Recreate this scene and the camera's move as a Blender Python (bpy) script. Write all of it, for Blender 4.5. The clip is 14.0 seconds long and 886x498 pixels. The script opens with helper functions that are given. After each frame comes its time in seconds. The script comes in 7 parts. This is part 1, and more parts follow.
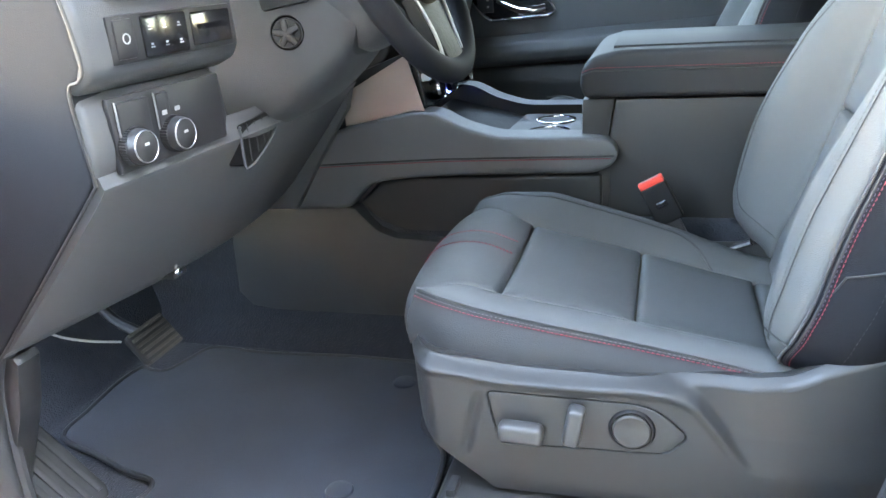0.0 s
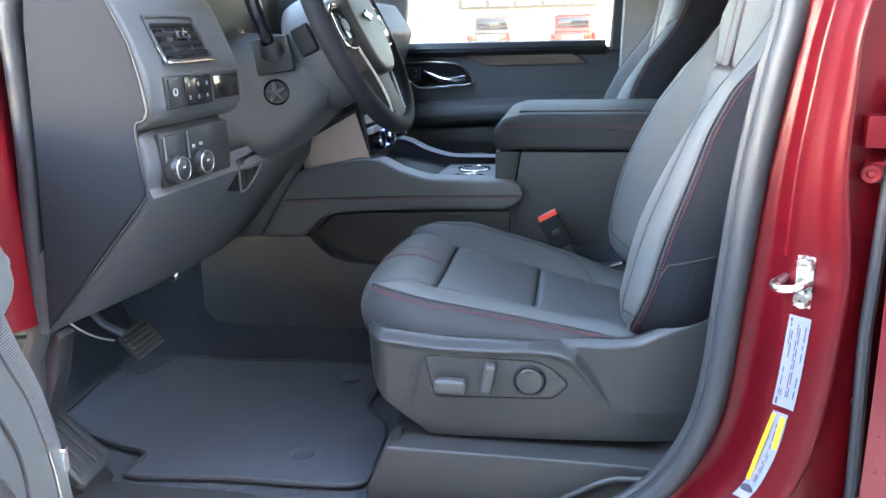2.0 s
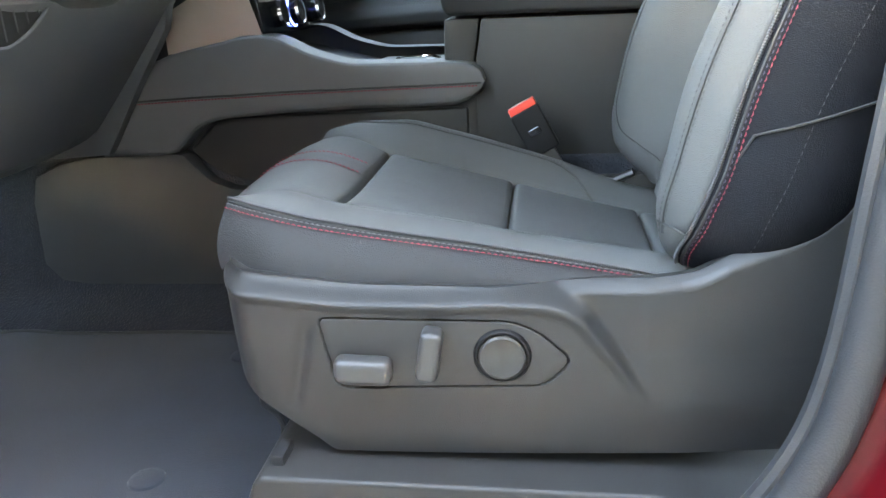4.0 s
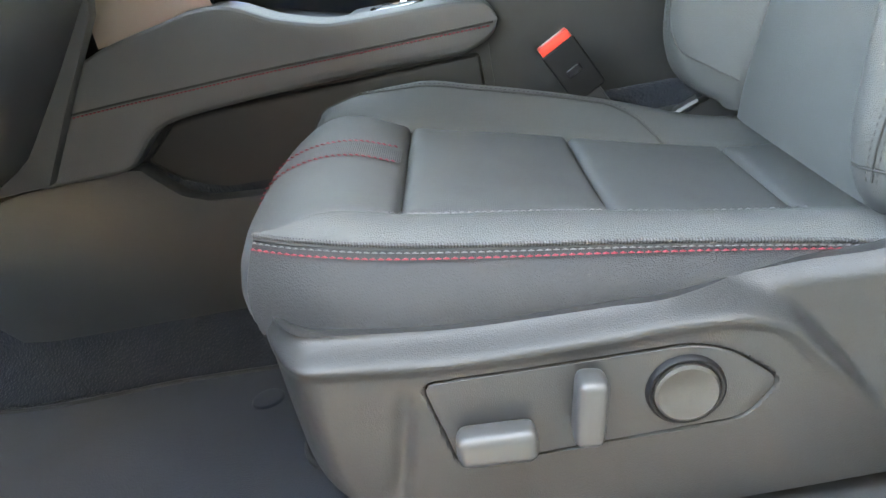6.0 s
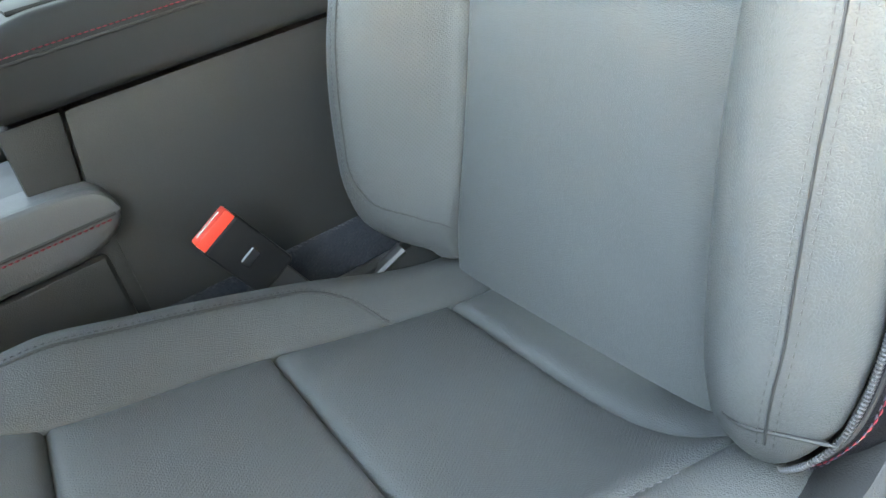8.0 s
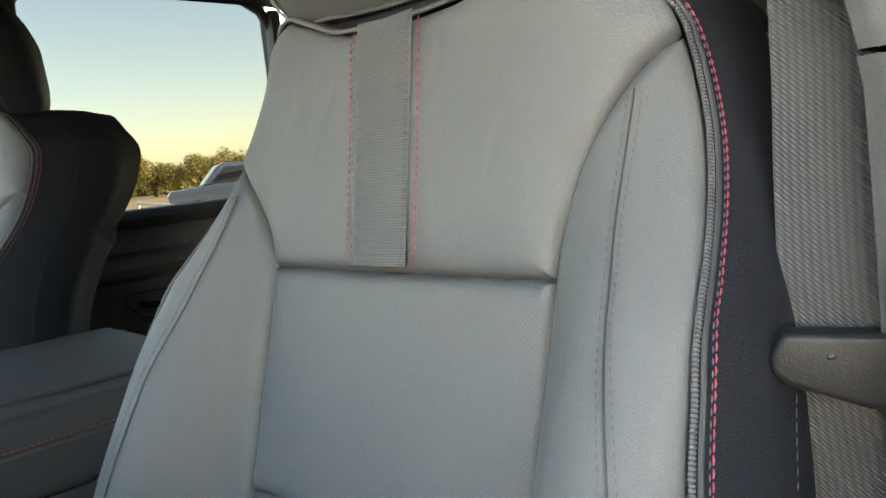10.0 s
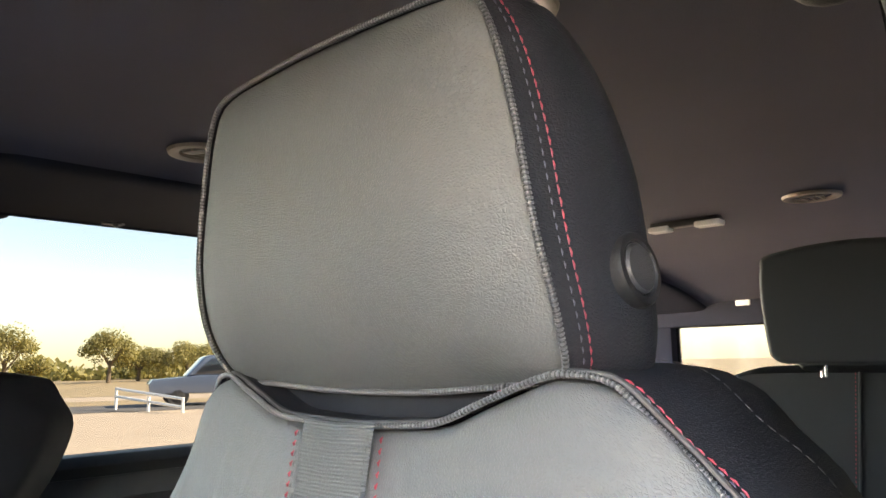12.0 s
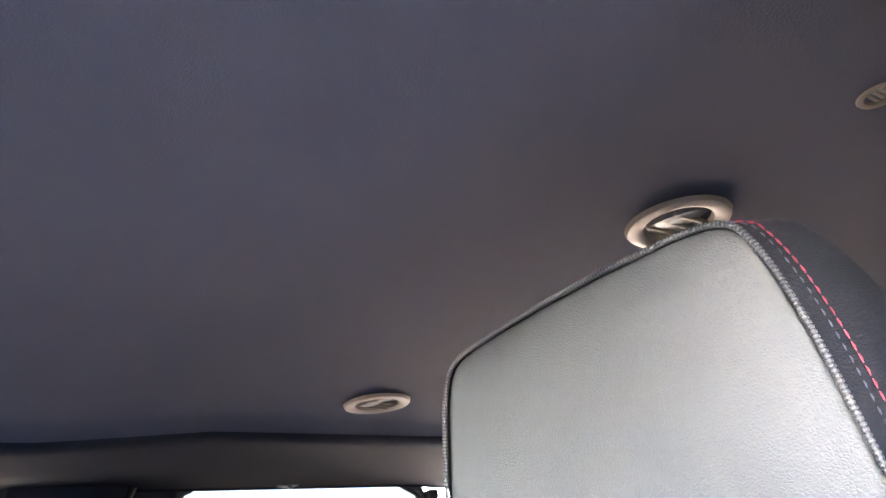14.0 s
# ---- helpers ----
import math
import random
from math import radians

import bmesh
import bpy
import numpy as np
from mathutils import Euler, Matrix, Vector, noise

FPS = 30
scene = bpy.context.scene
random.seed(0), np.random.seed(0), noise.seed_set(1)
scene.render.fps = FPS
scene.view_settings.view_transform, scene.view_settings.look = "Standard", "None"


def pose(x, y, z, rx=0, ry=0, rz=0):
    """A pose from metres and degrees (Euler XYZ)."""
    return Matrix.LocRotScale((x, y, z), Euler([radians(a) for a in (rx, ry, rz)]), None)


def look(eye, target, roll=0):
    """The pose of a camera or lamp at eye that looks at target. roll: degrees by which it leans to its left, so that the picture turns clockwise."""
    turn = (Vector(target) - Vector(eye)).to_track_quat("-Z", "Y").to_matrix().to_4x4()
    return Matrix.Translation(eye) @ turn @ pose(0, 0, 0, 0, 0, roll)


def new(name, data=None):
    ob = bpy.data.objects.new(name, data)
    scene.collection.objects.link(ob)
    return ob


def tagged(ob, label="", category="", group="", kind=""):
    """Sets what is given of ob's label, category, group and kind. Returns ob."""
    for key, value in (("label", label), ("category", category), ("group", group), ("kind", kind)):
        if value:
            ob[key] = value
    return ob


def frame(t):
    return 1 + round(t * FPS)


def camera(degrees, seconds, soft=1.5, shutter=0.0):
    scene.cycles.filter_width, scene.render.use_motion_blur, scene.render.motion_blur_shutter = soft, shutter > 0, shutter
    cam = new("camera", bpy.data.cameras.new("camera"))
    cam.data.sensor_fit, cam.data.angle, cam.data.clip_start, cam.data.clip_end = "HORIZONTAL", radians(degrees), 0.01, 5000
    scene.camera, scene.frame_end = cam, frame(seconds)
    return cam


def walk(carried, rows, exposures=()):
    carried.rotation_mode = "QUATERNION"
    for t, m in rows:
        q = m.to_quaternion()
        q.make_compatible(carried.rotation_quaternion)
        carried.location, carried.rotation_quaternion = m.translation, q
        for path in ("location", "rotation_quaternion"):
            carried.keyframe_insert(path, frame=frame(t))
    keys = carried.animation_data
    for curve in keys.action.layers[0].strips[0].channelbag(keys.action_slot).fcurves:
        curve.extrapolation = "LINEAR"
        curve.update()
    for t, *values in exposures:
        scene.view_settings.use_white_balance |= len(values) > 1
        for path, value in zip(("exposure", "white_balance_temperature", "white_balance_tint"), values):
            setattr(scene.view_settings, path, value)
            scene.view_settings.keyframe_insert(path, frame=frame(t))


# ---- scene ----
cam = camera(60.7, 14.0)
PATH = [
    (0, (0.186, -0.6, 1.337), (-0.359, 1.192, 0.635), -4.1),
    (0.5, (0.212, -0.829, 1.368), (-0.231, 1.016, 0.735), -2.5),
    (1, (0.219, -0.944, 1.367), (-0.168, 0.929, 0.783), -1.8),
    (1.5, (0.221, -0.963, 1.366), (-0.131, 0.924, 0.802), -1.4),
    (2, (0.225, -0.94, 1.365), (-0.11, 0.952, 0.808), -1.4),
    (2.5, (0.213, -0.809, 1.365), (-0.081, 1.082, 0.784), -1.3),
    (3, (0.205, -0.658, 1.277), (-0.058, 1.226, 0.659), -1.7),
    (3.2, (0.203, -0.612, 1.224), (-0.052, 1.273, 0.607), -1.8),
    (5.3, (0.163, -0.324, 1.121), (-0.078, 1.508, 0.355), -5.7),
    (5.5, (0.146, -0.32, 1.123), (-0.073, 1.511, 0.349), -6.9),
    (6, (0.059, -0.258, 1.136), (-0.073, 1.571, 0.338), -11.4),
    (6.5, (-0.008, -0.124, 1.158), (0.071, 1.684, 0.308), -15.4),
    (7, (0.001, -0.051, 1.18), (0.308, 1.7, 0.264), -17.4),
    (7.2, (0.019, -0.033, 1.188), (0.411, 1.689, 0.25), -17.5),
    (9.3, (0.119, 0.035, 1.293), (1.387, 1.47, 0.717), -9.4),
    (9.5, (0.122, 0.035, 1.312), (1.439, 1.463, 0.836), -8.0),
    (10, (0.134, 0.03, 1.368), (1.537, 1.434, 1.122), -5.9),
    (10.5, (0.136, 0.025, 1.421), (1.577, 1.411, 1.369), -4.4),
    (11, (0.149, 0.032, 1.463), (1.601, 1.403, 1.576), -3.0),
    (11.5, (0.199, 0.069, 1.49), (1.645, 1.432, 1.718), -1.9),
    (12, (0.246, 0.112, 1.498), (1.683, 1.472, 1.793), -1.0),
    (12.5, (0.256, 0.117, 1.499), (1.684, 1.466, 1.871), -1.2),
    (13, (0.259, 0.118, 1.501), (1.657, 1.461, 1.993), -2.4),
    (13.5, (0.246, 0.13, 1.515), (1.504, 1.505, 2.266), -4.4),
    (14, (0.192, 0.157, 1.521), (1.314, 1.575, 2.376), -7.7),
]
EXPOSURES = [(0.0, 6.7, 8700, 9), (0.5, 6.4, 8300, 10), (1.0, 6.2, 7900, 10), (2.0, 6.3, 7700, 11), (2.5, 6.2, 7700, 11), (3.2, 6.3, 8400, 9), (5.3, 6.85, 11400, 9), (6.2, 6.8, 11000, 9), (7.2, 6.9, 10700, 8),
             (9.3, 5.9, 9700, 4), (10.0, 5.42, 9200, 7), (10.8, 5.33, 8800, 10), (11.7, 5.8, 8100, 12), (12.5, 5.85, 7800, 14), (13.2, 5.95, 6900, 18), (14.0, 6.95, 6750, 16)]
walk(cam, [(t, look(eye, target, roll)) for t, eye, target, roll in PATH], EXPOSURES)

# ---- world, sun, sky ----
def daylight():
    world = bpy.data.worlds.new("sky")
    scene.world = world
    world.use_nodes = True
    nt = world.node_tree
    sky = nt.nodes.new("ShaderNodeTexSky")
    sky.sky_type = "NISHITA"
    sky.sun_disc = False
    sky.sun_elevation = SUN_UP
    sky.sun_rotation = math.atan2(SUN_FROM[0], SUN_FROM[1])
    sky.air_density, sky.dust_density, sky.ozone_density = 1.0, 0.6, 1.0
    bg = nt.nodes["Background"]
    bg.inputs["Strength"].default_value = SKY_STRENGTH
    nt.links.new(sky.outputs["Color"], bg.inputs["Color"])
    lamp = bpy.data.lights.new("sun", "SUN")
    lamp.energy, lamp.angle, lamp.color = SUN_STRENGTH, radians(0.6), (1.0, 0.91, 0.80)
    sun = new("sun", lamp)
    d = Vector((SUN_FROM[0] * math.cos(SUN_UP), SUN_FROM[1] * math.cos(SUN_UP), math.sin(SUN_UP)))
    sun.rotation_euler = d.to_track_quat("Z", "Y").to_euler()
    sun.location = d * 60


SKY_STRENGTH, SUN_STRENGTH = 0.13, 5.0
SUN_FROM, SUN_UP = (0.70, -0.71), radians(30)
daylight()


# ---- materials ----
def material(name, base, rough=0.5, metal=0.0, spec=0.5, coat=0.0, grain=0.0, grain_size=0.001, blot=0.12, blot_size=0.05,
             sheen=0.0, coords="Object", rough_var=0.08, pebble=False):
    """A surface with grain (bump) at grain_size metres and blotches of tone at blot_size metres."""
    m = bpy.data.materials.new(name)
    m.use_nodes = True
    nt = m.node_tree
    b = nt.nodes["Principled BSDF"]
    b.inputs["Roughness"].default_value = rough
    b.inputs["Metallic"].default_value = metal
    b.inputs["Specular IOR Level"].default_value = spec
    b.inputs["Coat Weight"].default_value = coat
    b.inputs["Coat Roughness"].default_value = 0.04
    b.inputs["Sheen Weight"].default_value = sheen
    tc = nt.nodes.new("ShaderNodeTexCoord")
    n1 = nt.nodes.new("ShaderNodeTexNoise")
    n1.inputs["Scale"].default_value = 1.0 / blot_size
    n1.inputs["Detail"].default_value = 5.0
    nt.links.new(tc.outputs[coords], n1.inputs["Vector"])
    mix = nt.nodes.new("ShaderNodeMix")
    mix.data_type = "RGBA"
    c = Vector(base)
    mix.inputs["A"].default_value = (*(c * (1 - blot)), 1)
    mix.inputs["B"].default_value = (*(c * (1 + blot)), 1)
    nt.links.new(n1.outputs["Fac"], mix.inputs["Factor"])
    nt.links.new(mix.outputs["Result"], b.inputs["Base Color"])
    rv = nt.nodes.new("ShaderNodeMapRange")
    rv.inputs["To Min"].default_value, rv.inputs["To Max"].default_value = rough - rough_var, rough + rough_var
    nt.links.new(n1.outputs["Fac"], rv.inputs["Value"])
    nt.links.new(rv.outputs["Result"], b.inputs["Roughness"])
    if grain:
        v = nt.nodes.new("ShaderNodeTexVoronoi")
        v.inputs["Scale"].default_value = 1.0 / grain_size
        nt.links.new(tc.outputs[coords], v.inputs["Vector"])
        n2 = nt.nodes.new("ShaderNodeTexNoise")
        n2.inputs["Scale"].default_value = 0.7 / grain_size
        nt.links.new(tc.outputs[coords], n2.inputs["Vector"])
        add = nt.nodes.new("ShaderNodeMath")
        add.operation = "ADD"
        out = v.outputs["Distance"]
        if pebble:
            # rounded cells parted by fine creases
            v.feature = "DISTANCE_TO_EDGE"
            cell = nt.nodes.new("ShaderNodeMapRange")
            cell.interpolation_type = "SMOOTHSTEP"
            cell.inputs["From Max"].default_value = 0.28
            nt.links.new(out, cell.inputs["Value"])
            out = cell.outputs["Result"]
        nt.links.new(out, add.inputs[0])
        nt.links.new(n2.outputs["Fac"], add.inputs[1])
        bump = nt.nodes.new("ShaderNodeBump")
        bump.inputs["Strength"].default_value = min(grain, 1.0)
        bump.inputs["Distance"].default_value = grain_size * (0.16 if pebble else 0.4)
        nt.links.new(add.outputs["Value"], bump.inputs["Height"])
        nt.links.new(bump.outputs["Normal"], b.inputs["Normal"])
    return m


def with_pattern(m, kind, pitch, depth=0.0004, dark=0.4):
    """Perforations (dots) or ribs laid out in the surface's own flat coordinates (UV, in metres)."""
    nt = m.node_tree
    b = nt.nodes["Principled BSDF"]
    uv = nt.nodes.new("ShaderNodeTexCoord")
    mp = nt.nodes.new("ShaderNodeMapping")
    nt.links.new(uv.outputs["UV"], mp.inputs["Vector"])
    if kind == "dots":
        mp.inputs["Rotation"].default_value = (0, 0, radians(45))
        v = nt.nodes.new("ShaderNodeTexVoronoi")
        v.voronoi_dimensions = "2D"
        v.inputs["Scale"].default_value = 1.0 / pitch
        v.inputs["Randomness"].default_value = 0.0
        nt.links.new(mp.outputs["Vector"], v.inputs["Vector"])
        r = nt.nodes.new("ShaderNodeMapRange")
        r.inputs["From Min"].default_value, r.inputs["From Max"].default_value = 0.18, 0.38
        nt.links.new(v.outputs["Distance"], r.inputs["Value"])
        out = r.outputs["Result"]
    else:
        w = nt.nodes.new("ShaderNodeTexWave")
        w.bands_direction = kind
        w.inputs["Scale"].default_value = 0.314 / pitch
        nt.links.new(mp.outputs["Vector"], w.inputs["Vector"])
        out = w.outputs["Fac"]
    bump = nt.nodes.new("ShaderNodeBump")
    bump.inputs["Distance"].default_value = depth
    bump.inputs["Strength"].default_value = 0.9
    nt.links.new(out, bump.inputs["Height"])
    old = b.inputs["Normal"].links
    if old:
        nt.links.new(old[0].from_socket, bump.inputs["Normal"])
    nt.links.new(bump.outputs["Normal"], b.inputs["Normal"])
    col = b.inputs["Base Color"].links[0].from_socket
    mul = nt.nodes.new("ShaderNodeMix")
    mul.data_type, mul.blend_type = "RGBA", "MULTIPLY"
    mul.inputs["Factor"].default_value = 1.0
    ramp = nt.nodes.new("ShaderNodeMapRange")
    ramp.inputs["To Min"].default_value = dark
    nt.links.new(out, ramp.inputs["Value"])
    nt.links.new(col, mul.inputs["A"])
    nt.links.new(ramp.outputs["Result"], mul.inputs["B"])
    nt.links.new(mul.outputs["Result"], b.inputs["Base Color"])
    return m


def with_creases(m, size=0.03, depth=0.0012, stretch=3.5):
    """Soft folds drawn out along one way of the leather."""
    nt = m.node_tree
    b = nt.nodes["Principled BSDF"]
    tc = nt.nodes.new("ShaderNodeTexCoord")
    mp = nt.nodes.new("ShaderNodeMapping")
    mp.inputs["Scale"].default_value = (1.0, 1.0 / stretch, 1.0)
    mp.inputs["Rotation"].default_value = (0, 0, radians(14))
    n = nt.nodes.new("ShaderNodeTexNoise")
    n.inputs["Scale"].default_value = 1.0 / size
    n.inputs["Detail"].default_value = 1.5
    r = nt.nodes.new("ShaderNodeMapRange")
    r.interpolation_type = "SMOOTHSTEP"
    r.inputs["From Min"].default_value, r.inputs["From Max"].default_value = 0.56, 0.80
    bump = nt.nodes.new("ShaderNodeBump")
    bump.inputs["Distance"].default_value = depth
    bump.inputs["Strength"].default_value = 0.8
    nt.links.new(tc.outputs["UV"], mp.inputs["Vector"])
    nt.links.new(mp.outputs["Vector"], n.inputs["Vector"])
    nt.links.new(n.outputs["Fac"], r.inputs["Value"])
    nt.links.new(r.outputs["Result"], bump.inputs["Height"])
    nt.links.new(b.inputs["Normal"].links[0].from_socket, bump.inputs["Normal"])
    nt.links.new(bump.outputs["Normal"], b.inputs["Normal"])
    return m


def glass(name, tint=(1, 1, 1), ior=1.35):
    m = bpy.data.materials.new(name)
    m.use_nodes = True
    nt = m.node_tree
    nt.nodes.remove(nt.nodes["Principled BSDF"])
    t = nt.nodes.new("ShaderNodeBsdfTransparent")
    t.inputs["Color"].default_value = (*tint, 1)
    g = nt.nodes.new("ShaderNodeBsdfGlossy")
    g.inputs["Roughness"].default_value = 0.02
    f = nt.nodes.new("ShaderNodeFresnel")
    f.inputs["IOR"].default_value = ior
    mx = nt.nodes.new("ShaderNodeMixShader")
    nt.links.new(f.outputs["Fac"], mx.inputs["Fac"])
    nt.links.new(t.outputs["BSDF"], mx.inputs[1])
    nt.links.new(g.outputs["BSDF"], mx.inputs[2])
    nt.links.new(mx.outputs["Shader"], nt.nodes["Material Output"].inputs["Surface"])
    return m


def glow(name, color, strength):
    m = bpy.data.materials.new(name)
    m.use_nodes = True
    b = m.node_tree.nodes["Principled BSDF"]
    b.inputs["Base Color"].default_value = (*color, 1)
    b.inputs["Emission Color"].default_value = (*color, 1)
    b.inputs["Emission Strength"].default_value = strength
    return m


LEATHER = dict(rough=0.58, spec=0.38, grain=0.6, grain_size=0.0017, blot=0.1, blot_size=0.04, coords="UV", pebble=True)
leather = material("black_leather", (0.060, 0.063, 0.064), **LEATHER)
leather_soft = with_creases(material("creased_leather", (0.060, 0.063, 0.064), **LEATHER))
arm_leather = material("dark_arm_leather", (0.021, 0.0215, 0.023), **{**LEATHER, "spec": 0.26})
leather_perf = with_pattern(material("perforated_leather", (0.060, 0.063, 0.064), **LEATHER), "dots", 0.0026, dark=0.86, depth=0.00012)
leather_rib = with_pattern(material("ribbed_leather", (0.060, 0.063, 0.064), **LEATHER), "Y", 0.0019, depth=0.00035, dark=0.7)
# Black side leather, its base lowered further to stand for door-side shade.
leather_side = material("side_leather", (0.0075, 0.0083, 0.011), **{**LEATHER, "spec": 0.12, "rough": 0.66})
piping_mat = material("piping_cord", (0.058, 0.058, 0.061), rough=0.45)
zip_teeth = material("zip_teeth", (0.060, 0.060, 0.063), rough=0.5, metal=0.1)
stitch_dark = material("charcoal_thread", (0.034, 0.034, 0.036), rough=0.65, blot=0.2, blot_size=0.004)
cord_dark = material("piping_core", (0.02, 0.02, 0.021), rough=0.6)
red_thread = material("red_thread", (0.21, 0.010, 0.024), rough=0.6, blot=0.2, blot_size=0.004)
grey_thread = material("grey_thread", (0.085, 0.085, 0.088), rough=0.65, blot=0.2, blot_size=0.004)
blue_thread = material("blue_grey_thread", (0.034, 0.036, 0.054), rough=0.65, blot=0.2, blot_size=0.004)
vinyl = material("moulded_vinyl", (0.025, 0.025, 0.0255), spec=0.36, rough=0.44, grain=0.35, grain_size=0.0010, blot=0.1, blot_size=0.06)
plate_vinyl = material("smooth_plate_vinyl", (0.029, 0.029, 0.0295), spec=0.4, rough=0.5, grain=0.3, grain_size=0.0008, blot=0.08, blot_size=0.05)
vinyl_soft = material("padded_vinyl", (0.070, 0.072, 0.075), rough=0.56, spec=0.38, grain=0.4, grain_size=0.0014, blot=0.1, blot_size=0.08)
plastic = material("black_plastic", (0.018, 0.018, 0.02), rough=0.42, grain=0.25, grain_size=0.0008)
plastic_gloss = material("gloss_black_plastic", (0.012, 0.012, 0.014), rough=0.18, spec=0.6)
plastic_grey = material("grey_plastic", (0.16, 0.165, 0.165), rough=0.5, grain=0.25, grain_size=0.0008)
switch_dark = material("dark_satin_switch", (0.045, 0.044, 0.043), rough=0.38, metal=0.3, grain=0.1, grain_size=0.0006)
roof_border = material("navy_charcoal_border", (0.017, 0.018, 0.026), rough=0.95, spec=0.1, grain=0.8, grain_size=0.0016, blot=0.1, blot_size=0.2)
switch_mat = material("satin_switch", (0.05, 0.05, 0.051), rough=0.45, metal=0.2, grain=0.1, grain_size=0.0006)
rubber = material("seal_rubber", (0.022, 0.023, 0.026), rough=0.55, grain=0.2, grain_size=0.002)
console_vinyl = material("console_vinyl", (0.092, 0.092, 0.094), rough=0.45, spec=0.45, grain=0.4, grain_size=0.0012, blot=0.1, blot_size=0.05)
dash_trim = material("tunnel_vinyl", (0.042, 0.044, 0.048), rough=0.5, spec=0.3, grain=0.4, grain_size=0.0013, blot=0.1, blot_size=0.08)
carpet = material("loop_carpet", (0.024, 0.028, 0.036), rough=0.95, spec=0.15, grain=1.0, grain_size=0.0035, blot=0.3, blot_size=0.02, sheen=0.15)
mat_pile = material("mat_pile", (0.020, 0.026, 0.036), rough=0.95, spec=0.12, grain=0.45, grain_size=0.0017, blot=0.35, blot_size=0.08, sheen=0.2)
paint = material("red_metallic_paint", (0.13, 0.003, 0.008), rough=0.3, metal=0.35, coat=0.5, blot=0.08, blot_size=0.004)
paint_plain = material("red_jamb_paint", (0.085, 0.0018, 0.0048), rough=0.36, spec=0.22, metal=0.1, coat=0.1, blot=0.06, blot_size=0.01)
satin_edge = material("satin_metal_edge", (0.4, 0.4, 0.41), rough=0.35, metal=0.9)
chrome = material("bright_chrome", (0.78, 0.78, 0.79), rough=0.12, metal=1.0, blot=0.03, rough_var=0.04)
steel = material("zinc_steel", (0.62, 0.6, 0.56), rough=0.28, metal=1.0, blot=0.08, blot_size=0.012)
bronze = material("brushed_bronze_trim", (0.62, 0.52, 0.45), rough=0.32, metal=0.78, blot=0.05, blot_size=0.06)
bronze_dark = material("dark_bronze_inlay", (0.15, 0.112, 0.09), rough=0.34, metal=0.5, blot=0.15, blot_size=0.03)
headliner_mat = material("charcoal_headliner", (0.076, 0.076, 0.096), rough=0.95, spec=0.1, grain=0.4, grain_size=0.0016, blot=0.1, blot_size=0.2)
pillar_mat = material("pillar_trim", (0.032, 0.032, 0.032), rough=0.62, grain=0.35, grain_size=0.0012)
webbing = with_pattern(material("belt_webbing", (0.037, 0.037, 0.039), rough=0.6, blot=0.12, blot_size=0.02), "X", 0.0039, depth=0.0005, dark=0.35)
with_pattern(webbing, "DIAGONAL", 0.0013, depth=0.0004, dark=0.35)
vent_ring = material("tan_grey_vent_ring", (0.19, 0.15, 0.115), rough=0.5, grain=0.2)
latch_black = material("matt_latch_black", (0.009, 0.009, 0.010), rough=0.5, spec=0.16, grain=0.3, grain_size=0.0008)
lamp_lens = material("dome_lamp_lens", (0.8, 0.79, 0.75), rough=0.15, spec=0.7)
label_white = material("label_paper", (0.19, 0.195, 0.245), rough=0.45, blot=0.04)
label_yellow = material("label_yellow", (0.6, 0.36, 0.015), rough=0.45, blot=0.05)
ink = material("print_ink", (0.04, 0.04, 0.06), rough=0.6)
icon_white = material("icon_print", (0.34, 0.34, 0.33), rough=0.5)
red_button = material("red_press_button", (0.72, 0.05, 0.03), rough=0.35, spec=0.5)
blue_lit = glow("blue_backlight", (0.05, 0.12, 0.9), 0.5)
screen_off = material("dark_screen", (0.006, 0.006, 0.008), rough=0.08, spec=0.7)
tail_pane = glass("tailgate_pane", (0.19, 0.195, 0.20), 1.12)
# Tint holds back the outside brightness, in place of near-clear glass.
side_pane = glass("lightly_tinted_pane", (0.135, 0.138, 0.140))
pane = glass("clear_pane", (0.90, 0.93, 0.92))
privacy = glass("privacy_glass", (0.032, 0.033, 0.033), 1.12)


# ---- mesh tools ----
def part(name, bm, mat, parent=None, label="", sharp=35.0):
    """Links a bmesh as one mesh object, under a thing or a part when one is given. Its points are in world metres."""
    me = bpy.data.meshes.new(name)
    for f in bm.faces:
        f.smooth = True
    lim = math.cos(radians(sharp))
    for e in bm.edges:
        if len(e.link_faces) == 2 and e.link_faces[0].normal.dot(e.link_faces[1].normal) < lim:
            e.smooth = False
    bm.to_mesh(me)
    bm.free()
    me.materials.append(mat)
    ob = new(name, me)
    if parent is not None:
        ob.parent = parent
        off = Vector((0, 0, 0))
        p = parent
        while p is not None:
            off += p.location
            p = p.parent
        me.transform(Matrix.Translation(-off))
    if label:
        ob["label"] = label
    return ob


def thing(name, base, label, category, group="", kind=""):
    ob = new(name)
    ob.location = base
    ob.empty_display_size = 0.05
    return tagged(ob, label, category, group, kind)


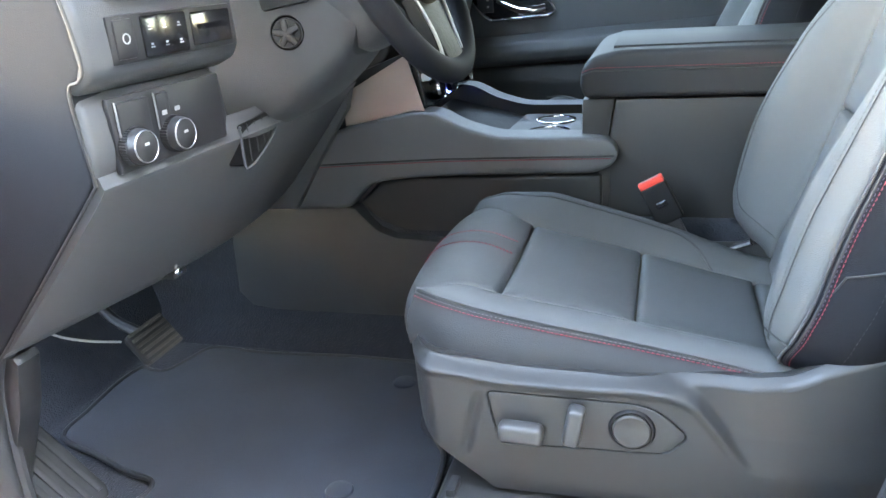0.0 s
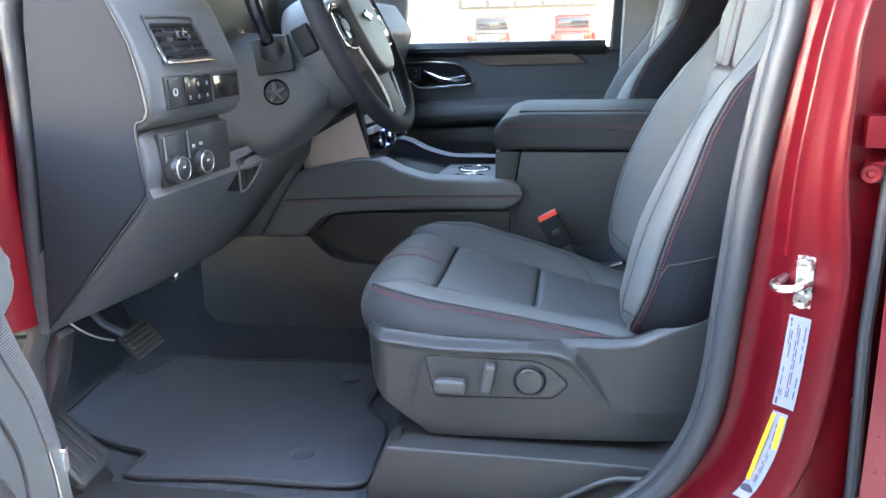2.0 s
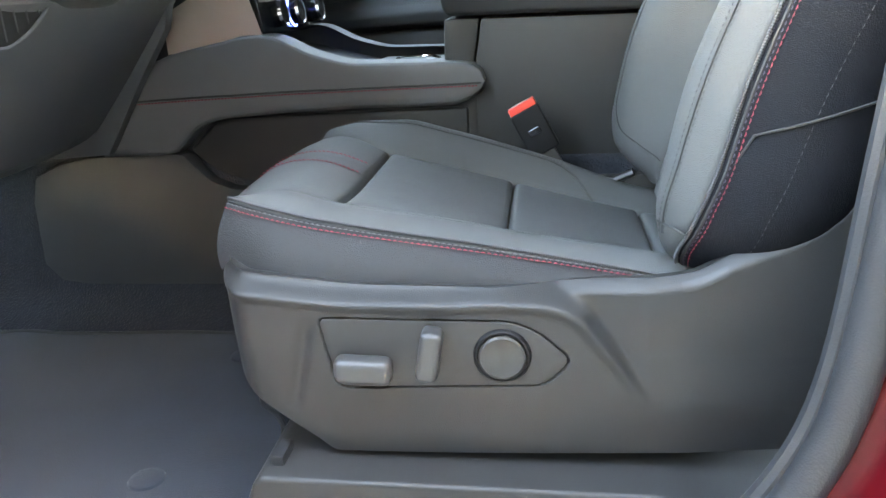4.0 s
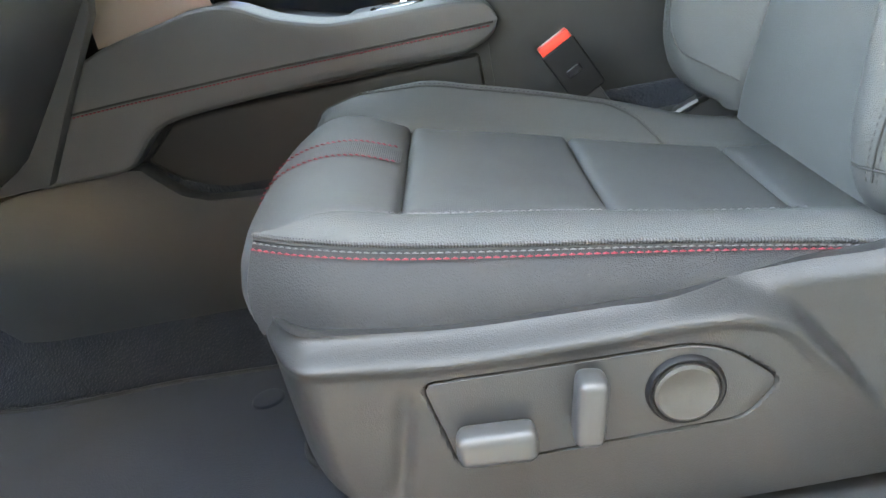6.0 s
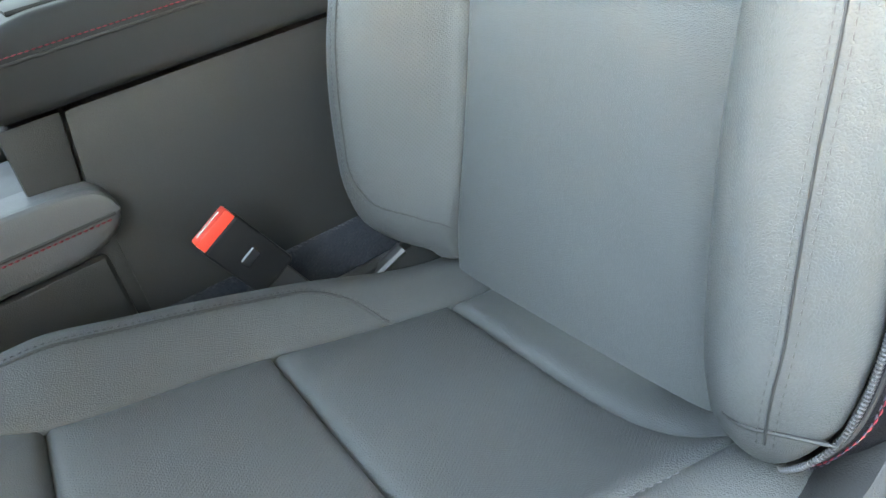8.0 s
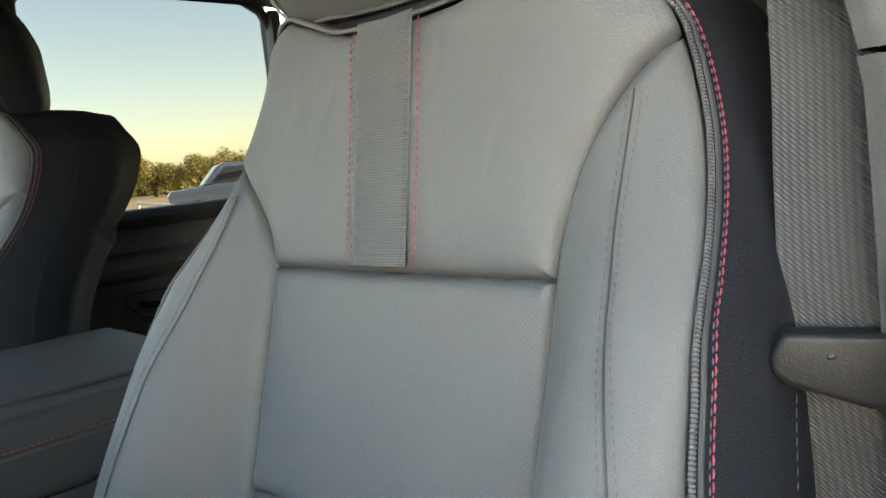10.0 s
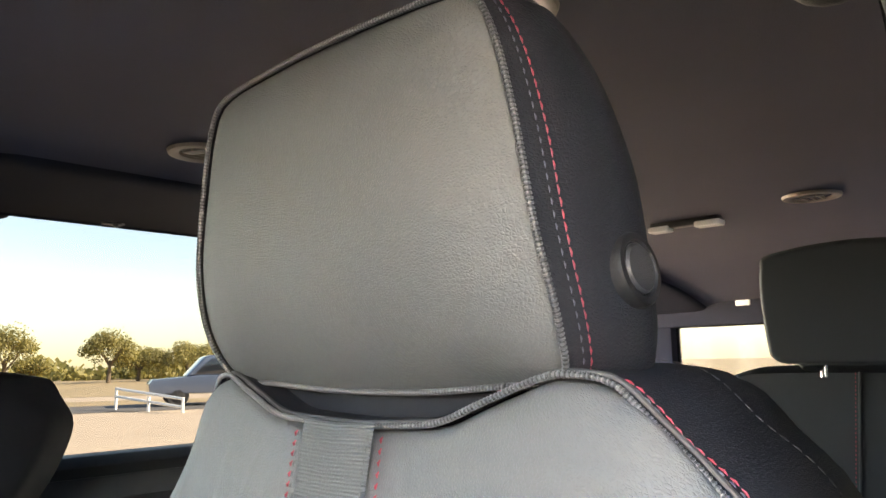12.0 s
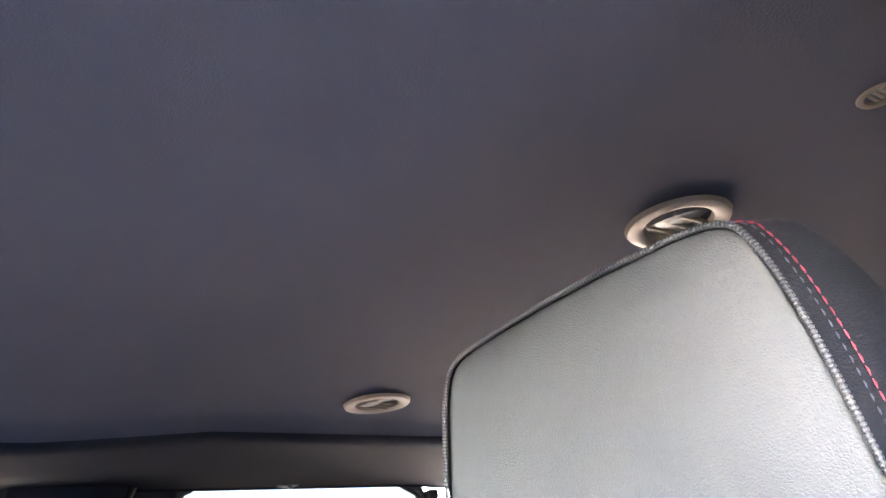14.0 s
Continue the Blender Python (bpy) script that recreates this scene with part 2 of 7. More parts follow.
def spl(table):
    """A smooth curve through (x, y) pairs."""
    xs = [p[0] for p in table]
    ys = [p[1] for p in table]
    n = len(xs)
    d = [(ys[i + 1] - ys[i]) / (xs[i + 1] - xs[i]) for i in range(n - 1)]
    t = [d[0]] + [0.0 if d[i - 1] * d[i] <= 0 else 2 * d[i - 1] * d[i] / (d[i - 1] + d[i]) for i in range(1, n - 1)] + [d[-1]]

    def f(x):
        if x <= xs[0]:
            return ys[0]
        if x >= xs[-1]:
            return ys[-1]
        i = 0
        while x > xs[i + 1]:
            i += 1
        h = xs[i + 1] - xs[i]
        s = (x - xs[i]) / h
        return ((2 * s**3 - 3 * s**2 + 1) * ys[i] + (s**3 - 2 * s**2 + s) * h * t[i]
                + (-2 * s**3 + 3 * s**2) * ys[i + 1] + (s**3 - s**2) * h * t[i + 1])
    return f


def catmull(pts, n=8, closed=False):
    """Points of a smooth line through pts, n to a span."""
    p = [Vector(q) for q in pts]
    m = len(p)
    out = []
    for i in range(m if closed else m - 1):
        a, b = p[i], p[(i + 1) % m]
        z = p[i - 1] if closed or i else a * 2 - b
        c = p[(i + 2) % m] if closed or i + 2 < m else b * 2 - a
        for k in range(n):
            s = k / n
            out.append(0.5 * ((2 * a) + (b - z) * s + (2 * z - 5 * a + 4 * b - c) * s * s + (3 * a - z - 3 * b + c) * s**3))
    if not closed:
        out.append(p[-1])
    return out


def resample(pts, step):
    out, acc = [Vector(pts[0])], 0.0
    for a, b in zip(pts, pts[1:]):
        d = (b - a).length
        while acc + d >= step and d > 1e-9:
            a = a + (b - a) * ((step - acc) / d)
            d = (b - a).length
            out.append(a.copy())
            acc = 0.0
        acc += d
    return out


def box(x0, x1, y0, y1, z0, z1, bevel=0.004, seg=2):
    bm = bmesh.new()
    bmesh.ops.create_cube(bm, size=1.0)
    for v in bm.verts:
        v.co = Vector(((x0 + x1) / 2 + v.co.x * (x1 - x0), (y0 + y1) / 2 + v.co.y * (y1 - y0), (z0 + z1) / 2 + v.co.z * (z1 - z0)))
    if bevel:
        bmesh.ops.bevel(bm, geom=list(bm.edges), offset=bevel, segments=seg, affect="EDGES", profile=0.6, clamp_overlap=True)
    return bm


def turned(bm, m):
    bm.transform(m)
    return bm


def join(*bms):
    out = bms[0]
    for b in bms[1:]:
        me = bpy.data.meshes.new("tmp")
        b.to_mesh(me)
        b.free()
        out.from_mesh(me)
        bpy.data.meshes.remove(me)
    return out


def prism(outline, axis, a, b, bevel=0.004, seg=2, round_by=0):
    """An outline in a plane square to axis, carried from a to b, with rounded edges. 'y': points are (x, z); 'x': (y, z); 'z': (x, y)."""
    pts = [Vector((*p, 0)) for p in outline]
    if round_by:
        pts = catmull(pts, round_by, closed=True)
    at = {"y": lambda p, d: (p.x, d, p.y), "x": lambda p, d: (d, p.x, p.y), "z": lambda p, d: (p.x, p.y, d)}[axis]
    bm = bmesh.new()
    lo = [bm.verts.new(at(p, a)) for p in pts]
    hi = [bm.verts.new(at(p, b)) for p in pts]
    n = len(pts)
    caps = [bm.faces.new(lo), bm.faces.new(hi)]
    for i in range(n):
        bm.faces.new((lo[i], lo[(i + 1) % n], hi[(i + 1) % n], hi[i]))
    bmesh.ops.recalc_face_normals(bm, faces=bm.faces)
    if bevel:
        edges = {e for f in caps for e in f.edges}
        if not round_by:
            edges = set(bm.edges)
        bmesh.ops.bevel(bm, geom=list(edges), offset=bevel, segments=seg, affect="EDGES", profile=0.6, clamp_overlap=True)
    bmesh.ops.triangulate(bm, faces=[f for f in bm.faces if len(f.verts) > 4])
    return bm


def tube(pts, r, n=8, closed=False, flat=1.0, up=(0, 0, 1), caps=True):
    """A round cord along pts; r may be a list; flat squashes it along up."""
    p = [Vector(q) for q in pts]
    m = len(p)
    bm = bmesh.new()
    rings = []
    up = Vector(up)
    side = None
    for i in range(m):
        t = (p[(i + 1) % m] - p[i - 1]) if closed else (p[min(i + 1, m - 1)] - p[max(i - 1, 0)])
        t.normalize()
        if side is None or flat != 1.0:
            s = t.cross(up)
            if s.length < 1e-4:
                s = t.cross(Vector((1, 0, 0)))
        else:
            s = side - t * side.dot(t)
        s.normalize()
        side = s
        u = s.cross(t)
        rr = r[i] if isinstance(r, (list, tuple)) else r
        rings.append([bm.verts.new(p[i] + s * (rr * math.cos(2 * math.pi * k / n)) + u * (rr * flat * math.sin(2 * math.pi * k / n))) for k in range(n)])
    for i in range(m if closed else m - 1):
        a, b = rings[i], rings[(i + 1) % m]
        for k in range(n):
            bm.faces.new((a[k], a[(k + 1) % n], b[(k + 1) % n], b[k]))
    if caps and not closed:
        bm.faces.new(rings[0][::-1])
        bm.faces.new(rings[-1])
    bmesh.ops.recalc_face_normals(bm, faces=bm.faces)
    return bm


def lathe(profile, center, axis, n=32):
    """Turns (radius, along) pairs about an axis through center."""
    c, ax = Vector(center), Vector(axis).normalized()
    s = ax.orthogonal().normalized()
    u = ax.cross(s)
    bm = bmesh.new()
    rings = []
    for r, h in profile:
        if r < 1e-6:
            rings.append([bm.verts.new(c + ax * h)])
        else:
            rings.append([bm.verts.new(c + ax * h + s * (r * math.cos(2 * math.pi * k / n)) + u * (r * math.sin(2 * math.pi * k / n))) for k in range(n)])
    for a, b in zip(rings, rings[1:]):
        for k in range(n):
            j = (k + 1) % n
            if len(a) == 1 and len(b) == 1:
                continue
            if len(a) == 1:
                bm.faces.new((a[0], b[j], b[k]))
            elif len(b) == 1:
                bm.faces.new((a[k], a[j], b[0]))
            else:
                bm.faces.new((a[k], a[j], b[j], b[k]))
    bmesh.ops.recalc_face_normals(bm, faces=bm.faces)
    return bm


def grid(f, nu, nv, flip=False, uv=True):
    """A sheet f(u, v) -> point for u, v in 0..1, with flat coordinates in metres."""
    bm = bmesh.new()
    lay = bm.loops.layers.uv.new("flat") if uv else None
    P = [[Vector(f(i / nu, j / nv)) for j in range(nv + 1)] for i in range(nu + 1)]
    V = [[bm.verts.new(p) for p in row] for row in P]
    jm, im = nv // 2, nu // 2
    su = [0.0]
    for i in range(nu):
        su.append(su[-1] + (P[i + 1][jm] - P[i][jm]).length)
    sv = [0.0]
    for j in range(nv):
        sv.append(sv[-1] + (P[im][j + 1] - P[im][j]).length)
    for i in range(nu):
        for j in range(nv):
            ids = [(i, j), (i + 1, j), (i + 1, j + 1), (i, j + 1)]
            if flip:
                ids.reverse()
            try:
                face = bm.faces.new([V[a][b] for a, b in ids])
            except ValueError:
                continue
            if uv:
                for loop, (a, b) in zip(face.loops, ids):
                    loop[lay].uv = (sv[b], su[a])
    bmesh.ops.remove_doubles(bm, verts=bm.verts, dist=1e-6)
    bm.normal_update()
    return bm


def normal_of(S, u, v, du=2e-3, dv=2e-3):
    a = Vector(S(u + du, v)) - Vector(S(u - du, v))
    b = Vector(S(u, v + dv)) - Vector(S(u, v - dv))
    n = a.cross(b)
    return n.normalized() if n.length else Vector((0, 0, 1))


def panel(S, u0, u1, v0, v1, nu, nv, out=1, groove=0.010, puff=0.004, soft=0.012, edges="1111"):
    """A padded piece of the surface S between u0 and u1 and the lines v0(u), v1(u), its edges drawn down into the seams.
    edges: which of u0, u1, v0, v1 are seams."""
    v0f = v0 if callable(v0) else (lambda u: v0)
    v1f = v1 if callable(v1) else (lambda u: v1)

    def f(s, t):
        s, t = s - 0.85 * math.sin(2 * math.pi * s) / (2 * math.pi), t - 0.85 * math.sin(2 * math.pi * t) / (2 * math.pi)
        u = u0 + (u1 - u0) * s
        a, b = v0f(u), v1f(u)
        v = a + (b - a) * t
        p = Vector(S(u, v))
        n = normal_of(S, u, v) * out
        ends = (S(u0, v), S(u1, v), S(u, a), S(u, b))
        d = min([(Vector(e) - p).length for e, on in zip(ends, edges) if on == "1"] or [1.0])
        return p + n * (puff * (1 - math.exp(-d / soft)) - groove * math.exp(-d / .0030))
    return grid(f, nu, nv, flip=out < 0)


def on_surface(S, line, out=1, lift=0.001):
    """Points and normals of a line of (u, v) pairs laid on a surface."""
    return [(Vector(S(u, v)) + normal_of(S, u, v) * (out * lift), normal_of(S, u, v) * out) for u, v in line]


def stitches(pts, length=0.0045, gap=0.0022, r=0.0007, slant=0.0, up=None):
    """A row of short raised threads along a line."""
    line = resample([Vector(p) for p in pts], 0.0011)
    bm = bmesh.new()
    step, stride = max(1, round(length / 0.0011)), max(2, round((length + gap) / 0.0011))
    i = 0
    while i + step < len(line):
        a, b = line[i], line[i + step]
        t = (b - a).normalized()
        s = t.cross(Vector(up) if up else Vector((0.3, -0.5, 0.8))).normalized()
        u = s.cross(t)
        a, b = a - s * slant, b + s * slant
        mid = (a + b) / 2 + u * r * 0.7
        q = [[c + s * (w * r) * math.cos(k * math.pi / 2) + u * (w * r) * math.sin(k * math.pi / 2) for k in range(4)] for c, w in ((a, 0.35), (mid, 1.0), (b, 0.35))]
        vs = [[bm.verts.new(p) for p in ring] for ring in q]
        for x, y in zip(vs, vs[1:]):
            for k in range(4):
                bm.faces.new((x[k], x[(k + 1) % 4], y[(k + 1) % 4], y[k]))
        i += stride
    bmesh.ops.recalc_face_normals(bm, faces=bm.faces)
    return bm


def ribs(pts, r, pitch=0.0022, n=8, fill=0.62):
    """The turns of thread round a wrapped cord, or a zip's teeth: a rounded band for every turn, with gaps between."""
    line = resample([Vector(p) for p in pts], pitch)
    bm = bmesh.new()
    side = None
    for a, b in zip(line, line[1:]):
        t = (b - a).normalized()
        s = t.cross(Vector((0.2, 0.3, 0.9))) if side is None else side - t * side.dot(t)
        s.normalize()
        side = s
        u = s.cross(t)
        rows = []
        for k, w in ((0.0, .72), (.25, 1.0), (.75, 1.0), (1.0, .72)):
            c = a + t * (k * fill * pitch)
            rows.append([bm.verts.new(c + (s * math.cos(2 * math.pi * j / n) + u * math.sin(2 * math.pi * j / n)) * (r * w)) for j in range(n)])
        for p, q in zip(rows, rows[1:]):
            for j in range(n):
                bm.faces.new((p[j], p[(j + 1) % n], q[(j + 1) % n], q[j]))
    bm.normal_update()
    return bm


def wrapped_cord(name, pts, r, pitch, mat, parent, label=""):
    """A dark cord wound round with paler thread."""
    part(name, tube(resample([Vector(p) for p in pts], .003), r * .78, 8), cord_dark, parent, label)
    return part("thread", ribs(pts, r, pitch), mat, parent)


def mirrored_thing(ob, plane_y, shift, names=None):
    """The same thing, left and right exchanged about y = plane_y."""
    flip = Matrix.Diagonal((1, -1, 1, 1))
    made = {}
    for o in (ob, *ob.children_recursive):
        c = new(o.name.split(".")[0], None) if o.data is None else None
        if o.data is not None:
            me = o.data.copy()
            me.transform(flip)
            me.flip_normals()
            c = new(o.name.split(".")[0], me)
        for k in ("label", "category", "group", "kind"):
            if k in o:
                c[k] = o[k]
        made[o] = c
        if o.parent in made:
            c.parent = made[o.parent]
        c.location = Vector(o.location) if o.parent in made else Vector((o.location.x, 2 * plane_y - o.location.y, o.location.z)) + Vector(shift)
    return made[ob]


# ---- front seat ----
SEAT_Y = 0.4345


def cushion_surface():
    prof = [(-.098, .80), (-.122, .835), (-.141, .872), (-.147, .908), (-.130, .936), (-.095, .949), (-.055, .948), (-.007, .931),
            (.08, .906), (.16, .882), (.27, .852), (.37, .832), (.45, .836)]
    line = catmull([(x, 0, z) for x, z in prof], 10)
    s = [0.0]
    for a, b in zip(line, line[1:]):
        s.append(s[-1] + (b - a).length)
    fx, fz = spl([(k, p.x) for k, p in zip(s, line)]), spl([(k, p.z) for k, p in zip(s, line)])
    # the door side of the pad climbs towards the rear; the tunnel side stays level up to its bolster
    climb = spl([(-.147, 0), (-.10, .006), (0, .013), (.16, .032), (.32, .042), (.45, .044)])
    front = spl([(-.2, 1), (-.13, 1), (-.05, .4), (.02, 0), (.5, 0)])
    nose = min(range(len(line)), key=lambda k: line[k].x)

    def S(u, w):
        u = min(max(u, -0.02), s[-1] + .02)
        x, z = fx(u), fz(u)
        a = abs(w)
        return Vector((x + (.043 if w < 0 else .05) * (a / .245) ** 3 * front(x), SEAT_Y + w, z + (climb(x) * (a / .175) ** 3 if w < 0 else 0)))

    def at_x(x):
        return float(np.interp(x, [p.x for p in line[nose:]], s[nose:]))
    return S, at_x, s[-1]


def backrest_surface():
    xl = spl([(.82, .345), (.90, .366), (1.0, .398), (1.1, .428), (1.2, .456), (1.29, .480), (1.4, .500), (1.47, .512), (1.53, .528)])
    amp = spl([(.84, 0), (.872, .008), (.895, .040), (.925, .066), (.97, .082), (1.07, .092), (1.2, .072), (1.3, .034), (1.38, .012), (1.47, 0), (1.6, 0)])
    shape = spl([(0, 0), (.11, .0), (.145, .06), (.167, .42), (.194, .88), (.217, 1.0), (.244, .86), (.269, .62), (.30, .3)])
    half = spl([(.82, .160), (.86, .172), (.875, .190), (.89, .215), (.92, .247), (.95, .263), (1.0, .269), (1.1, .269), (1.25, .254), (1.33, .238), (1.40, .216), (1.44, .197), (1.47, .168), (1.53, .15)])
    top = spl([(0, -.005), (.35, -.002), (.6, .012), (.8, .022), (.92, .018), (1.0, .004)])
    fuller = spl([(.82, 0), (.875, .010), (.90, .012), (.94, .020), (1.0, .026), (1.1, .024), (1.2, .014), (1.3, .004), (1.4, 0), (1.6, 0)])

    def reach(z, side):
        return half(z) + (fuller(z) if side > 0 else 0)

    def S(u, v):
        z0 = .86 + u * .61
        w = v * reach(z0, v)
        a = abs(w) * half(z0) / reach(z0, v)
        z = z0 + max(u, 0) ** 8 * top(min(abs(v), 1.0))
        x = xl(z0) - amp(z0) * shape(a) + .035 * (a / .2) ** 4 * max(0, min(1, (z0 - 1.28) / .15))
        return Vector((x, SEAT_Y + w, z))
    return S, reach


def headrest_sweep(z):
    # the face leans forward and rolls under at its foot
    return .028 * max(0, (1.588 - z) / .101) ** 2.3 - .04 * (z - 1.585)


def headrest_ring(n=96):
    pts = [(-.095, 1.487), (-.126, 1.489), (-.1355, 1.512), (-.1345, 1.555), (-.1285, 1.605), (-.118, 1.648), (-.102, 1.667),
           (-.05, 1.672), (0, 1.673), (.05, 1.672), (.104, 1.667), (.121, 1.648), (.132, 1.605), (.142, 1.555), (.147, 1.515),
           (.135, 1.490), (.095, 1.487), (.05, 1.484), (0, 1.483), (-.05, 1.484)]
    line = catmull([(0.497 + headrest_sweep(z), SEAT_Y + w, z) for w, z in pts], 10, closed=True)
    line.append(line[0])
    total = sum((b - a).length for a, b in zip(line, line[1:]))
    return resample(line, total / n)[:n]


def front_seat():
    seat = thing("front_seat", (0.13, SEAT_Y, 0.615), "black leather bucket seat with red stitching and power switches", "car seat", "front seats")
    C, at_x, slen = cushion_surface()
    s_seam, s_mid, s_rear = at_x(-.007), at_x(.163), at_x(.335)
    edge_front = at_x(-.115)

    # cushion
    wide = spl([(-.147, .207), (-.115, .205), (-.06, .190), (0, .177), (.16, .175), (.33, .192), (.45, .195)])
    near = spl([(-.147, .170), (-.115, .165), (-.05, .135), (0, .125), (.16, .148), (.33, .150), (.45, .150)])
    out_line = lambda u: -wide(C(u, 0).x) if u > edge_front - .02 else -.207
    in_line = lambda u: near(C(u, 0).x) if u > edge_front - .02 else .175
    cush = part("cushion", panel(C, s_seam, s_mid, out_line, in_line, 38, 44, puff=.006, soft=.020), leather_perf, seat, "perforated black leather seat cushion")
    part("rear_insert", panel(C, s_mid, s_rear, out_line, in_line, 38, 44, puff=.007, soft=.022), leather_perf, cush)
    part("rear_strip", panel(C, s_rear, slen - .005, -.19, .15, 20, 30, puff=.005, soft=.014), leather, cush)
    part("front_band", panel(C, 0.0, s_seam, out_line, in_line, 44, 48, puff=.004, soft=.016, edges="0111"), leather, cush)
    N = 70
    hem_x = lambda s: -.104 + .474 * s
    hem_y = spl([(-.104, .230), (-.074, .219), (-.016, .211), (.055, .205), (.15, .200), (.24, .195), (.31, .190), (.37, .187)])
    hem_z = spl([(-.104, .958), (-.074, .953), (-.016, .942), (.055, .932), (.15, .919), (.24, .905), (.31, .893), (.37, .881)])
    hems = [Vector((hem_x(k / N), hem_y(hem_x(k / N)), hem_z(hem_x(k / N)))) for k in range(N + 1)]
    crest_z = spl([(-.10, .954), (-.06, .963), (0, .963), (.07, .947), (.21, .905), (.345, .858), (.43, .845)])

    def outer(s, t):
        # from the zip up to the seam of the pad
        a = Vector((hem_x(s), hem_y(hem_x(s)), hem_z(hem_x(s))))
        u = at_x(a.x)
        b = C(u, out_line(u))
        p = a.lerp(b, t)
        p.z += .0085 * math.sin(math.pi * t) ** .8 * min(1, .3 + s / .2) - .008 * math.exp(-(1 - t) * .05 / .003)
        return p

    def inner(s, t):
        # a long roll beside the console: outer foot, shoulder, crest and the seam of the pad; its nose turns down
        k = max(0.0, 1 - s / .16)
        if k:
            x, u = -.10 - .036 * math.sin(k * math.pi / 2), at_x(-.10) * (1 - k) + .07 * k
            zc = crest_z(-.10) - .085 * (1 - math.cos(k * math.pi / 2))
            slip = .016 * k
        else:
            x = -.10 + .53 * (s - .16) / .84
            u, zc, slip = at_x(x), crest_z(x), 0
        b = C(u, in_line(u))
        ys = (.680, .664, .648, .626, .5 * (.626 + b.y) + .004, b.y)
        zs = (zc - .060, zc - .026, zc - .004, zc, .5 * (zc + b.z) + .005, b.z)
        q = t * 5
        i = min(int(q), 4)
        f = q - i
        y = [ys[max(i - 1, 0)], ys[i], ys[i + 1], ys[min(i + 2, 5)]]
        z = [zs[max(i - 1, 0)], zs[i], zs[i + 1], zs[min(i + 2, 5)]]
        cm = lambda p: .5 * (2 * p[1] + (p[2] - p[0]) * f + (2 * p[0] - 5 * p[1] + 4 * p[2] - p[3]) * f * f + (3 * p[1] - p[0] - 3 * p[2] + p[3]) * f**3)
        return Vector((x + (b.x - x) * max(0, t - .6) / .4, cm(y) - slip, cm(z) - .008 * math.exp(-(1 - t) * .09 / .003)))
    part("outer_bolster", grid(lambda s, t: outer(s, 1 - (1 - t) ** 1.8), N, 18), leather, cush)
    part("inner_bolster", grid(lambda s, t: inner(s, 1 - (1 - t) ** 1.5), 90, 30, flip=True), leather, cush)
    strip = panel(C, .05, s_seam - .006, -.0255, .0170, 60, 8, groove=-.004, puff=.0055, soft=.003)
    part("centre_strip", strip, leather_rib, cush, "ribbed leather strip with red stitched edges")
    for w in (-.0282, .0197):
        ln = [p for p, n in on_surface(C, [(.05 + k * (s_seam - .056) / 60, w) for k in range(61)], lift=.0055)]
        part("stitching", stitches(ln, length=.0040, gap=.0013, slant=.0008, r=.0012), red_thread, cush, "red thread")
    # skirts under the bolsters
    def skirt(side):
        def f(s, t):
            k = min(int(s * N), N - 1)
            a = hems[k].lerp(hems[k + 1], s * N - k)
            x = a.x + .012 * t * (1 - s) - .020 * math.sin(math.pi * min(1, t * .62)) * max(0, 1 - s / .14) ** 2
            zb = .893 - .020 * s
            bulge = .007 * math.sin(math.pi * min(1, t * .9))
            y = a.y + (.175 + .030 * max(0, (-.02 - a.x) / .084) ** 2 - a.y) * t - bulge * min(1, .3 + s * 8)
            z = a.z + (min(zb, a.z - .01) - a.z) * t
            return Vector((x, y if side < 0 else 2 * SEAT_Y - y, z if side < 0 else z - .03 * t - .026 * max(0, 1 - s / .30) ** 2 * (1 - t)))
        return f
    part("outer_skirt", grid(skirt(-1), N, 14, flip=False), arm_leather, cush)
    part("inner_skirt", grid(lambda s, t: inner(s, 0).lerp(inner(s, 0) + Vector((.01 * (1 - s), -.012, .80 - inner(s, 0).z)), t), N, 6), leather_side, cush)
    # front face corner down to the trim
    fc = skirt(-1)
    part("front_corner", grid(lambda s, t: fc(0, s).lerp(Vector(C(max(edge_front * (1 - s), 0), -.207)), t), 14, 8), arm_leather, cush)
    wrapped_cord("zip", [h + Vector((0, -.0030, .0014)) for h in hems], .0018, .0021, zip_teeth, cush, "grey zip teeth along the bolster")
    part("zip_tape", tube([h + Vector((0, -.0012, -.0022)) for h in hems], .0022, 6), cord_dark, cush)
    f1 = lambda s, t: skirt(-1)(s, t) + Vector((0, -.0022, .0008))
    part("stitching", stitches([f1(k / 140, .075 + .02 * k / 140) for k in range(141)], length=.0046, gap=.0014, r=.0008), grey_thread, cush, "grey thread")
    part("stitching", stitches([f1(k / 140, .135 + .03 * k / 140) for k in range(141)], length=.0042, gap=.0018, r=.0010), red_thread, cush, "red thread")
    part("stitching", stitches([outer(.16 + .66 * k / 80, .84) + Vector((0, 0, .0012)) for k in range(81)], length=.0035, r=.0006), grey_thread, cush)
    for d in (0, .045):
        part("stitching", stitches([inner(.06 + .69 * k / 90, min(.97, .63 + d + .34 * max(0, (k - 76) / 14) ** 2)) + Vector((-.0004, -.0006, .0014)) for k in range(91)], length=.0036, r=.0008), cord_dark, cush)
    part("seam", tube([inner(.06 + .69 * k / 90, min(.97, .655 + .34 * max(0, (k - 76) / 14) ** 2)) for k in range(91)], .0015, 6), cord_dark, cush)

    # backrest
    B, reach = backrest_surface()
    U = lambda z: (z - .86) / .61
    u0, ub, um, ue = U(.868), U(1.11), U(1.29), U(1.418)
    inner = spl([(0, .158), (.25, .150), (.42, .146), (.705, .1435), (.80, .156), (.86, .178), (.915, .207)])
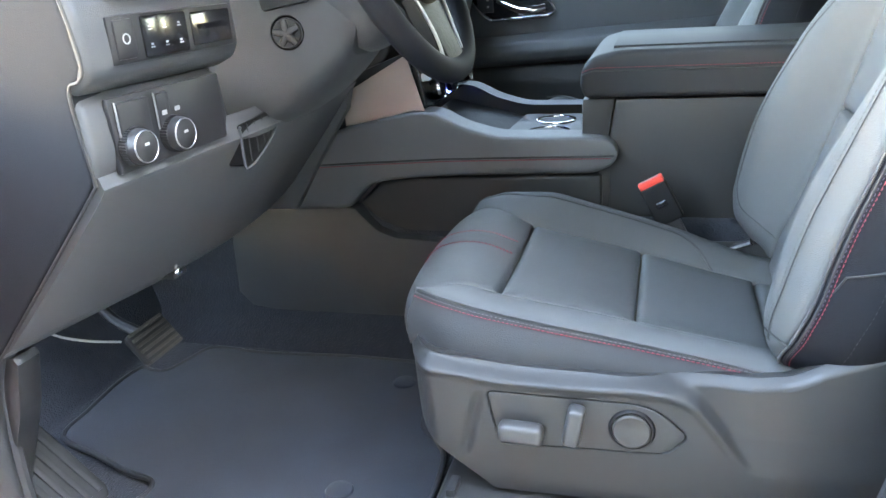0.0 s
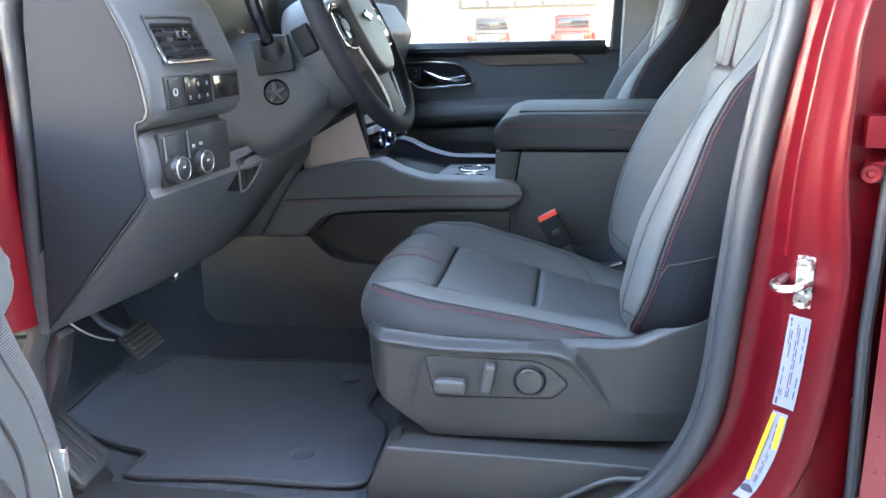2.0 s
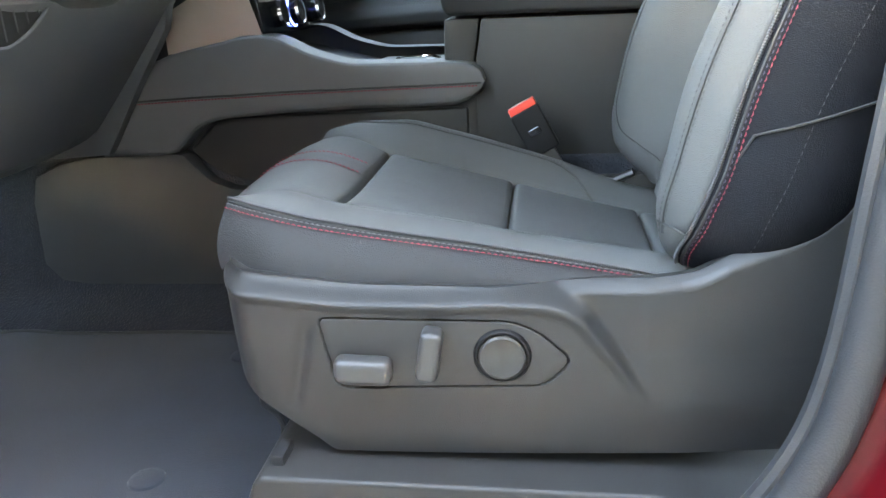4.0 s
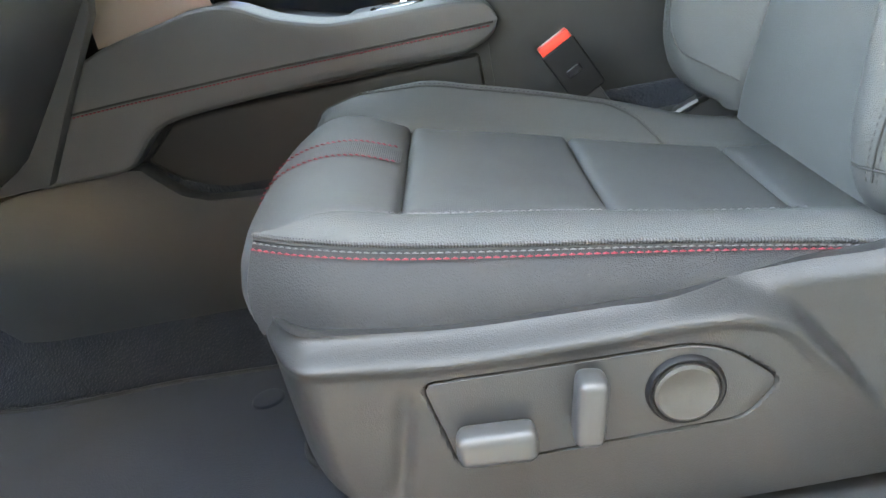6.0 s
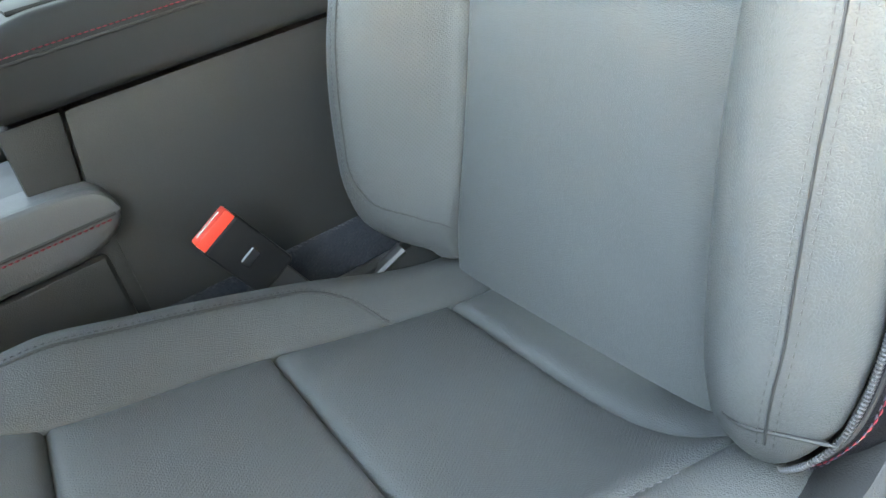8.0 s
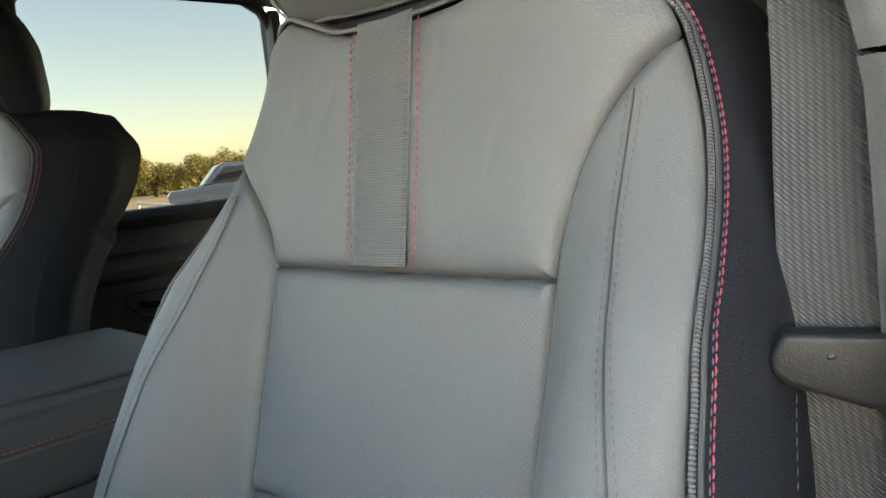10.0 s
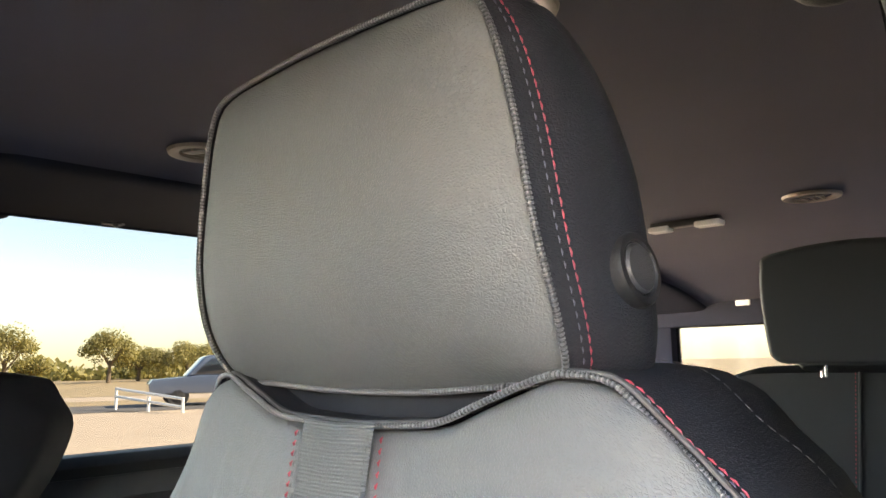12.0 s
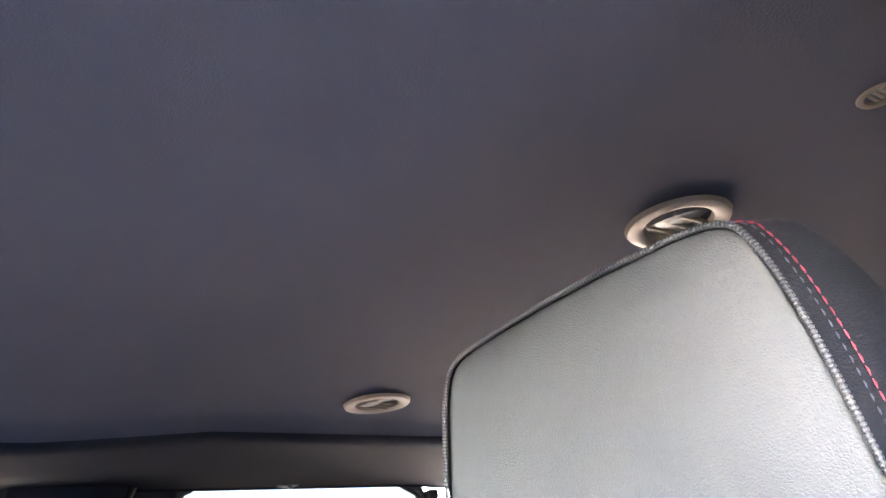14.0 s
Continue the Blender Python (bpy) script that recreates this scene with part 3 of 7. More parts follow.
    inside = spl([(0, .158), (.25, .150), (.42, .146), (.69, .1435), (.76, .158), (.80, .178), (.835, .212), (.85, .24)])
    ui = U(1.370)
    vi = lambda u: min(1.0, inside(u) / reach(.86 + u * .61, 1))
    vo = lambda u: -min(1.0, inner(u) / reach(.86 + u * .61, -1))
    back = part("backrest", panel(B, u0, ub, vo, vi, 36, 44, puff=.007, soft=.020, edges="0111"), leather, seat, "padded black leather backrest")
    part("middle_insert", panel(B, ub, um, vo, vi, 36, 50, puff=.007, soft=.020), leather_perf, back)
    # the foot of the backrest rolls back over the cushion
    part("backrest_foot", grid(lambda s, t: B(U(.872) + .0004, -1 + 2 * s) + Vector((.045 * t, 0, .004 - .022 * math.sin(math.pi * .5 * t))), 60, 8), leather, back)
    part("yoke", panel(B, um, 1.0, lambda u: vo(u) if u < ue else -1.0, lambda u: vi(u) if u < ui else 1.0, 44, 64, puff=.008, soft=.020), leather_soft, back, "smooth leather shoulder panel with soft creases")
    part("outer_bolster", panel(B, U(.872), ue + .004, -1.0, vo, 80, 30, puff=.003, soft=.012, edges="0111"), leather, back)
    part("inner_bolster", panel(B, U(.872), ui + .004, vi, 1.0, 80, 30, puff=.003, soft=.012, edges="0111"), leather_perf, back)
    seam_w = spl([(.90, .222), (1.0, .234), (1.1, .236), (1.2, .228), (1.27, .208), (1.33, .192), (1.40, .186)])
    seam_in = spl([(.905, .152), (.92, .178), (.945, .208), (.985, .224), (1.1, .224), (1.2, .214), (1.27, .199), (1.33, .192), (1.40, .186)])
    sw = lambda u: (.0275 + .006 * (u - um)) / reach(.86 + u * .61, -1)
    part("centre_strip", panel(B, um + .006, 1.0, lambda u: -sw(u), sw, 70, 8, groove=-.0085, puff=.0105, soft=.003), leather_rib, back, "ribbed leather strip with red stitched edges")
    for s in (-1, 1):
        ln = [p for p, n in on_surface(B, [(um + .008 + (1.0 - um - .012) * k / 60, s * (sw(um + (1 - um) * k / 60) + .034)) for k in range(61)], lift=.0077)]
        part("stitching", stitches(ln, length=.0036, gap=.0016, r=.0010, slant=.0004, up=(-1, 0, .2)), red_thread, back, "red thread")
        ln = [p for p, n in on_surface(B, [(um + .008 + (1.0 - um - .012) * k / 60, s * (sw(um + (1 - um) * k / 60) - .004)) for k in range(61)], lift=.0112)]
        part("stitching", stitches(ln, length=.0036, gap=.0016, r=.0005, up=(-1, 0, .2)), cord_dark, back)
        for d in (.0, .007):
            ln = []
            for k in range(81):
                u = U(.93 if s < 0 else .906) + (U(1.385 if s < 0 else 1.345) - U(.93 if s < 0 else .906)) * k / 80
                z = .86 + u * .61
                ln.append((u, s * ((seam_w if s < 0 else seam_in)(z) + d) / reach(z, s)))
            part("stitching", stitches([p for p, n in on_surface(B, ln, lift=.0046)], length=.0034, r=.0005, up=(-1, 0, .2)), stitch_dark, back)
            if d == 0:
                part("seam", tube([p for p, n in on_surface(B, [(u, v * 1.013) for u, v in ln], lift=.0036)], .0008, 6), cord_dark, back)
    # piping round the front edge
    K = 60
    rim = [(U(.878) + (1.0 - U(.878)) * k / K, -1.0) for k in range(K)] + [(1.0, -1 + 2 * k / 50) for k in range(51)] + [(1.0 - (1.0 - U(.878)) * k / K, 1.0) for k in range(1, K + 1)]
    rim_p = [Vector(B(u, v)) for u, v in rim]
    wrapped_cord("piping", [p + Vector((-.0016, 0, 0)) for p in catmull(rim_p[::2], 4)], .0018, .0022, piping_mat, back, "cord piping along the backrest edge")
    part("piping", tube(resample([p + Vector((.0042, 0, 0)) + (p - Vector((p.x, SEAT_Y, 1.15))).normalized() * .0012 for p in catmull(rim_p[::2], 4)], .004), .0016, 8), cord_dark, back)
    # side panel wrapped back from the piping
    mid = Vector((0, SEAT_Y, 1.15))

    def outward(p, q, r):
        t = (r - p)
        n = Vector((0, t.z, -t.y))
        n = n.normalized() if n.length > 1e-6 else Vector((0, 0, 1))
        return n if n.dot(q - mid) > 0 else -n
    dirs = []
    for k in range(len(rim_p)):
        a, b = rim_p[max(k - 2, 0)], rim_p[min(k + 2, len(rim_p) - 1)]
        dirs.append(outward(a, rim_p[k], b))
    depth = spl([(.86, .115), (1.1, .125), (1.3, .135), (1.42, .145), (1.5, .140)])
    swell_at = spl([(1.2, 1), (1.38, .75), (1.45, .35), (1.5, .2)])

    def side(s, t):
        x = s * (len(rim_p) - 1)
        k = min(int(x), len(rim_p) - 2)
        p = rim_p[k].lerp(rim_p[k + 1], x - k)
        d = dirs[k].lerp(dirs[k + 1], x - k)
        dd = depth(p.z)
        o = .018 * math.sin(math.pi * min(1, t * 1.15)) - .035 * max(0, t - .75) ** 1.2 * 4
        return p + Vector((dd * t + .03 * t * (1 if p.z < 1.3 else .5), 0, 0)) + d * o * swell_at(p.z)
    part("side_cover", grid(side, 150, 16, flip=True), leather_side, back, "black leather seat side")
    part("rear_cover", grid(lambda s, t: side(.0 + .5 * s, 1.0).lerp(side(1.0 - .5 * s, 1.0), t) + Vector((.015 * math.sin(math.pi * t), 0, 0)), 40, 20, flip=True), vinyl, back)
    ln = [side(.005 + .99 * k / 260, .055) + dirs[min(int((.005 + .99 * k / 260) * (len(rim_p) - 1)), len(dirs) - 1)] * .0012 for k in range(261)]
    for part_of in (ln[:96], ln[165:]):
        part("stitching", stitches(part_of, length=.0042, gap=.0018, r=.0007, up=(1, 0, 0)), red_thread, back, "red thread")
        part("stitching", stitches([p + Vector((-.0032, 0, 0)) for p in part_of], length=.0036, gap=.002, r=.0006, up=(1, 0, 0)), blue_thread, back, "dark blue-grey thread")
    for span, tt in (((0.0, .43), .42), ((.57, 1.0), .42)):
        ln = [side(span[0] + (span[1] - span[0]) * k / 120, tt - .1 * math.cos(math.pi * k / 120)) + dirs[min(int((span[0] + (span[1] - span[0]) * k / 120) * (len(rim_p) - 1)), len(dirs) - 1)] * .0012 for k in range(121)]
        part("stitching", stitches(ln, length=.004, r=.0004, up=(1, 0, 0)), cord_dark, back)

    foot = [B(U(.936) + .004 * math.sin(math.pi * k / 10), -.80 - .20 * k / 10) + Vector((-.003, -.001, 0)) for k in range(11)]
    foot += [side(.085 + .028 * k / 12, .02 + .93 * k / 12) + Vector((0, -.0012, 0)) for k in range(1, 13)]
    part("seam", tube(foot, .0012, 6), cord_dark, back)
    # headrest
    ring = headrest_ring()
    n = len(ring)
    c = Vector((.497, SEAT_Y, 1.585))
    bm = bmesh.new()
    lay = bm.loops.layers.uv.new("flat")
    rows = []
    for k in range(25):
        f = 1 - (k / 24) ** 1.9
        q = 1 - f**3.6
        row = []
        for p in ring:
            v = c + (p - c) * max(f, .002)
            v.x = c.x + headrest_sweep(v.z) - .019 * q + .002 * (1 - q)
            row.append(bm.verts.new(v))
        rows.append(row)
    for a, b in zip(rows, rows[1:]):
        for k in range(n):
            j = (k + 1) % n
            face = bm.faces.new((a[k], a[j], b[j], b[k]))
            for lp in face.loops:
                lp[lay].uv = (lp.vert.co.y, lp.vert.co.z)
    bmesh.ops.recalc_face_normals(bm, faces=bm.faces)
    if sum(f.normal.x for f in bm.faces) > 0:
        bmesh.ops.reverse_faces(bm, faces=bm.faces)
    head = part("headrest", bm, leather, seat, "black leather headrest with wrapped piping")
    back_x = spl([(1.48, .083), (1.50, .086), (1.525, .087), (1.577, .087), (1.62, .077), (1.65, .061), (1.675, .040)])

    def shell(s, t):
        x = s * n
        k = int(x) % n
        p = ring[k].lerp(ring[(k + 1) % n], x - int(x))
        r = p - c
        r.x = 0
        # the sides swell outwards, the top only a little
        swell = math.sin(math.pi * min(1, .06 + t * .84)) - .187
        fall = .06 * max(0, t - .75) ** 1.5 * 4
        r.y *= 1 + .163 * swell - fall
        r.z *= 1 + .04 * swell - fall
        return c + r + Vector((headrest_sweep(p.z) * (1 - t) + back_x(p.z) * 1.12 * t, 0, 0))
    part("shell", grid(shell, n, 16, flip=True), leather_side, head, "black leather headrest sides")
    part("back_cap", grid(lambda s, t: shell(s, 1.0).lerp(c + Vector((.085, 0, -.03)), t), n, 3, flip=True), leather_side, head)
    wrapped_cord("piping", [p + (p - c).normalized() * .0012 + Vector((-.0012, 0, 0)) for p in catmull(ring, 3, closed=True) + ring[:1]], .0018, .0022, piping_mat, head, "wrapped cord piping")
    part("stitching", stitches([shell(k / 300, .125) + (shell(k / 300, .125) - c).normalized() * .0012 for k in range(301)], length=.0042, gap=.0016, r=.0006, up=(1, 0, 0)), red_thread, head, "red thread")
    part("stitching", stitches([shell(k / 300, .085) + (shell(k / 300, .085) - c).normalized() * .0012 for k in range(301)], length=.0036, r=.0005, up=(1, 0, 0)), blue_thread, head, "dark blue-grey thread")
    # Filler block, added so the gap under the headrest reads as dark shade.
    part("neck", prism([(.538, 1.42), (.536, 1.482), (.546, 1.500), (.58, 1.498), (.588, 1.42)], "y", SEAT_Y - .118, SEAT_Y + .118, .010, 3), leather_side, head, "dark leather neck under the headrest")
    # release button on the door side
    bc = Vector((.5510, .2825, 1.5375))
    axis = Vector((-.02, -1, .15)).normalized()
    knob = part("release_button", lathe([(0, .0050), (.0105, .0046), (.0118, .0035), (.0118, -.002)], bc, axis, 36), plastic, head, "round release button")
    part("button_ring", lathe([(.0125, -.002), (.0125, .0028), (.0135, .0040), (.0165, .0038), (.0178, .0015), (.0182, -.010)], bc, axis, 36), latch_black, knob)
    for w in (-.062, .062):
        part("post", tube([(.565, SEAT_Y + w, 1.40), (.565, SEAT_Y + w, 1.50)], .007, 12), plastic, head, "black post")

    # plastic side trim with the switches
    zt = spl([(-.13, .909), (-.11, .908), (-.083, .906), (.05, .893), (.172, .892), (.241, .896), (.323, .905), (.36, .922), (.42, .948), (.46, .985), (.50, 1.03), (.56, 1.05)])
    zb = spl([(-.13, .845), (-.11, .81), (-.08, .785), (-.045, .757), (-.015, .735), (.004, .722), (.40, .735), (.56, .75)])
    # the face ends at a crest that bends down behind the switches; past it the trim steps in
    zcr = spl([(-.13, .895), (-.08, .890), (.05, .879), (.121, .879), (.156, .8805), (.191, .880), (.215, .875), (.232, .866), (.246, .850), (.264, .828), (.277, .808), (.30, .77), (.34, .70), (.56, .60)])
    band = spl([(-.13, .015), (.12, .016), (.20, .016), (.25, .013), (.28, .009), (.60, .008)])
    step = spl([(-.13, .018), (.19, .018), (.25, .015), (.275, .010), (.295, .006), (.60, .006)])
    corners = [(-.001, .8665), (.186, .8650), (.2255, .829), (.203, .8035), (.013, .7965)]
    loop = []
    for k, (x, z) in enumerate(corners):
        a, b, r = Vector((x, z)), Vector(corners[k - 1]), (.008, .026, .010, .012, .008)[k]
        d = Vector(corners[(k + 1) % 5])
        a0, a1 = a + (b - a).normalized() * r, a + (d - a).normalized() * r
        loop += [a0 * (1 - q) ** 2 + a * 2 * q * (1 - q) + a1 * q * q for q in (j / 8 for j in range(9))]
    loop = [Vector((q.x, q.z)) for q in resample([Vector((v.x, 0, v.y)) for v in loop + loop[:1]], .004)]

    def face(x, z):
        lo, hi = zb(x), zt(x)
        y = .149 + .010 * (1 - min(1, (z - lo) / .13)) ** 2
        rise = (zcr(x + .004) - zcr(x - .004)) / .008
        d = (z - zcr(x)) / math.sqrt(1 + rise * rise)
        fade = max(0, min(1, (z - .785) / .045))
        q = max(0, min(1, d / band(x)))
        y += step(x) * q * q * (3 - 2 * q) * fade - .0032 * math.exp(-(d / .006) ** 2) * fade
        y += .012 * max(0, (z - hi + .012) / .012) ** 1.6 * max(0, min(1, (x - .16) / .05))
        y += .13 * max(0, (-.064 - x) / .064) ** 2.2
        # the face dips in ahead of the switch plate
        y += .0045 * math.exp(-((x + .020 + .25 * (.83 - z)) / .007) ** 2) * max(0, min(1, (z - .765) / .02, (.868 - z) / .02))
        return y + .012 * max(0, (x - .33) / .2)

    def from_plate(x, z):
        # signed distance to the plate's outline, below nought inside
        best, inside = 1.0, False
        for a, b in zip(loop, loop[1:] + loop[:1]):
            e = b - a
            w = Vector((x, z)) - a
            best = min(best, (w - e * max(0, min(1, w.dot(e) / max(e.dot(e), 1e-12)))).length)
            if (a.y > z) != (b.y > z) and x < a.x + e.x * (z - a.y) / e.y:
                inside = not inside
        return -best if inside else best

    def trim(s, t):
        x = -.128 + s * .67
        z = zb(x) + (zt(x) - zb(x)) * t
        y = face(x, z)
        if -.006 < x < .232 and .79 < z < .873:
            d = from_plate(x, z)
            y += .0045 * (1 - max(0, min(1, (d - .0002) / .0016)))
        return Vector((x, y, z))
    base = part("side_trim", grid(trim, 300, 110), vinyl, seat, "moulded black plastic seat side trim")
    lip = lambda s, t: trim(s, 1.0) + Vector((0, .03 * t, -.012 * t * t))
    part("trim_lip", grid(lip, 130, 4), vinyl, base)
    part("trim_return", grid(lambda s, t: trim(s, 0.0) + Vector((0, .03 * t, .004 * t)), 130, 3, flip=True), vinyl, base)
    mid_p = Vector((.105, .832))
    shells = [(1.0, .0035), (1.0, .0008), (.985, 0), (.9, 0), (.7, 0), (.45, 0), (.2, 0), (.02, 0)]
    around = loop + loop[:1]

    def plate_face(s, t):
        k, j = min(int(s * (len(around) - 1) + .5), len(around) - 1), min(int(t * 7 + .5), 7)
        v = mid_p + (around[k] - mid_p) * shells[j][0]
        return Vector((v.x, face(v.x, v.y) + shells[j][1], v.y))
    plate = part("switch_plate", grid(plate_face, len(around) - 1, 7, flip=True), plate_vinyl, base, "flush switch plate with a fine gap round it")
    b1 = turned(box(-.0265, .0265, -.011, .011, -.0125, .0125, .0095, 5), Matrix.Translation((.040, .138, .8215)) @ Matrix.Rotation(radians(2), 4, "Y"))
    part("seat_switch", b1, switch_mat, plate, "satin grey seat position switch")
    part("switch_stem", box(.026, .054, .140, .152, .812, .829, .006, 3), cord_dark, plate)
    b2 = turned(box(-.0100, .0100, -.012, .012, -.0245, .0245, .008, 5), Matrix.Translation((.1015, .136, .8395)) @ Matrix.Rotation(radians(10), 4, "Y"))
    part("recline_switch", b2, switch_mat, plate, "satin grey recline switch")
    part("switch_stem", turned(box(-.006, .006, .0, .014, -.018, .018, .005, 3), Matrix.Translation((.1005, .138, .839)) @ Matrix.Rotation(radians(10), 4, "Y")), cord_dark, plate)
    part("lumbar_button", lathe([(0, .0035), (.008, .0038), (.014, .0055), (.0192, .0068), (.0212, .0055), (.0216, -.002)], (.165, .149, .833), (0, -1, 0), 40), switch_dark, plate, "round satin grey lumbar pad")
    part("button_ring", lathe([(.0219, -.003), (.0222, .0035), (.0240, .0040), (.0256, .0022), (.0262, -.002)], (.165, .149, .833), (0, -1, 0), 40), latch_black, plate)
    # badge mark moulded on the trim lip
    part("moulded_mark", grid(lambda s, t: trim(.665 + .055 * s, .93 + .045 * t) + Vector((0, -.0012, .0004)), 8, 3), plastic, base)
    # inner side, recliner and pan
    part("inner_trim", prism([(-.08, .80), (.02, .74), (.42, .74), (.46, .93), (.34, .87), (-.06, .86)], "y", SEAT_Y + .225, SEAT_Y + .25, .01), vinyl, seat)
    part("seat_pan", box(-.09, .42, .19, SEAT_Y + .215, .76, .805, .02), plastic, seat)
    part("recliner_cover", prism([(.40, .93), (.46, .955), (.52, 1.02), (.56, 1.0), (.55, .80), (.40, .80)], "y", .168, .20, .01), vinyl, seat)
    # riser on the floor
    riser = part("riser_cover", prism([(-.064, .716), (-.072, .708), (-.102, .632), (-.100, .606), (.46, .606), (.46, .704), (.30, .712)], "y", .118, SEAT_Y + .20, .008, 3), vinyl, seat, "black plastic riser cover on the floor")
    part("riser_rib", tube(catmull([(.46, .117, .690), (.33, .116, .690), (.283, .116, .682), (.22, .116, .645), (.15, .117, .612)], 8), .006, 10), vinyl, riser)
    part("slide_bracket", box(-.058, -.046, .138, .17, .714, .726, .002), plastic, seat, "grey slide bracket")
    part("seat_rail", box(-.05, .45, .30, .33, .70, .77, .004), steel, seat)
    return seat


driver_seat = front_seat()
mirrored_thing(driver_seat, SEAT_Y, (-.035, .965, 0))


# ---- car body and trim round the cabin ----
def structure(ob, label, category):
    return tagged(ob, label, category, kind="structure")


def body_shell():
    # floor, toe board and tunnel
    fl = prism([(-.86, .60), (3.0, .60), (3.0, .54), (-.9, .54), (-1.16, .95), (-1.10, .97)], "y", .10, 1.76, .01)
    structure(part("floor", fl, carpet), "charcoal carpeted cabin floor with a rising toe board", "floor")
    tunnel = prism([(.655, .60), (.70, .632), (.727, .655), (.745, .70), (.76, .88), (1.12, .88), (1.2, .60)], "x", -1.1, .50, .012, 3)
    structure(part("trim", tunnel, carpet), "charcoal carpet over the centre tunnel", "carpet")
    flap = prism([(-.69, .70), (-.685, .815), (-.672, .862), (-.62, .884), (-.565, .894), (-.42, .900), (-.395, .896), (-.375, .874), (-.350, .850), (-.315, .837), (-.213, .830), (.05, .83), (.05, .664), (-.267, .664), (-.60, .660), (-.66, .668)], "y", .729, .77, .006, 2)
    structure(part("trim", flap, dash_trim), "smooth dark vinyl tunnel side panel under the console", "trim")
    # sill with its scuff plate
    sill = prism([(-.045, .40), (-.05, .50), (-.03, .560), (-.01, .578), (.05, .585), (.05, .40)], "x", -.75, .60, .006)
    structure(part("trim", sill, paint_plain), "red painted door sill", "sill")
    plate = prism([(.045, .57), (.048, .600), (.06, .612), (.112, .612), (.125, .598), (.13, .57)], "x", -.60, .46, .005)
    structure(part("trim", plate, vinyl), "black plastic sill cover", "sill cover")
    # hinge pillar
    hp = prism([(-.80, -.035), (-.60, -.035), (-.585, -.02), (-.572, .012), (-.575, .05), (-.80, .05)], "z", .945, 1.46, .008, 2)
    low = prism([(-.84, -.035), (-.67, -.035), (-.655, -.02), (-.645, .012), (-.645, .05), (-.84, .05)], "z", .45, .944, .004, 2)
    structure(part("pillar_front", low, paint_plain), "red painted foot of the hinge pillar", "pillar")
    pil = structure(part("pillar_front", hp, paint_plain), "red painted front door hinge pillar", "pillar")
    for z, x in ((1.317, -.592), (1.062, -.580)):
        part("bumper_plug", lathe([(0, .014), (.012, .014), (.0165, .010), (.018, 0)], (x, -.036, z), (.5, -.86, 0), 24), plastic_grey, pil, "grey rubber door bumper")
    part("weld_mark", lathe([(0, .003), (.004, .0025), (.006, 0)], (-.588, -.03, 1.225), (.3, -1, 0), 12), paint_plain, pil)
    part("weld_mark", lathe([(0, .003), (.004, .0025), (.006, 0)], (-.588, -.03, 1.196), (.3, -1, 0), 12), paint_plain, pil)
    up = tube(catmull([(-.68, .02, 1.42), (-.45, .06, 1.62), (-.15, .10, 1.82)], 8), .045, 12)
    structure(part("pillar_front", up, paint_plain), "red windscreen pillar", "pillar")
    kick = prism([(-1.10, .57), (-.70, .57), (-.660, .65), (-.612, .76), (-.576, .845), (-.557, .915), (-.563, .925), (-1.10, .925)], "y", .036, .075, .006)
    structure(part("trim", kick, plastic), "black plastic kick panel", "trim")
    # centre pillar: painted jamb swept down along the opening
    seal_x = spl([(.55, .30), (.62, .315), (.66, .332), (.708, .351), (.78, .402), (.859, .424), (1.024, .439), (1.174, .452), (1.31, .471), (1.374, .482), (1.6, .52), (1.86, .58)])
    prof = [(.004, .088), (.008, .080), (.012, .070), (.020, .060), (.036, .054), (.042, .040), (.050, .010), (.062, -.004), (.074, -.014), (.088, -.030), (.102, -.036), (.112, -.030), (.118, -.010), (.150, .0)]

    soft = catmull([(a, b, 0) for a, b in prof], 12)
    # the painted face narrows upwards; behind its rounded edge a recess runs back to the rear door
    narrow = spl([(.52, 1), (.92, 1.0), (1.0, .98), (1.065, .95), (1.2, .62), (1.3, .44), (1.36, .34), (1.86, .34)])

    def jamb(s, t):
        z = .52 + 1.32 * s
        p = soft[min(round(t * (len(soft) - 1)), len(soft) - 1)]
        x = p.x if p.x < .02 else .02 + (p.x - .02) * narrow(z)
        q = max(0, t * (len(prof) - 1) - 12)
        return Vector((seal_x(z) * (1 - q) + x * (1 - q) + .612 * q, p.y + .012 * q + .03 * max(0, z - 1.4), z))
    bp = structure(part("pillar_middle", grid(jamb, 70, 78, flip=False), paint_plain), "red painted centre pillar jamb beside the open door", "pillar")
    plate = lambda s, t: jamb((1.083 + .34 * s - .52) / 1.32, (4.15 + 1.55 * t) / (len(prof) - 1)) + Vector((-.0022, -.0016, 0)) * min(1, 8 * t, 8 - 8 * t, 30 * s)
    part("flange_plate", grid(plate, 30, 10), paint_plain, bp, "raised red flange beside the seal")
    inner = grid(lambda s, t: Vector((seal_x(.52 + 1.32 * s) + .002 + .19 * t, .088 + .02 * min(1, t * 8) + .012 * math.sin(math.pi * t) + .03 * max(0, .52 + 1.32 * s - 1.4), .52 + 1.32 * s)), 40, 10, flip=True)
    structure(part("trim", inner, vinyl), "black lower centre pillar trim", "trim")
    # striker on the jamb
    st = thing("door_striker", (.505, -.002, 1.06), "zinc door striker with two screws on the red pillar", "striker")
    nrm, lat = Vector((-.62, -.78, 0)).normalized(), Vector((.78, -.62, 0)).normalized()
    c = Vector((.513, .002, 1.060))
    m = Matrix((lat, nrm, Vector((0, 0, 1)))).transposed().to_4x4()
    m.translation = c + nrm * .011
    part("plate", turned(box(-.011, .011, -.004, .004, -.033, .033, .003, 2), m), steel, st)
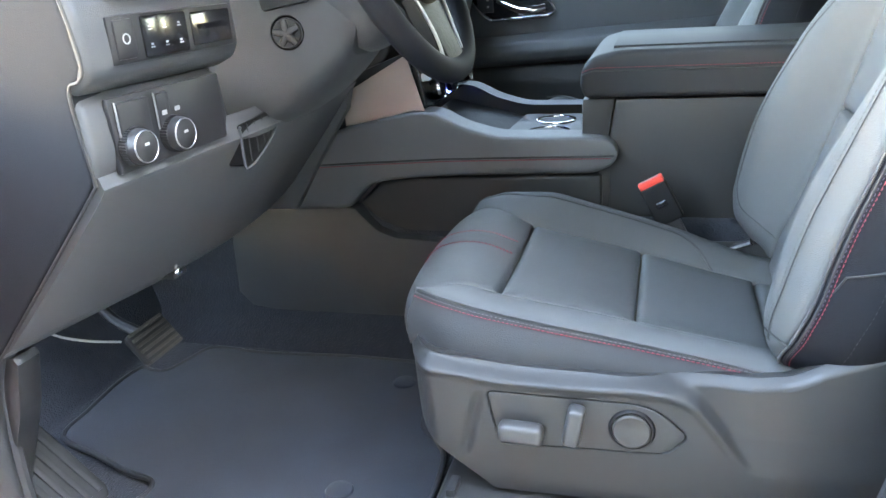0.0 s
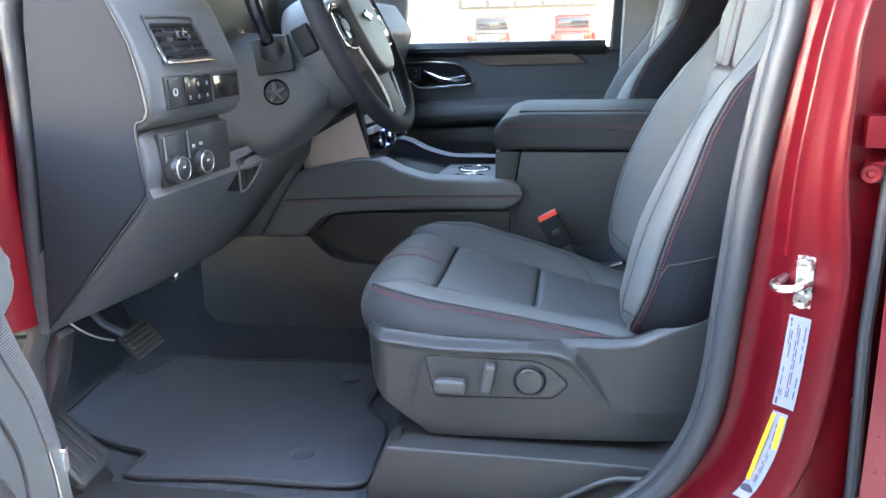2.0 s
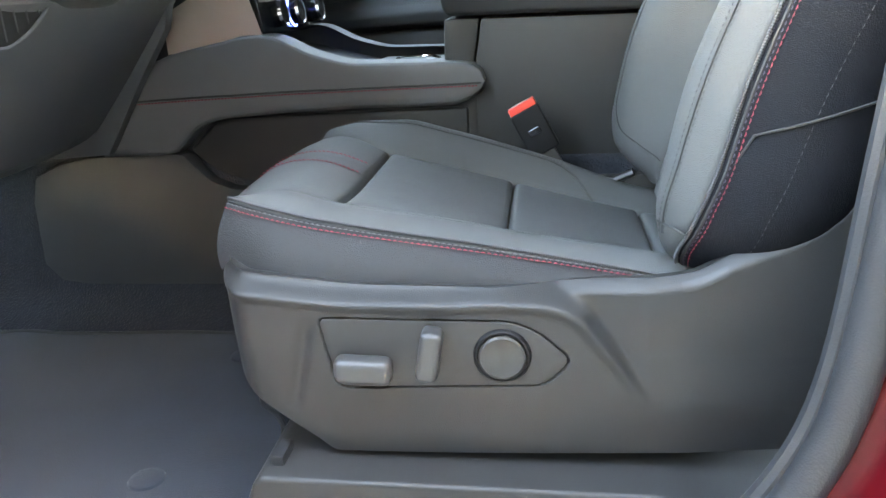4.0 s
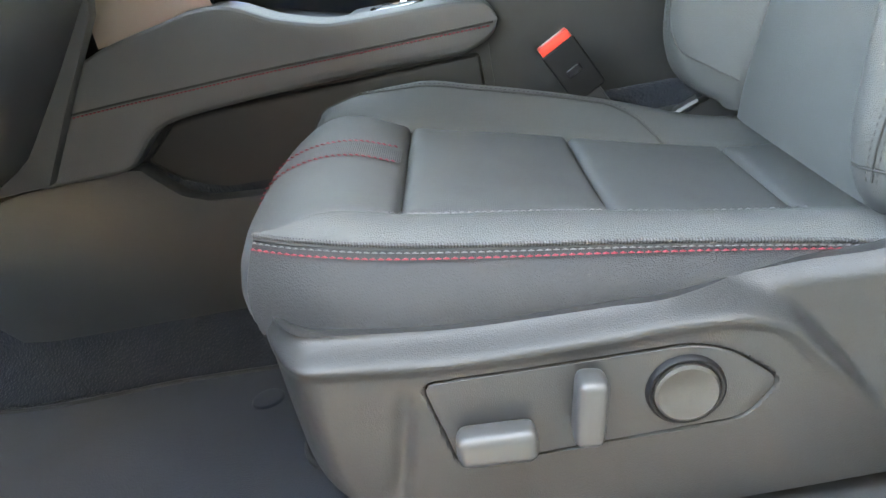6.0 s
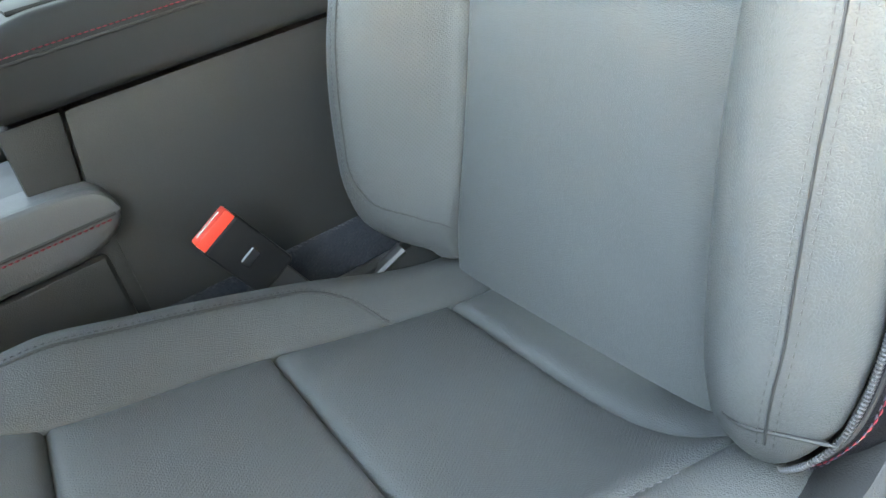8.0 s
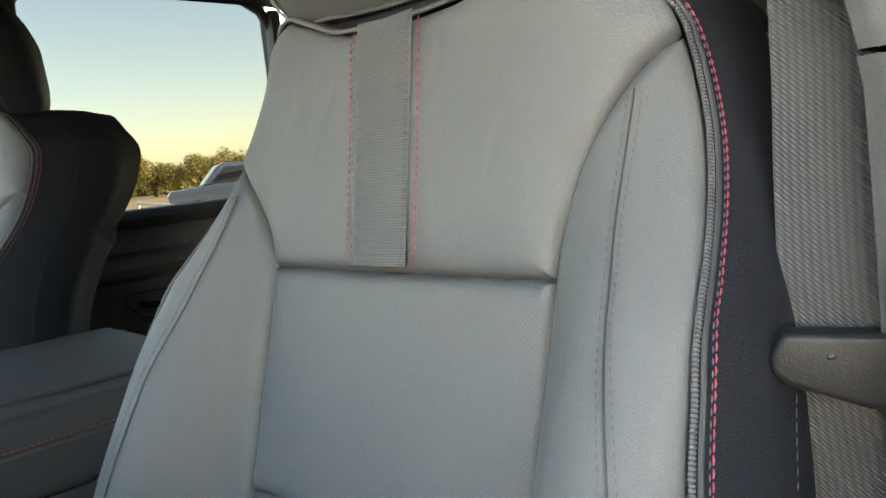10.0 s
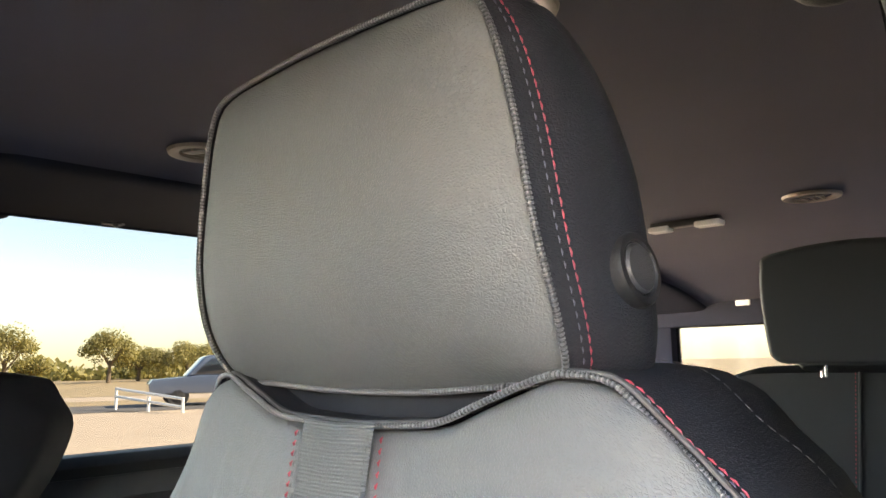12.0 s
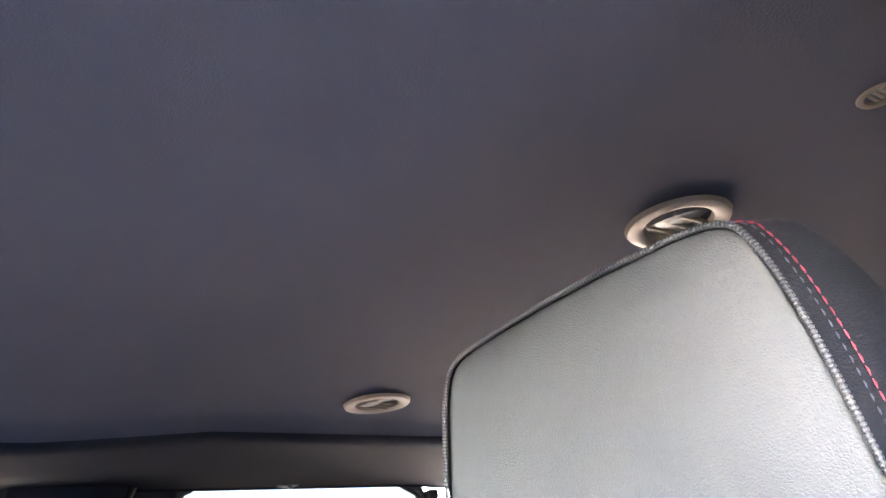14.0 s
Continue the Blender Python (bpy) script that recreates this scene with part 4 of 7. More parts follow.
    for dz in (-.023, .023):
        part("screw", lathe([(0, .003), (.004, .003), (.0045, .005), (.009, .0045), (.011, 0)], c + nrm * .015 + Vector((0, 0, dz)), nrm, 20), steel, st)
    loop = [c + nrm * .010 + lat * .006, c + nrm * .040 + lat * .004, c + nrm * .054 + lat * -.006, c + nrm * .054 + lat * -.016, c + nrm * .040 + lat * -.024, c + nrm * .008 + lat * -.026]
    part("loop", tube(catmull(loop, 6), .0052, 12), steel, st)
    # two labels on the jamb
    def jl(name, z0, z1, t0, t1, mat_, label):
        f = lambda s, t: jamb(((z0 + (z1 - z0) * s) - .52) / 1.32, (t0 + (t1 - t0) * t) / (len(prof) - 1)) + Vector((-.0009, -.0011, 0))
        ob = part(name, grid(f, 16, 8, flip=False), mat_)
        return tagged(ob, label, "label"), f
    lab, f = jl("jamb_label", .892, 1.016, 6.7, 8.35, label_white, "pale blue-white printed information label on the pillar")
    bm = bmesh.new()
    random.seed(4)

    def bars(f, rows, bm):
        for s0, s1, t0, t1 in rows:
            q = [f(s, t) + Vector((-.0005, -.0006, 0)) for s, t in ((s0, t0), (s1, t0), (s1, t1), (s0, t1))]
            bm.faces.new([bm.verts.new(p) for p in q])
    rows = [(.02 + .0, .10, .06, .2), (.93, .97, .08, .2)]
    for k in range(9):
        s = .12
        while s < .9:
            w = random.uniform(.05, .2)
            if random.random() < .8:
                rows.append((s, min(s + w, .92), .14 + k * .09, .17 + k * .09))
            s += w + .03
    bars(f, rows, bm)
    part("print", bm, ink, lab)
    lab2, f2 = jl("jamb_label", .756, .884, 6.8, 8.1, label_white, "white tyre loading label with a yellow heading")
    bm = bmesh.new()
    bars(f2, [(.2, .97, .03, .25), (.60, .96, .58, .92)], bm)
    part("heading", bm, label_yellow, lab2, "yellow heading bands")
    bm = bmesh.new()
    g2 = lambda s, t: f2(s, t) + Vector((-.0005, -.0006, 0))
    rows = [(.26 + .05 * k, .29 + .05 * k, .10, .18) for k in range(13)]
    for k in range(4):
        s = .2
        while s < .9:
            w = random.uniform(.04, .12)
            if not (s > .5 and k > 1):
                rows.append((s, min(s + w, .94), .33 + k * .15, .37 + k * .15))
            s += w + .03
    bars(g2, rows, bm)
    part("print", bm, ink, lab2)
    mark = lathe([(.0, .0012), (.006, .0012), (.008, .0010), (.008, 0)], f2(.10, .45), nrm, 20)
    part("mark", mark, ink, lab2)
    # rear door skin with its window, closed
    rd = thing("rear_left_door", (1.1, -.03, .5), "closed red rear door", "car door")
    skin = grid(lambda s, t: Vector((.582 + 1.15 * s, -.045 - .02 * math.sin(math.pi * t) + .02 * t, .46 + .84 * t)), 20, 16)
    part("skin", skin, paint, rd)
    part("edge", grid(lambda s, t: Vector((.582 + .03 * t, -.045 - .02 * math.sin(math.pi * s) + .02 * s + .07 * t, .46 + .84 * s)), 20, 4, flip=True), paint, rd)
    part("edge_seal", tube([(.592, -.020, .46), (.586, -.021, .8), (.576, -.022, 1.0), (.582, -.018, 1.30)], .008, 10), rubber, rd, "black rubber edge seal")
    part("rubber_stop", lathe([(0, .008), (.006, .008), (.008, .004), (.009, 0)], (.585, -.01, .905), (-1, -.3, 0), 16), rubber, rd)
    part("inner_panel", box(.66, 1.70, .02, .10, .60, 1.29, .02), vinyl, rd)
    fr = [(.64, 1.30), (.66, 1.74), (.76, 1.80), (1.62, 1.80), (1.70, 1.72), (1.72, 1.30)]
    part("window_frame", tube([(x, .02 + .06 * (z - 1.3), z) for x, z in fr], .022, 10, closed=False), plastic, rd)
    gl = part("glass", grid(lambda s, t: Vector((.66 + 1.06 * s, .02 + .03 * t, 1.29 + .52 * t)), 2, 2), privacy, rd, "dark privacy glass")
    gl.visible_shadow = False
    hin = part("hinge", box(.548, .590, -.022, .010, 1.225, 1.262, .004), paint_plain, rd, "red painted hinge")
    part("leaf", box(.556, .590, -.020, .008, 1.185, 1.210, .004), paint_plain, hin)
    part("bolt", lathe([(0, .006), (.004, .006), (.005, .009), (.010, .009), (.012, 0)], (.560, -.020, 1.197), (-.4, -.9, 0), 20), paint_plain, hin)
    # rear quarter, roof, rear wall, front wall
    structure(part("wall_left", box(1.72, 3.05, -.03, .08, .45, 1.30, .02), paint), "red rear quarter panel", "body panel")
    structure(part("wall_left", box(1.74, 1.86, .0, .12, 1.28, 1.84, .02), pillar_mat), "grey rear pillar trim", "pillar")
    structure(part("wall_left", box(2.75, 3.05, .0, .14, 1.28, 1.80, .02), pillar_mat), "grey tail pillar trim", "pillar")
    roof = grid(lambda s, t: Vector((-.35 + 3.45 * s, .06 + 1.75 * t, 1.885 + .045 * math.sin(math.pi * t) - .05 * max(0, s - .8) * 2 - .10 * max(0, .1 - s) * 4)), 30, 20)
    structure(part("roof_panel", roof, paint), "red painted roof", "roof")
    structure(part("roof_rail", tube(catmull([(-.40, .11, 1.80), (0, .10, 1.865), (.9, .09, 1.875), (2.0, .09, 1.865), (3.05, .11, 1.82)], 6), .035, 10), paint_plain), "red roof side rail", "roof rail")
    structure(part("roof_rail", tube(catmull([(-.40, 1.77, 1.80), (0, 1.79, 1.865), (.9, 1.80, 1.875), (2.0, 1.80, 1.865), (3.05, 1.78, 1.82)], 6), .035, 10), paint_plain), "red roof side rail", "roof rail")
    structure(part("wall_front", box(-1.25, -1.12, .0, 1.86, .45, 1.36, .02), plastic), "dark bulkhead ahead of the dashboard", "bulkhead")
    bonnet = grid(lambda s, t: Vector((-2.2 + 1.15 * s, .02 + 1.84 * t, 1.12 + .22 * s ** .7 - .06 * (2 * t - 1) ** 4)), 12, 14)
    structure(part("bonnet", bonnet, paint), "red bonnet", "bonnet")
    rear = prism([(.0, .45), (1.86, .45), (1.86, 1.30), (.0, 1.30)], "x", 3.0, 3.10, .02)
    structure(part("wall_rear", rear, vinyl), "dark tailgate trim", "tailgate")
    for y0, y1 in ((.08, .30), (1.50, 1.78)):
        structure(part("wall_rear", box(2.99, 3.08, y0, y1, 1.28, 1.80, .02), roof_border), "grey tailgate pillar trim", "pillar")
    structure(part("wall_rear", box(2.98, 3.08, .10, 1.76, 1.612, 1.82, .02), roof_border), "dark header over the tailgate window", "header")
    w = structure(part("window_3", box(3.03, 3.036, .28, 1.52, 1.28, 1.62, 0), tail_pane), "dark tailgate window", "window")
    w.visible_shadow = False
    ws = grid(lambda s, t: Vector((-.95 + .78 * s, .10 + 1.66 * t, 1.37 + .46 * s)), 4, 4)
    w = structure(part("windscreen", ws, pane), "clear windscreen", "window")
    w.visible_shadow = False


def door_seal():
    pts = [(-.36, .02, .545), (-.52, .02, .55), (-.60, .022, .60), (-.622, .026, .72), (-.612, .029, .86), (-.582, .030, .945), (-.564, .030, 1.083), (-.550, .030, 1.212), (-.544, .030, 1.332), (-.540, .031, 1.41), (-.50, .05, 1.58), (-.34, .08, 1.74),
           (-.1, .10, 1.815), (.3, .11, 1.825), (.49, .11, 1.79), (.515, .10, 1.62), (.484, .075, 1.374), (.472, .07, 1.31), (.453, .066, 1.174), (.440, .064, 1.024), (.425, .062, .859), (.395, .06, .765), (.340, .06, .69), (.25, .055, .63), (.12, .04, .575), (-.1, .022, .548)]
    line = catmull(pts, 6, closed=True)
    s = structure(part("door_seal", tube(line, .0165, 14, closed=True), rubber), "black rubber door seal round the opening", "seal")
    mid = Vector((0, 0, 1.2))
    inner = []
    for p in line:
        d = Vector((p.x, 0, p.z)) - mid
        d.normalize()
        inner.append(p - d * .014 + Vector((0, .014, 0)))
    structure(part("trim", tube(inner, .010, 10, closed=True), rubber), "black rubber bead beside the door seal", "seal")


body_shell()
door_seal()


def open_door():
    """The driver's door, swung open on its front hinges."""
    h = Vector((-.66, -.03, 0))
    d, n = Vector((math.cos(radians(63)), -math.sin(radians(63)), 0)), Vector((math.sin(radians(63)), math.cos(radians(63)), 0))
    m = Matrix((d, n, Vector((0, 0, 1)))).transposed().to_4x4()
    m.translation = h
    door = thing("driver_door", (-.3, -.6, .5), "open red driver's door with grey padded inner trim", "car door")
    part("shell", turned(box(.03, 1.15, -.03, .045, .46, 1.26, .02, 3), m), paint, door)
    front = [(.417, 1.111), (.383, 1.059), (.340, 1.001), (.311, .944), (.293, .896), (.283, .841), (.282, .786), (.288, .70), (.300, .54)]
    out = front + [(1.10, .54), (1.10, 1.27), (.66, 1.265), (.56, 1.20)]
    trim = part("trim_panel", turned(prism(out, "y", .04, .164, .010, 3), m), door_grey, door, "grey moulded door trim")
    line = catmull([(e, 0, z) for e, z in front], 8)
    wid = spl([(.54, .052), (.80, .054), (.88, .050), (.95, .049), (1.0, .048), (1.12, .055)])

    def strip(s, t):
        p = line[min(round(s * (len(line) - 1)), len(line) - 1)]
        return Vector((p.x + .002 + wid(p.z) * t, .1635 + .006 * math.sin(math.pi * min(1, t * 1.1)) ** .6, p.z))
    part("ribbed_strip", turned(grid(strip, len(line) - 1, 8, flip=True), m), rib_strip, trim, "ribbed silver-grey accent strip")
    part("bright_edge", turned(tube([strip(k / 80, .97) + Vector((0, .001, 0)) for k in range(36, 81)], .0024, 8), m), chrome, trim, "thin bright edge")
    part("strip_gap", turned(tube([strip(k / 80, 1.05) + Vector((0, .0002, 0)) for k in range(0, 81)], .0022, 6), m), cord_dark, trim)
    pad = [(.512, 1.172), (.522, 1.196), (.548, 1.218), (.60, 1.232), (.70, 1.238), (1.08, 1.238), (1.08, 1.150), (.70, 1.150), (.60, 1.148), (.54, 1.150), (.518, 1.158)]
    arm = part("armrest", turned(prism(pad, "y", .13, .205, .026, 5, round_by=3), m), door_grey, door, "padded grey armrest with red stitching")
    part("stitching", turned(stitches([(.535 + .015 * k, .203, 1.204 + .012 * (1 - math.exp(-k / 4))) for k in range(34)], length=.005, r=.0010, up=(0, 1, 0)), m), red_thread, arm, "red thread")
    part("panel_seam", turned(tube(catmull([(.560, .1655, 1.11), (.514, .1655, 1.056), (.468, .1655, .990), (.455, .1655, .947), (.460, .1655, .90), (.475, .1655, .78), (.49, .1655, .56)], 6), .0022, 6), m), cord_dark, trim)
    pocket = [(.532, .95), (.542, .984), (.572, 1.006), (.64, 1.016), (1.0, 1.016), (1.0, .70), (.55, .70), (.535, .80)]
    pk = part("map_pocket", turned(prism(pocket, "y", .15, .1665, .004, 2, round_by=3), m), plastic, trim, "dark map pocket")
    part("pocket_rim", turned(tube(catmull([(x, .168, z) for x, z in pocket], 5, closed=True), .009, 10, closed=True), m), vinyl, pk)
    part("clip", turned(box(.308, .318, .160, .176, .868, .898, .002, 1), m), chrome, trim, "small bright clip")
    return door


door_grey = material("grey_door_trim", (0.062, 0.063, 0.063), rough=0.5, grain=0.35, grain_size=0.0012, blot=0.08, blot_size=0.1)
rib_strip = with_pattern(material("ribbed_silver_strip", (0.15, 0.15, 0.155), rough=0.4, metal=0.4), "Y", 0.0042, depth=0.0008, dark=0.55)
open_door()


# ---- dashboard, steering wheel and pedals ----
def dashboard():
    dash = thing("dashboard", (-.6, .5, .95), "dark dashboard with vent, switches and knee panel", "dashboard")
    piv = Vector((-.315, .03, 1.25))
    rot = Matrix.Translation((-.026, 0, 0)) @ Matrix.Translation(piv) @ Matrix.Rotation(radians(-5), 4, "Z") @ Matrix.Translation(-piv)
    cap = [(-.556, .936), (-.530, 1.17), (-.512, 1.38), (-.495, 1.47), (-.41, 1.47), (-.382, 1.405), (-.362, 1.359), (-.350, 1.307), (-.346, 1.268), (-.353, 1.256), (-.367, 1.248), (-.366, 1.20), (-.362, 1.156), (-.372, 1.140)]
    part("end_cap", prism(cap, "y", .012, .06, .005, 3), cap_shade_mat, dash, "smooth dark dashboard end cap")
    part("cap_gap", tube(catmull([(-.41, .013, 1.47), (-.381, .013, 1.405), (-.361, .013, 1.359), (-.349, .013, 1.307), (-.345, .013, 1.268), (-.353, .013, 1.255), (-.366, .013, 1.247), (-.365, .013, 1.20), (-.361, .013, 1.156), (-.372, .013, 1.138), (-.46, .013, 1.040), (-.558, .013, .932)], 5), .0020, 8), vinyl, dash, "lighter edge line of the end cap")
    pod_o = [(-.345, 1.238), (-.322, 1.248), (-.312, 1.264), (-.314, 1.318), (-.330, 1.36), (-.352, 1.41), (-.385, 1.45), (-.41, 1.46), (-.41, 1.23)]
    pod = part("switch_pod", turned(prism(pod_o, "y", .012, .262, .012, 3), rot), dash_vinyl, dash, "moulded grey-black switch pod")
    # air vent
    V, Nv = Vector((-.031, 0, .0615)).normalized(), Vector((.0615, 0, .031)).normalized()
    vm = Matrix((Vector((0, 1, 0)), V, Nv)).transposed().to_4x4()
    vm.translation = (-.3155, .062, 1.331)
    vm = rot @ vm
    vout = [(.004, -.001), (.114, -.001), (.122, .004), (.118, .060), (.110, .067), (.008, .067), (.001, .060), (0, .004)]
    # Dark panel laid on the pod in place of the shaded recess.
    well = part("vent_well", turned(prism(vout, "z", -.01, .0012, .001, 1), vm), plastic_gloss, pod, "dark vent opening")
    part("vent_bezel", turned(tube(catmull([(x, y, .0015) for x, y in vout], 4, closed=True), .0034, 8, closed=True), vm), vinyl, well)
    for k in range(4):
        z = .010 + .0145 * k
        part("vent_slat", turned(turned(box(.006, .112, -.0045, .0045, -.0008, .0008, .0006, 1), Matrix.Translation((0, z, .003)) @ Matrix.Rotation(radians(60), 4, "X")), vm), vinyl, well)
    for u in (.035, .085):
        part("vent_vane", turned(box(u - .0008, u + .0008, .004, .062, .0005, .0022, .0004, 1), vm), plastic, well)
    part("vent_tab", turned(box(.050, .078, .031, .041, .004, .010, .002), vm), chrome, well, "bright vent tab")
    part("vent_trim", turned(tube(catmull([(-.003, .022, .003), (-.002, .006, .004), (.008, -.004, .0045), (.118, -.004, .0045)], 6), .0010, 8), vm), chrome, well, "thin chrome vent edge")
    # switch strip
    strip = part("switch_strip", turned(box(-.318, -.3105, .048, .250, 1.264, 1.312, .004), rot), plastic, pod)
    part("brake_switch", turned(box(-.316, -.308, .054, .082, 1.269, 1.308, .003), rot), plastic, strip, "parking brake switch")
    part("icon", turned(lathe([(.004, .0), (.004, .0008), (.0055, .0008), (.0055, 0)], (-.3082, .068, 1.289), (1, 0, 0), 16), rot), icon_white, strip)
    part("switch_block", turned(box(-.316, -.308, .093, .164, 1.267, 1.309, .003), rot), plastic_gloss, strip)
    for r in range(2):
        for k in range(3):
            part("icon", turned(join(box(-.3082, -.3077, .101 + .023 * k, .107 + .023 * k, 1.2765 + .018 * r, 1.2776 + .018 * r, 0), box(-.3082, -.3077, .102 + .023 * k, .1055 + .023 * k, 1.2790 + .018 * r, 1.2812 + .018 * r, 0)), rot), icon_white, strip)
    part("card_slot", turned(box(-.316, -.309, .172, .245, 1.270, 1.307, .003), rot), plastic_gloss, strip)
    part("slot_tab", turned(box(-.312, -.3085, .180, .236, 1.286, 1.294, .001, 1), rot), screen_off, strip)
    # light switch panel below
    lower = [(-.350, 1.245), (-.330, 1.225), (-.326, 1.18), (-.334, 1.155), (-.36, 1.138), (-.41, 1.13), (-.41, 1.245)]
    lp = part("lamp_switch_panel", turned(prism(lower, "y", .012, .236, .010, 3), rot), dash_vinyl, dash)
    part("inset", turned(box(-.332, -.3240, .040, .224, 1.155, 1.234, .006), rot), plastic, lp)
    for y, w in ((.048, .046), (.106, .020)):
        part("rocker", turned(box(-.328, -.3195, y, y + w, 1.188, 1.228, .003), rot), plastic, lp)
        part("rocker_edge", turned(tube([(-.3210, y - .002, 1.229), (-.3210, y - .002, 1.190)], .0010, 6), rot), plastic_grey, lp)
    part("icon", turned(box(-.3192, -.3186, .110, .118, 1.204, 1.209, .0004, 1), rot), icon_white, lp)
    part("icon", turned(box(-.3236, -.3230, .136, .145, 1.204, 1.209, .0004, 1), rot), icon_white, lp)
    for y in (.062, .125):
        kn = part("lamp_knob", turned(lathe([(0, .0225), (.0152, .0225), (.0173, .0212), (.0190, .017), (.0198, .004), (.0198, 0)], (-.327, y, 1.181), (1, 0, 0), 40), rot), plastic, lp, "round black knob with a bright rim")
        part("knob_rim", turned(lathe([(.0162, .0226), (.0168, .0231), (.0172, .0226), (.0174, .0215)], (-.327, y, 1.181), (1, 0, 0), 40), rot), satin_edge, kn)
        part("icon", turned(box(-.3044, -.3038, y - .003, y + .004, 1.182, 1.185, .0004, 1), rot), icon_white, kn)
        rib = bmesh.new()
        for k in range(40):
            a = 2 * math.pi * k / 40
            c = Vector((-.318, y + .0198 * math.cos(a), 1.181 + .0198 * math.sin(a)))
            b = box(-.005, .004, -.0009, .0009, -.0009, .0009, 0)
            b.transform(Matrix.Translation(c))
            rib = join(rib, b)
        part("knurl", turned(rib, rot), plastic, kn)
    # knee panel
    knee = catmull([(-.37, 0, 1.175), (-.358, 0, 1.150), (-.366, 0, 1.132), (-.45, 0, 1.040), (-.530, 0, .958), (-.550, 0, .941), (-.585, 0, .925), (-.70, 0, .915), (-.82, 0, .93)], 5)
    yaw = spl([(.018, 0), (.15, .027), (.30, .052), (.45, .060), (.60, .045), (.72, .02)])

    def knee_skin(s, t):
        y = .018 + .70 * t
        p = knee[min(round(s * (len(knee) - 1)), len(knee) - 1)]
        k = max(0.0, min(1.0, (1.14 - p.z) / .19))
        hi = .085 * (min(y, .30) - .018) - .10 * max(0, y - .45)
        return Vector((p.x + hi + (yaw(y) - hi) * k, y, p.z))
    kp = part("knee_panel", grid(knee_skin, len(knee) - 1, 30), knee_mat, dash, "smooth dark knee panel")
    part("knee_edge", grid(lambda s, t: Vector((knee[min(round(s * (len(knee) - 1)), len(knee) - 1)].x - .12 * t * (s < .7), .018 + .001 * t, knee[min(round(s * (len(knee) - 1)), len(knee) - 1)].z)), len(knee) - 1, 2, flip=True), vinyl_soft, kp)
    part("closeout", prism([(-.502, .905), (-.438, 1.005), (-.372, 1.10), (-.345, 1.20), (-.60, 1.22), (-.85, .93), (-.60, .900)], "y", .690, .715, .006, 2), vinyl_soft, kp, "dark panel between the knee panel and the console")
    part("screw", lathe([(0, .006), (.004, .0055), (.0065, .004), (.008, 0)], (-.489, .279, .944), (.80, -.45, -.30), 16), chrome, kp, "bright screw")
    part("screw_tab", box(-.516, -.488, .266, .300, .934, .944, .003), plastic, kp)
    ty = [(.258, 1.160), (.258, 1.110), (.266, 1.104), (.285, 1.106), (.315, 1.117), (.345, 1.134), (.370, 1.156), (.378, 1.170)]
    # Solid black block, coloured for the shade inside an open pocket.
    tr = part("tray", prism(ty, "x", -.42, -.337, .004, 2), latch_black, dash, "small dark tray under the column")
    part("tray_rim", tube(catmull([(-.3365, y, z) for y, z in ty], 6), .0020, 8), dash_vinyl, tr)
    for k in range(4):
        part("tray_rib", box(-.3375, -.3355, .276 + .020 * k, .2775 + .020 * k, 1.110 + .008 * k, 1.160, .0005, 1), plastic, tr)
    # upper dash, cluster hood and passenger side
    body = [(-.50, 1.44), (-.43, 1.46), (-.45, 1.30), (-.45, 1.16), (-.62, .96), (-1.12, .95), (-1.12, 1.38), (-.70, 1.47)]
    part("upper_body", prism(body, "y", .30, .76, .015, 3), plastic, dash)
    hood = [(-.36, 1.49), (-.42, 1.515), (-.62, 1.50), (-.62, 1.47), (-.42, 1.485)]
    part("cluster_hood", prism(hood, "y", .22, .66, .01, 3), vinyl_soft, dash)
    part("cluster_screen", box(-.452, -.445, .30, .60, 1.33, 1.475, .003), screen_off, dash, "dark instrument screen")
    for y in (.345, .55):
        part("dial", lathe([(.036, .001), (.038, .003), (.040, .001)], (-.445, y, 1.405), (1, 0, .1), 36), chrome, dash)
    part("screen_edge", box(-.45, -.43, .285, .292, 1.34, 1.45, .002), chrome, dash)
    right = [(-.36, 1.30), (-.34, 1.36), (-.40, 1.45), (-.70, 1.47), (-1.12, 1.38), (-1.12, .90), (-.55, .90), (-.42, 1.10)]
    part("passenger_side", prism(right, "y", 1.16, 1.77, .015, 3), vinyl_soft, dash)
    part("centre_block", prism([(-.30, 1.21), (-.34, 1.40), (-.42, 1.47), (-.70, 1.47), (-.95, 1.38), (-.95, .95), (-.42, .95)], "y", .77, 1.15, .012, 3), plastic, dash)
    # bronze cheek beside the controls
    ch = grid(lambda s, t: Vector((-.400 + .160 * s - .030 * t * s, .744 + .006 * s, 1.058 + .024 * s + (.060 + .045 * s) * t)), 14, 10)
    part("bronze_cheek", ch, bronze, dash, "brushed bronze trim panel")
    part("cheek_body", prism([(-.40, 1.05), (-.255, 1.075), (-.275, 1.19), (-.42, 1.14)], "y", .758, .80, .004), plastic, dash)
    # climate controls
    face = part("climate_panel", prism([(-.262, 1.075), (-.245, 1.080), (-.262, 1.205), (-.285, 1.21)], "y", .775, 1.12, .004), plastic_gloss, dash, "glossy climate panel with silver keys")
    tilt = Matrix.Rotation(radians(-8), 4, "Y")
    for k in range(9):
        part("key", turned(box(-.010, .012, -.0085, .0085, -.010, .010, .004, 3), Matrix.Translation((-.254, .792 + .026 * k, 1.168)) @ tilt), silver_key, face, "silver toggle")
        part("key", turned(box(-.008, .010, -.0085, .0085, -.007, .007, .003, 3), Matrix.Translation((-.249, .792 + .026 * k, 1.140)) @ tilt), silver_key, face, "silver toggle")
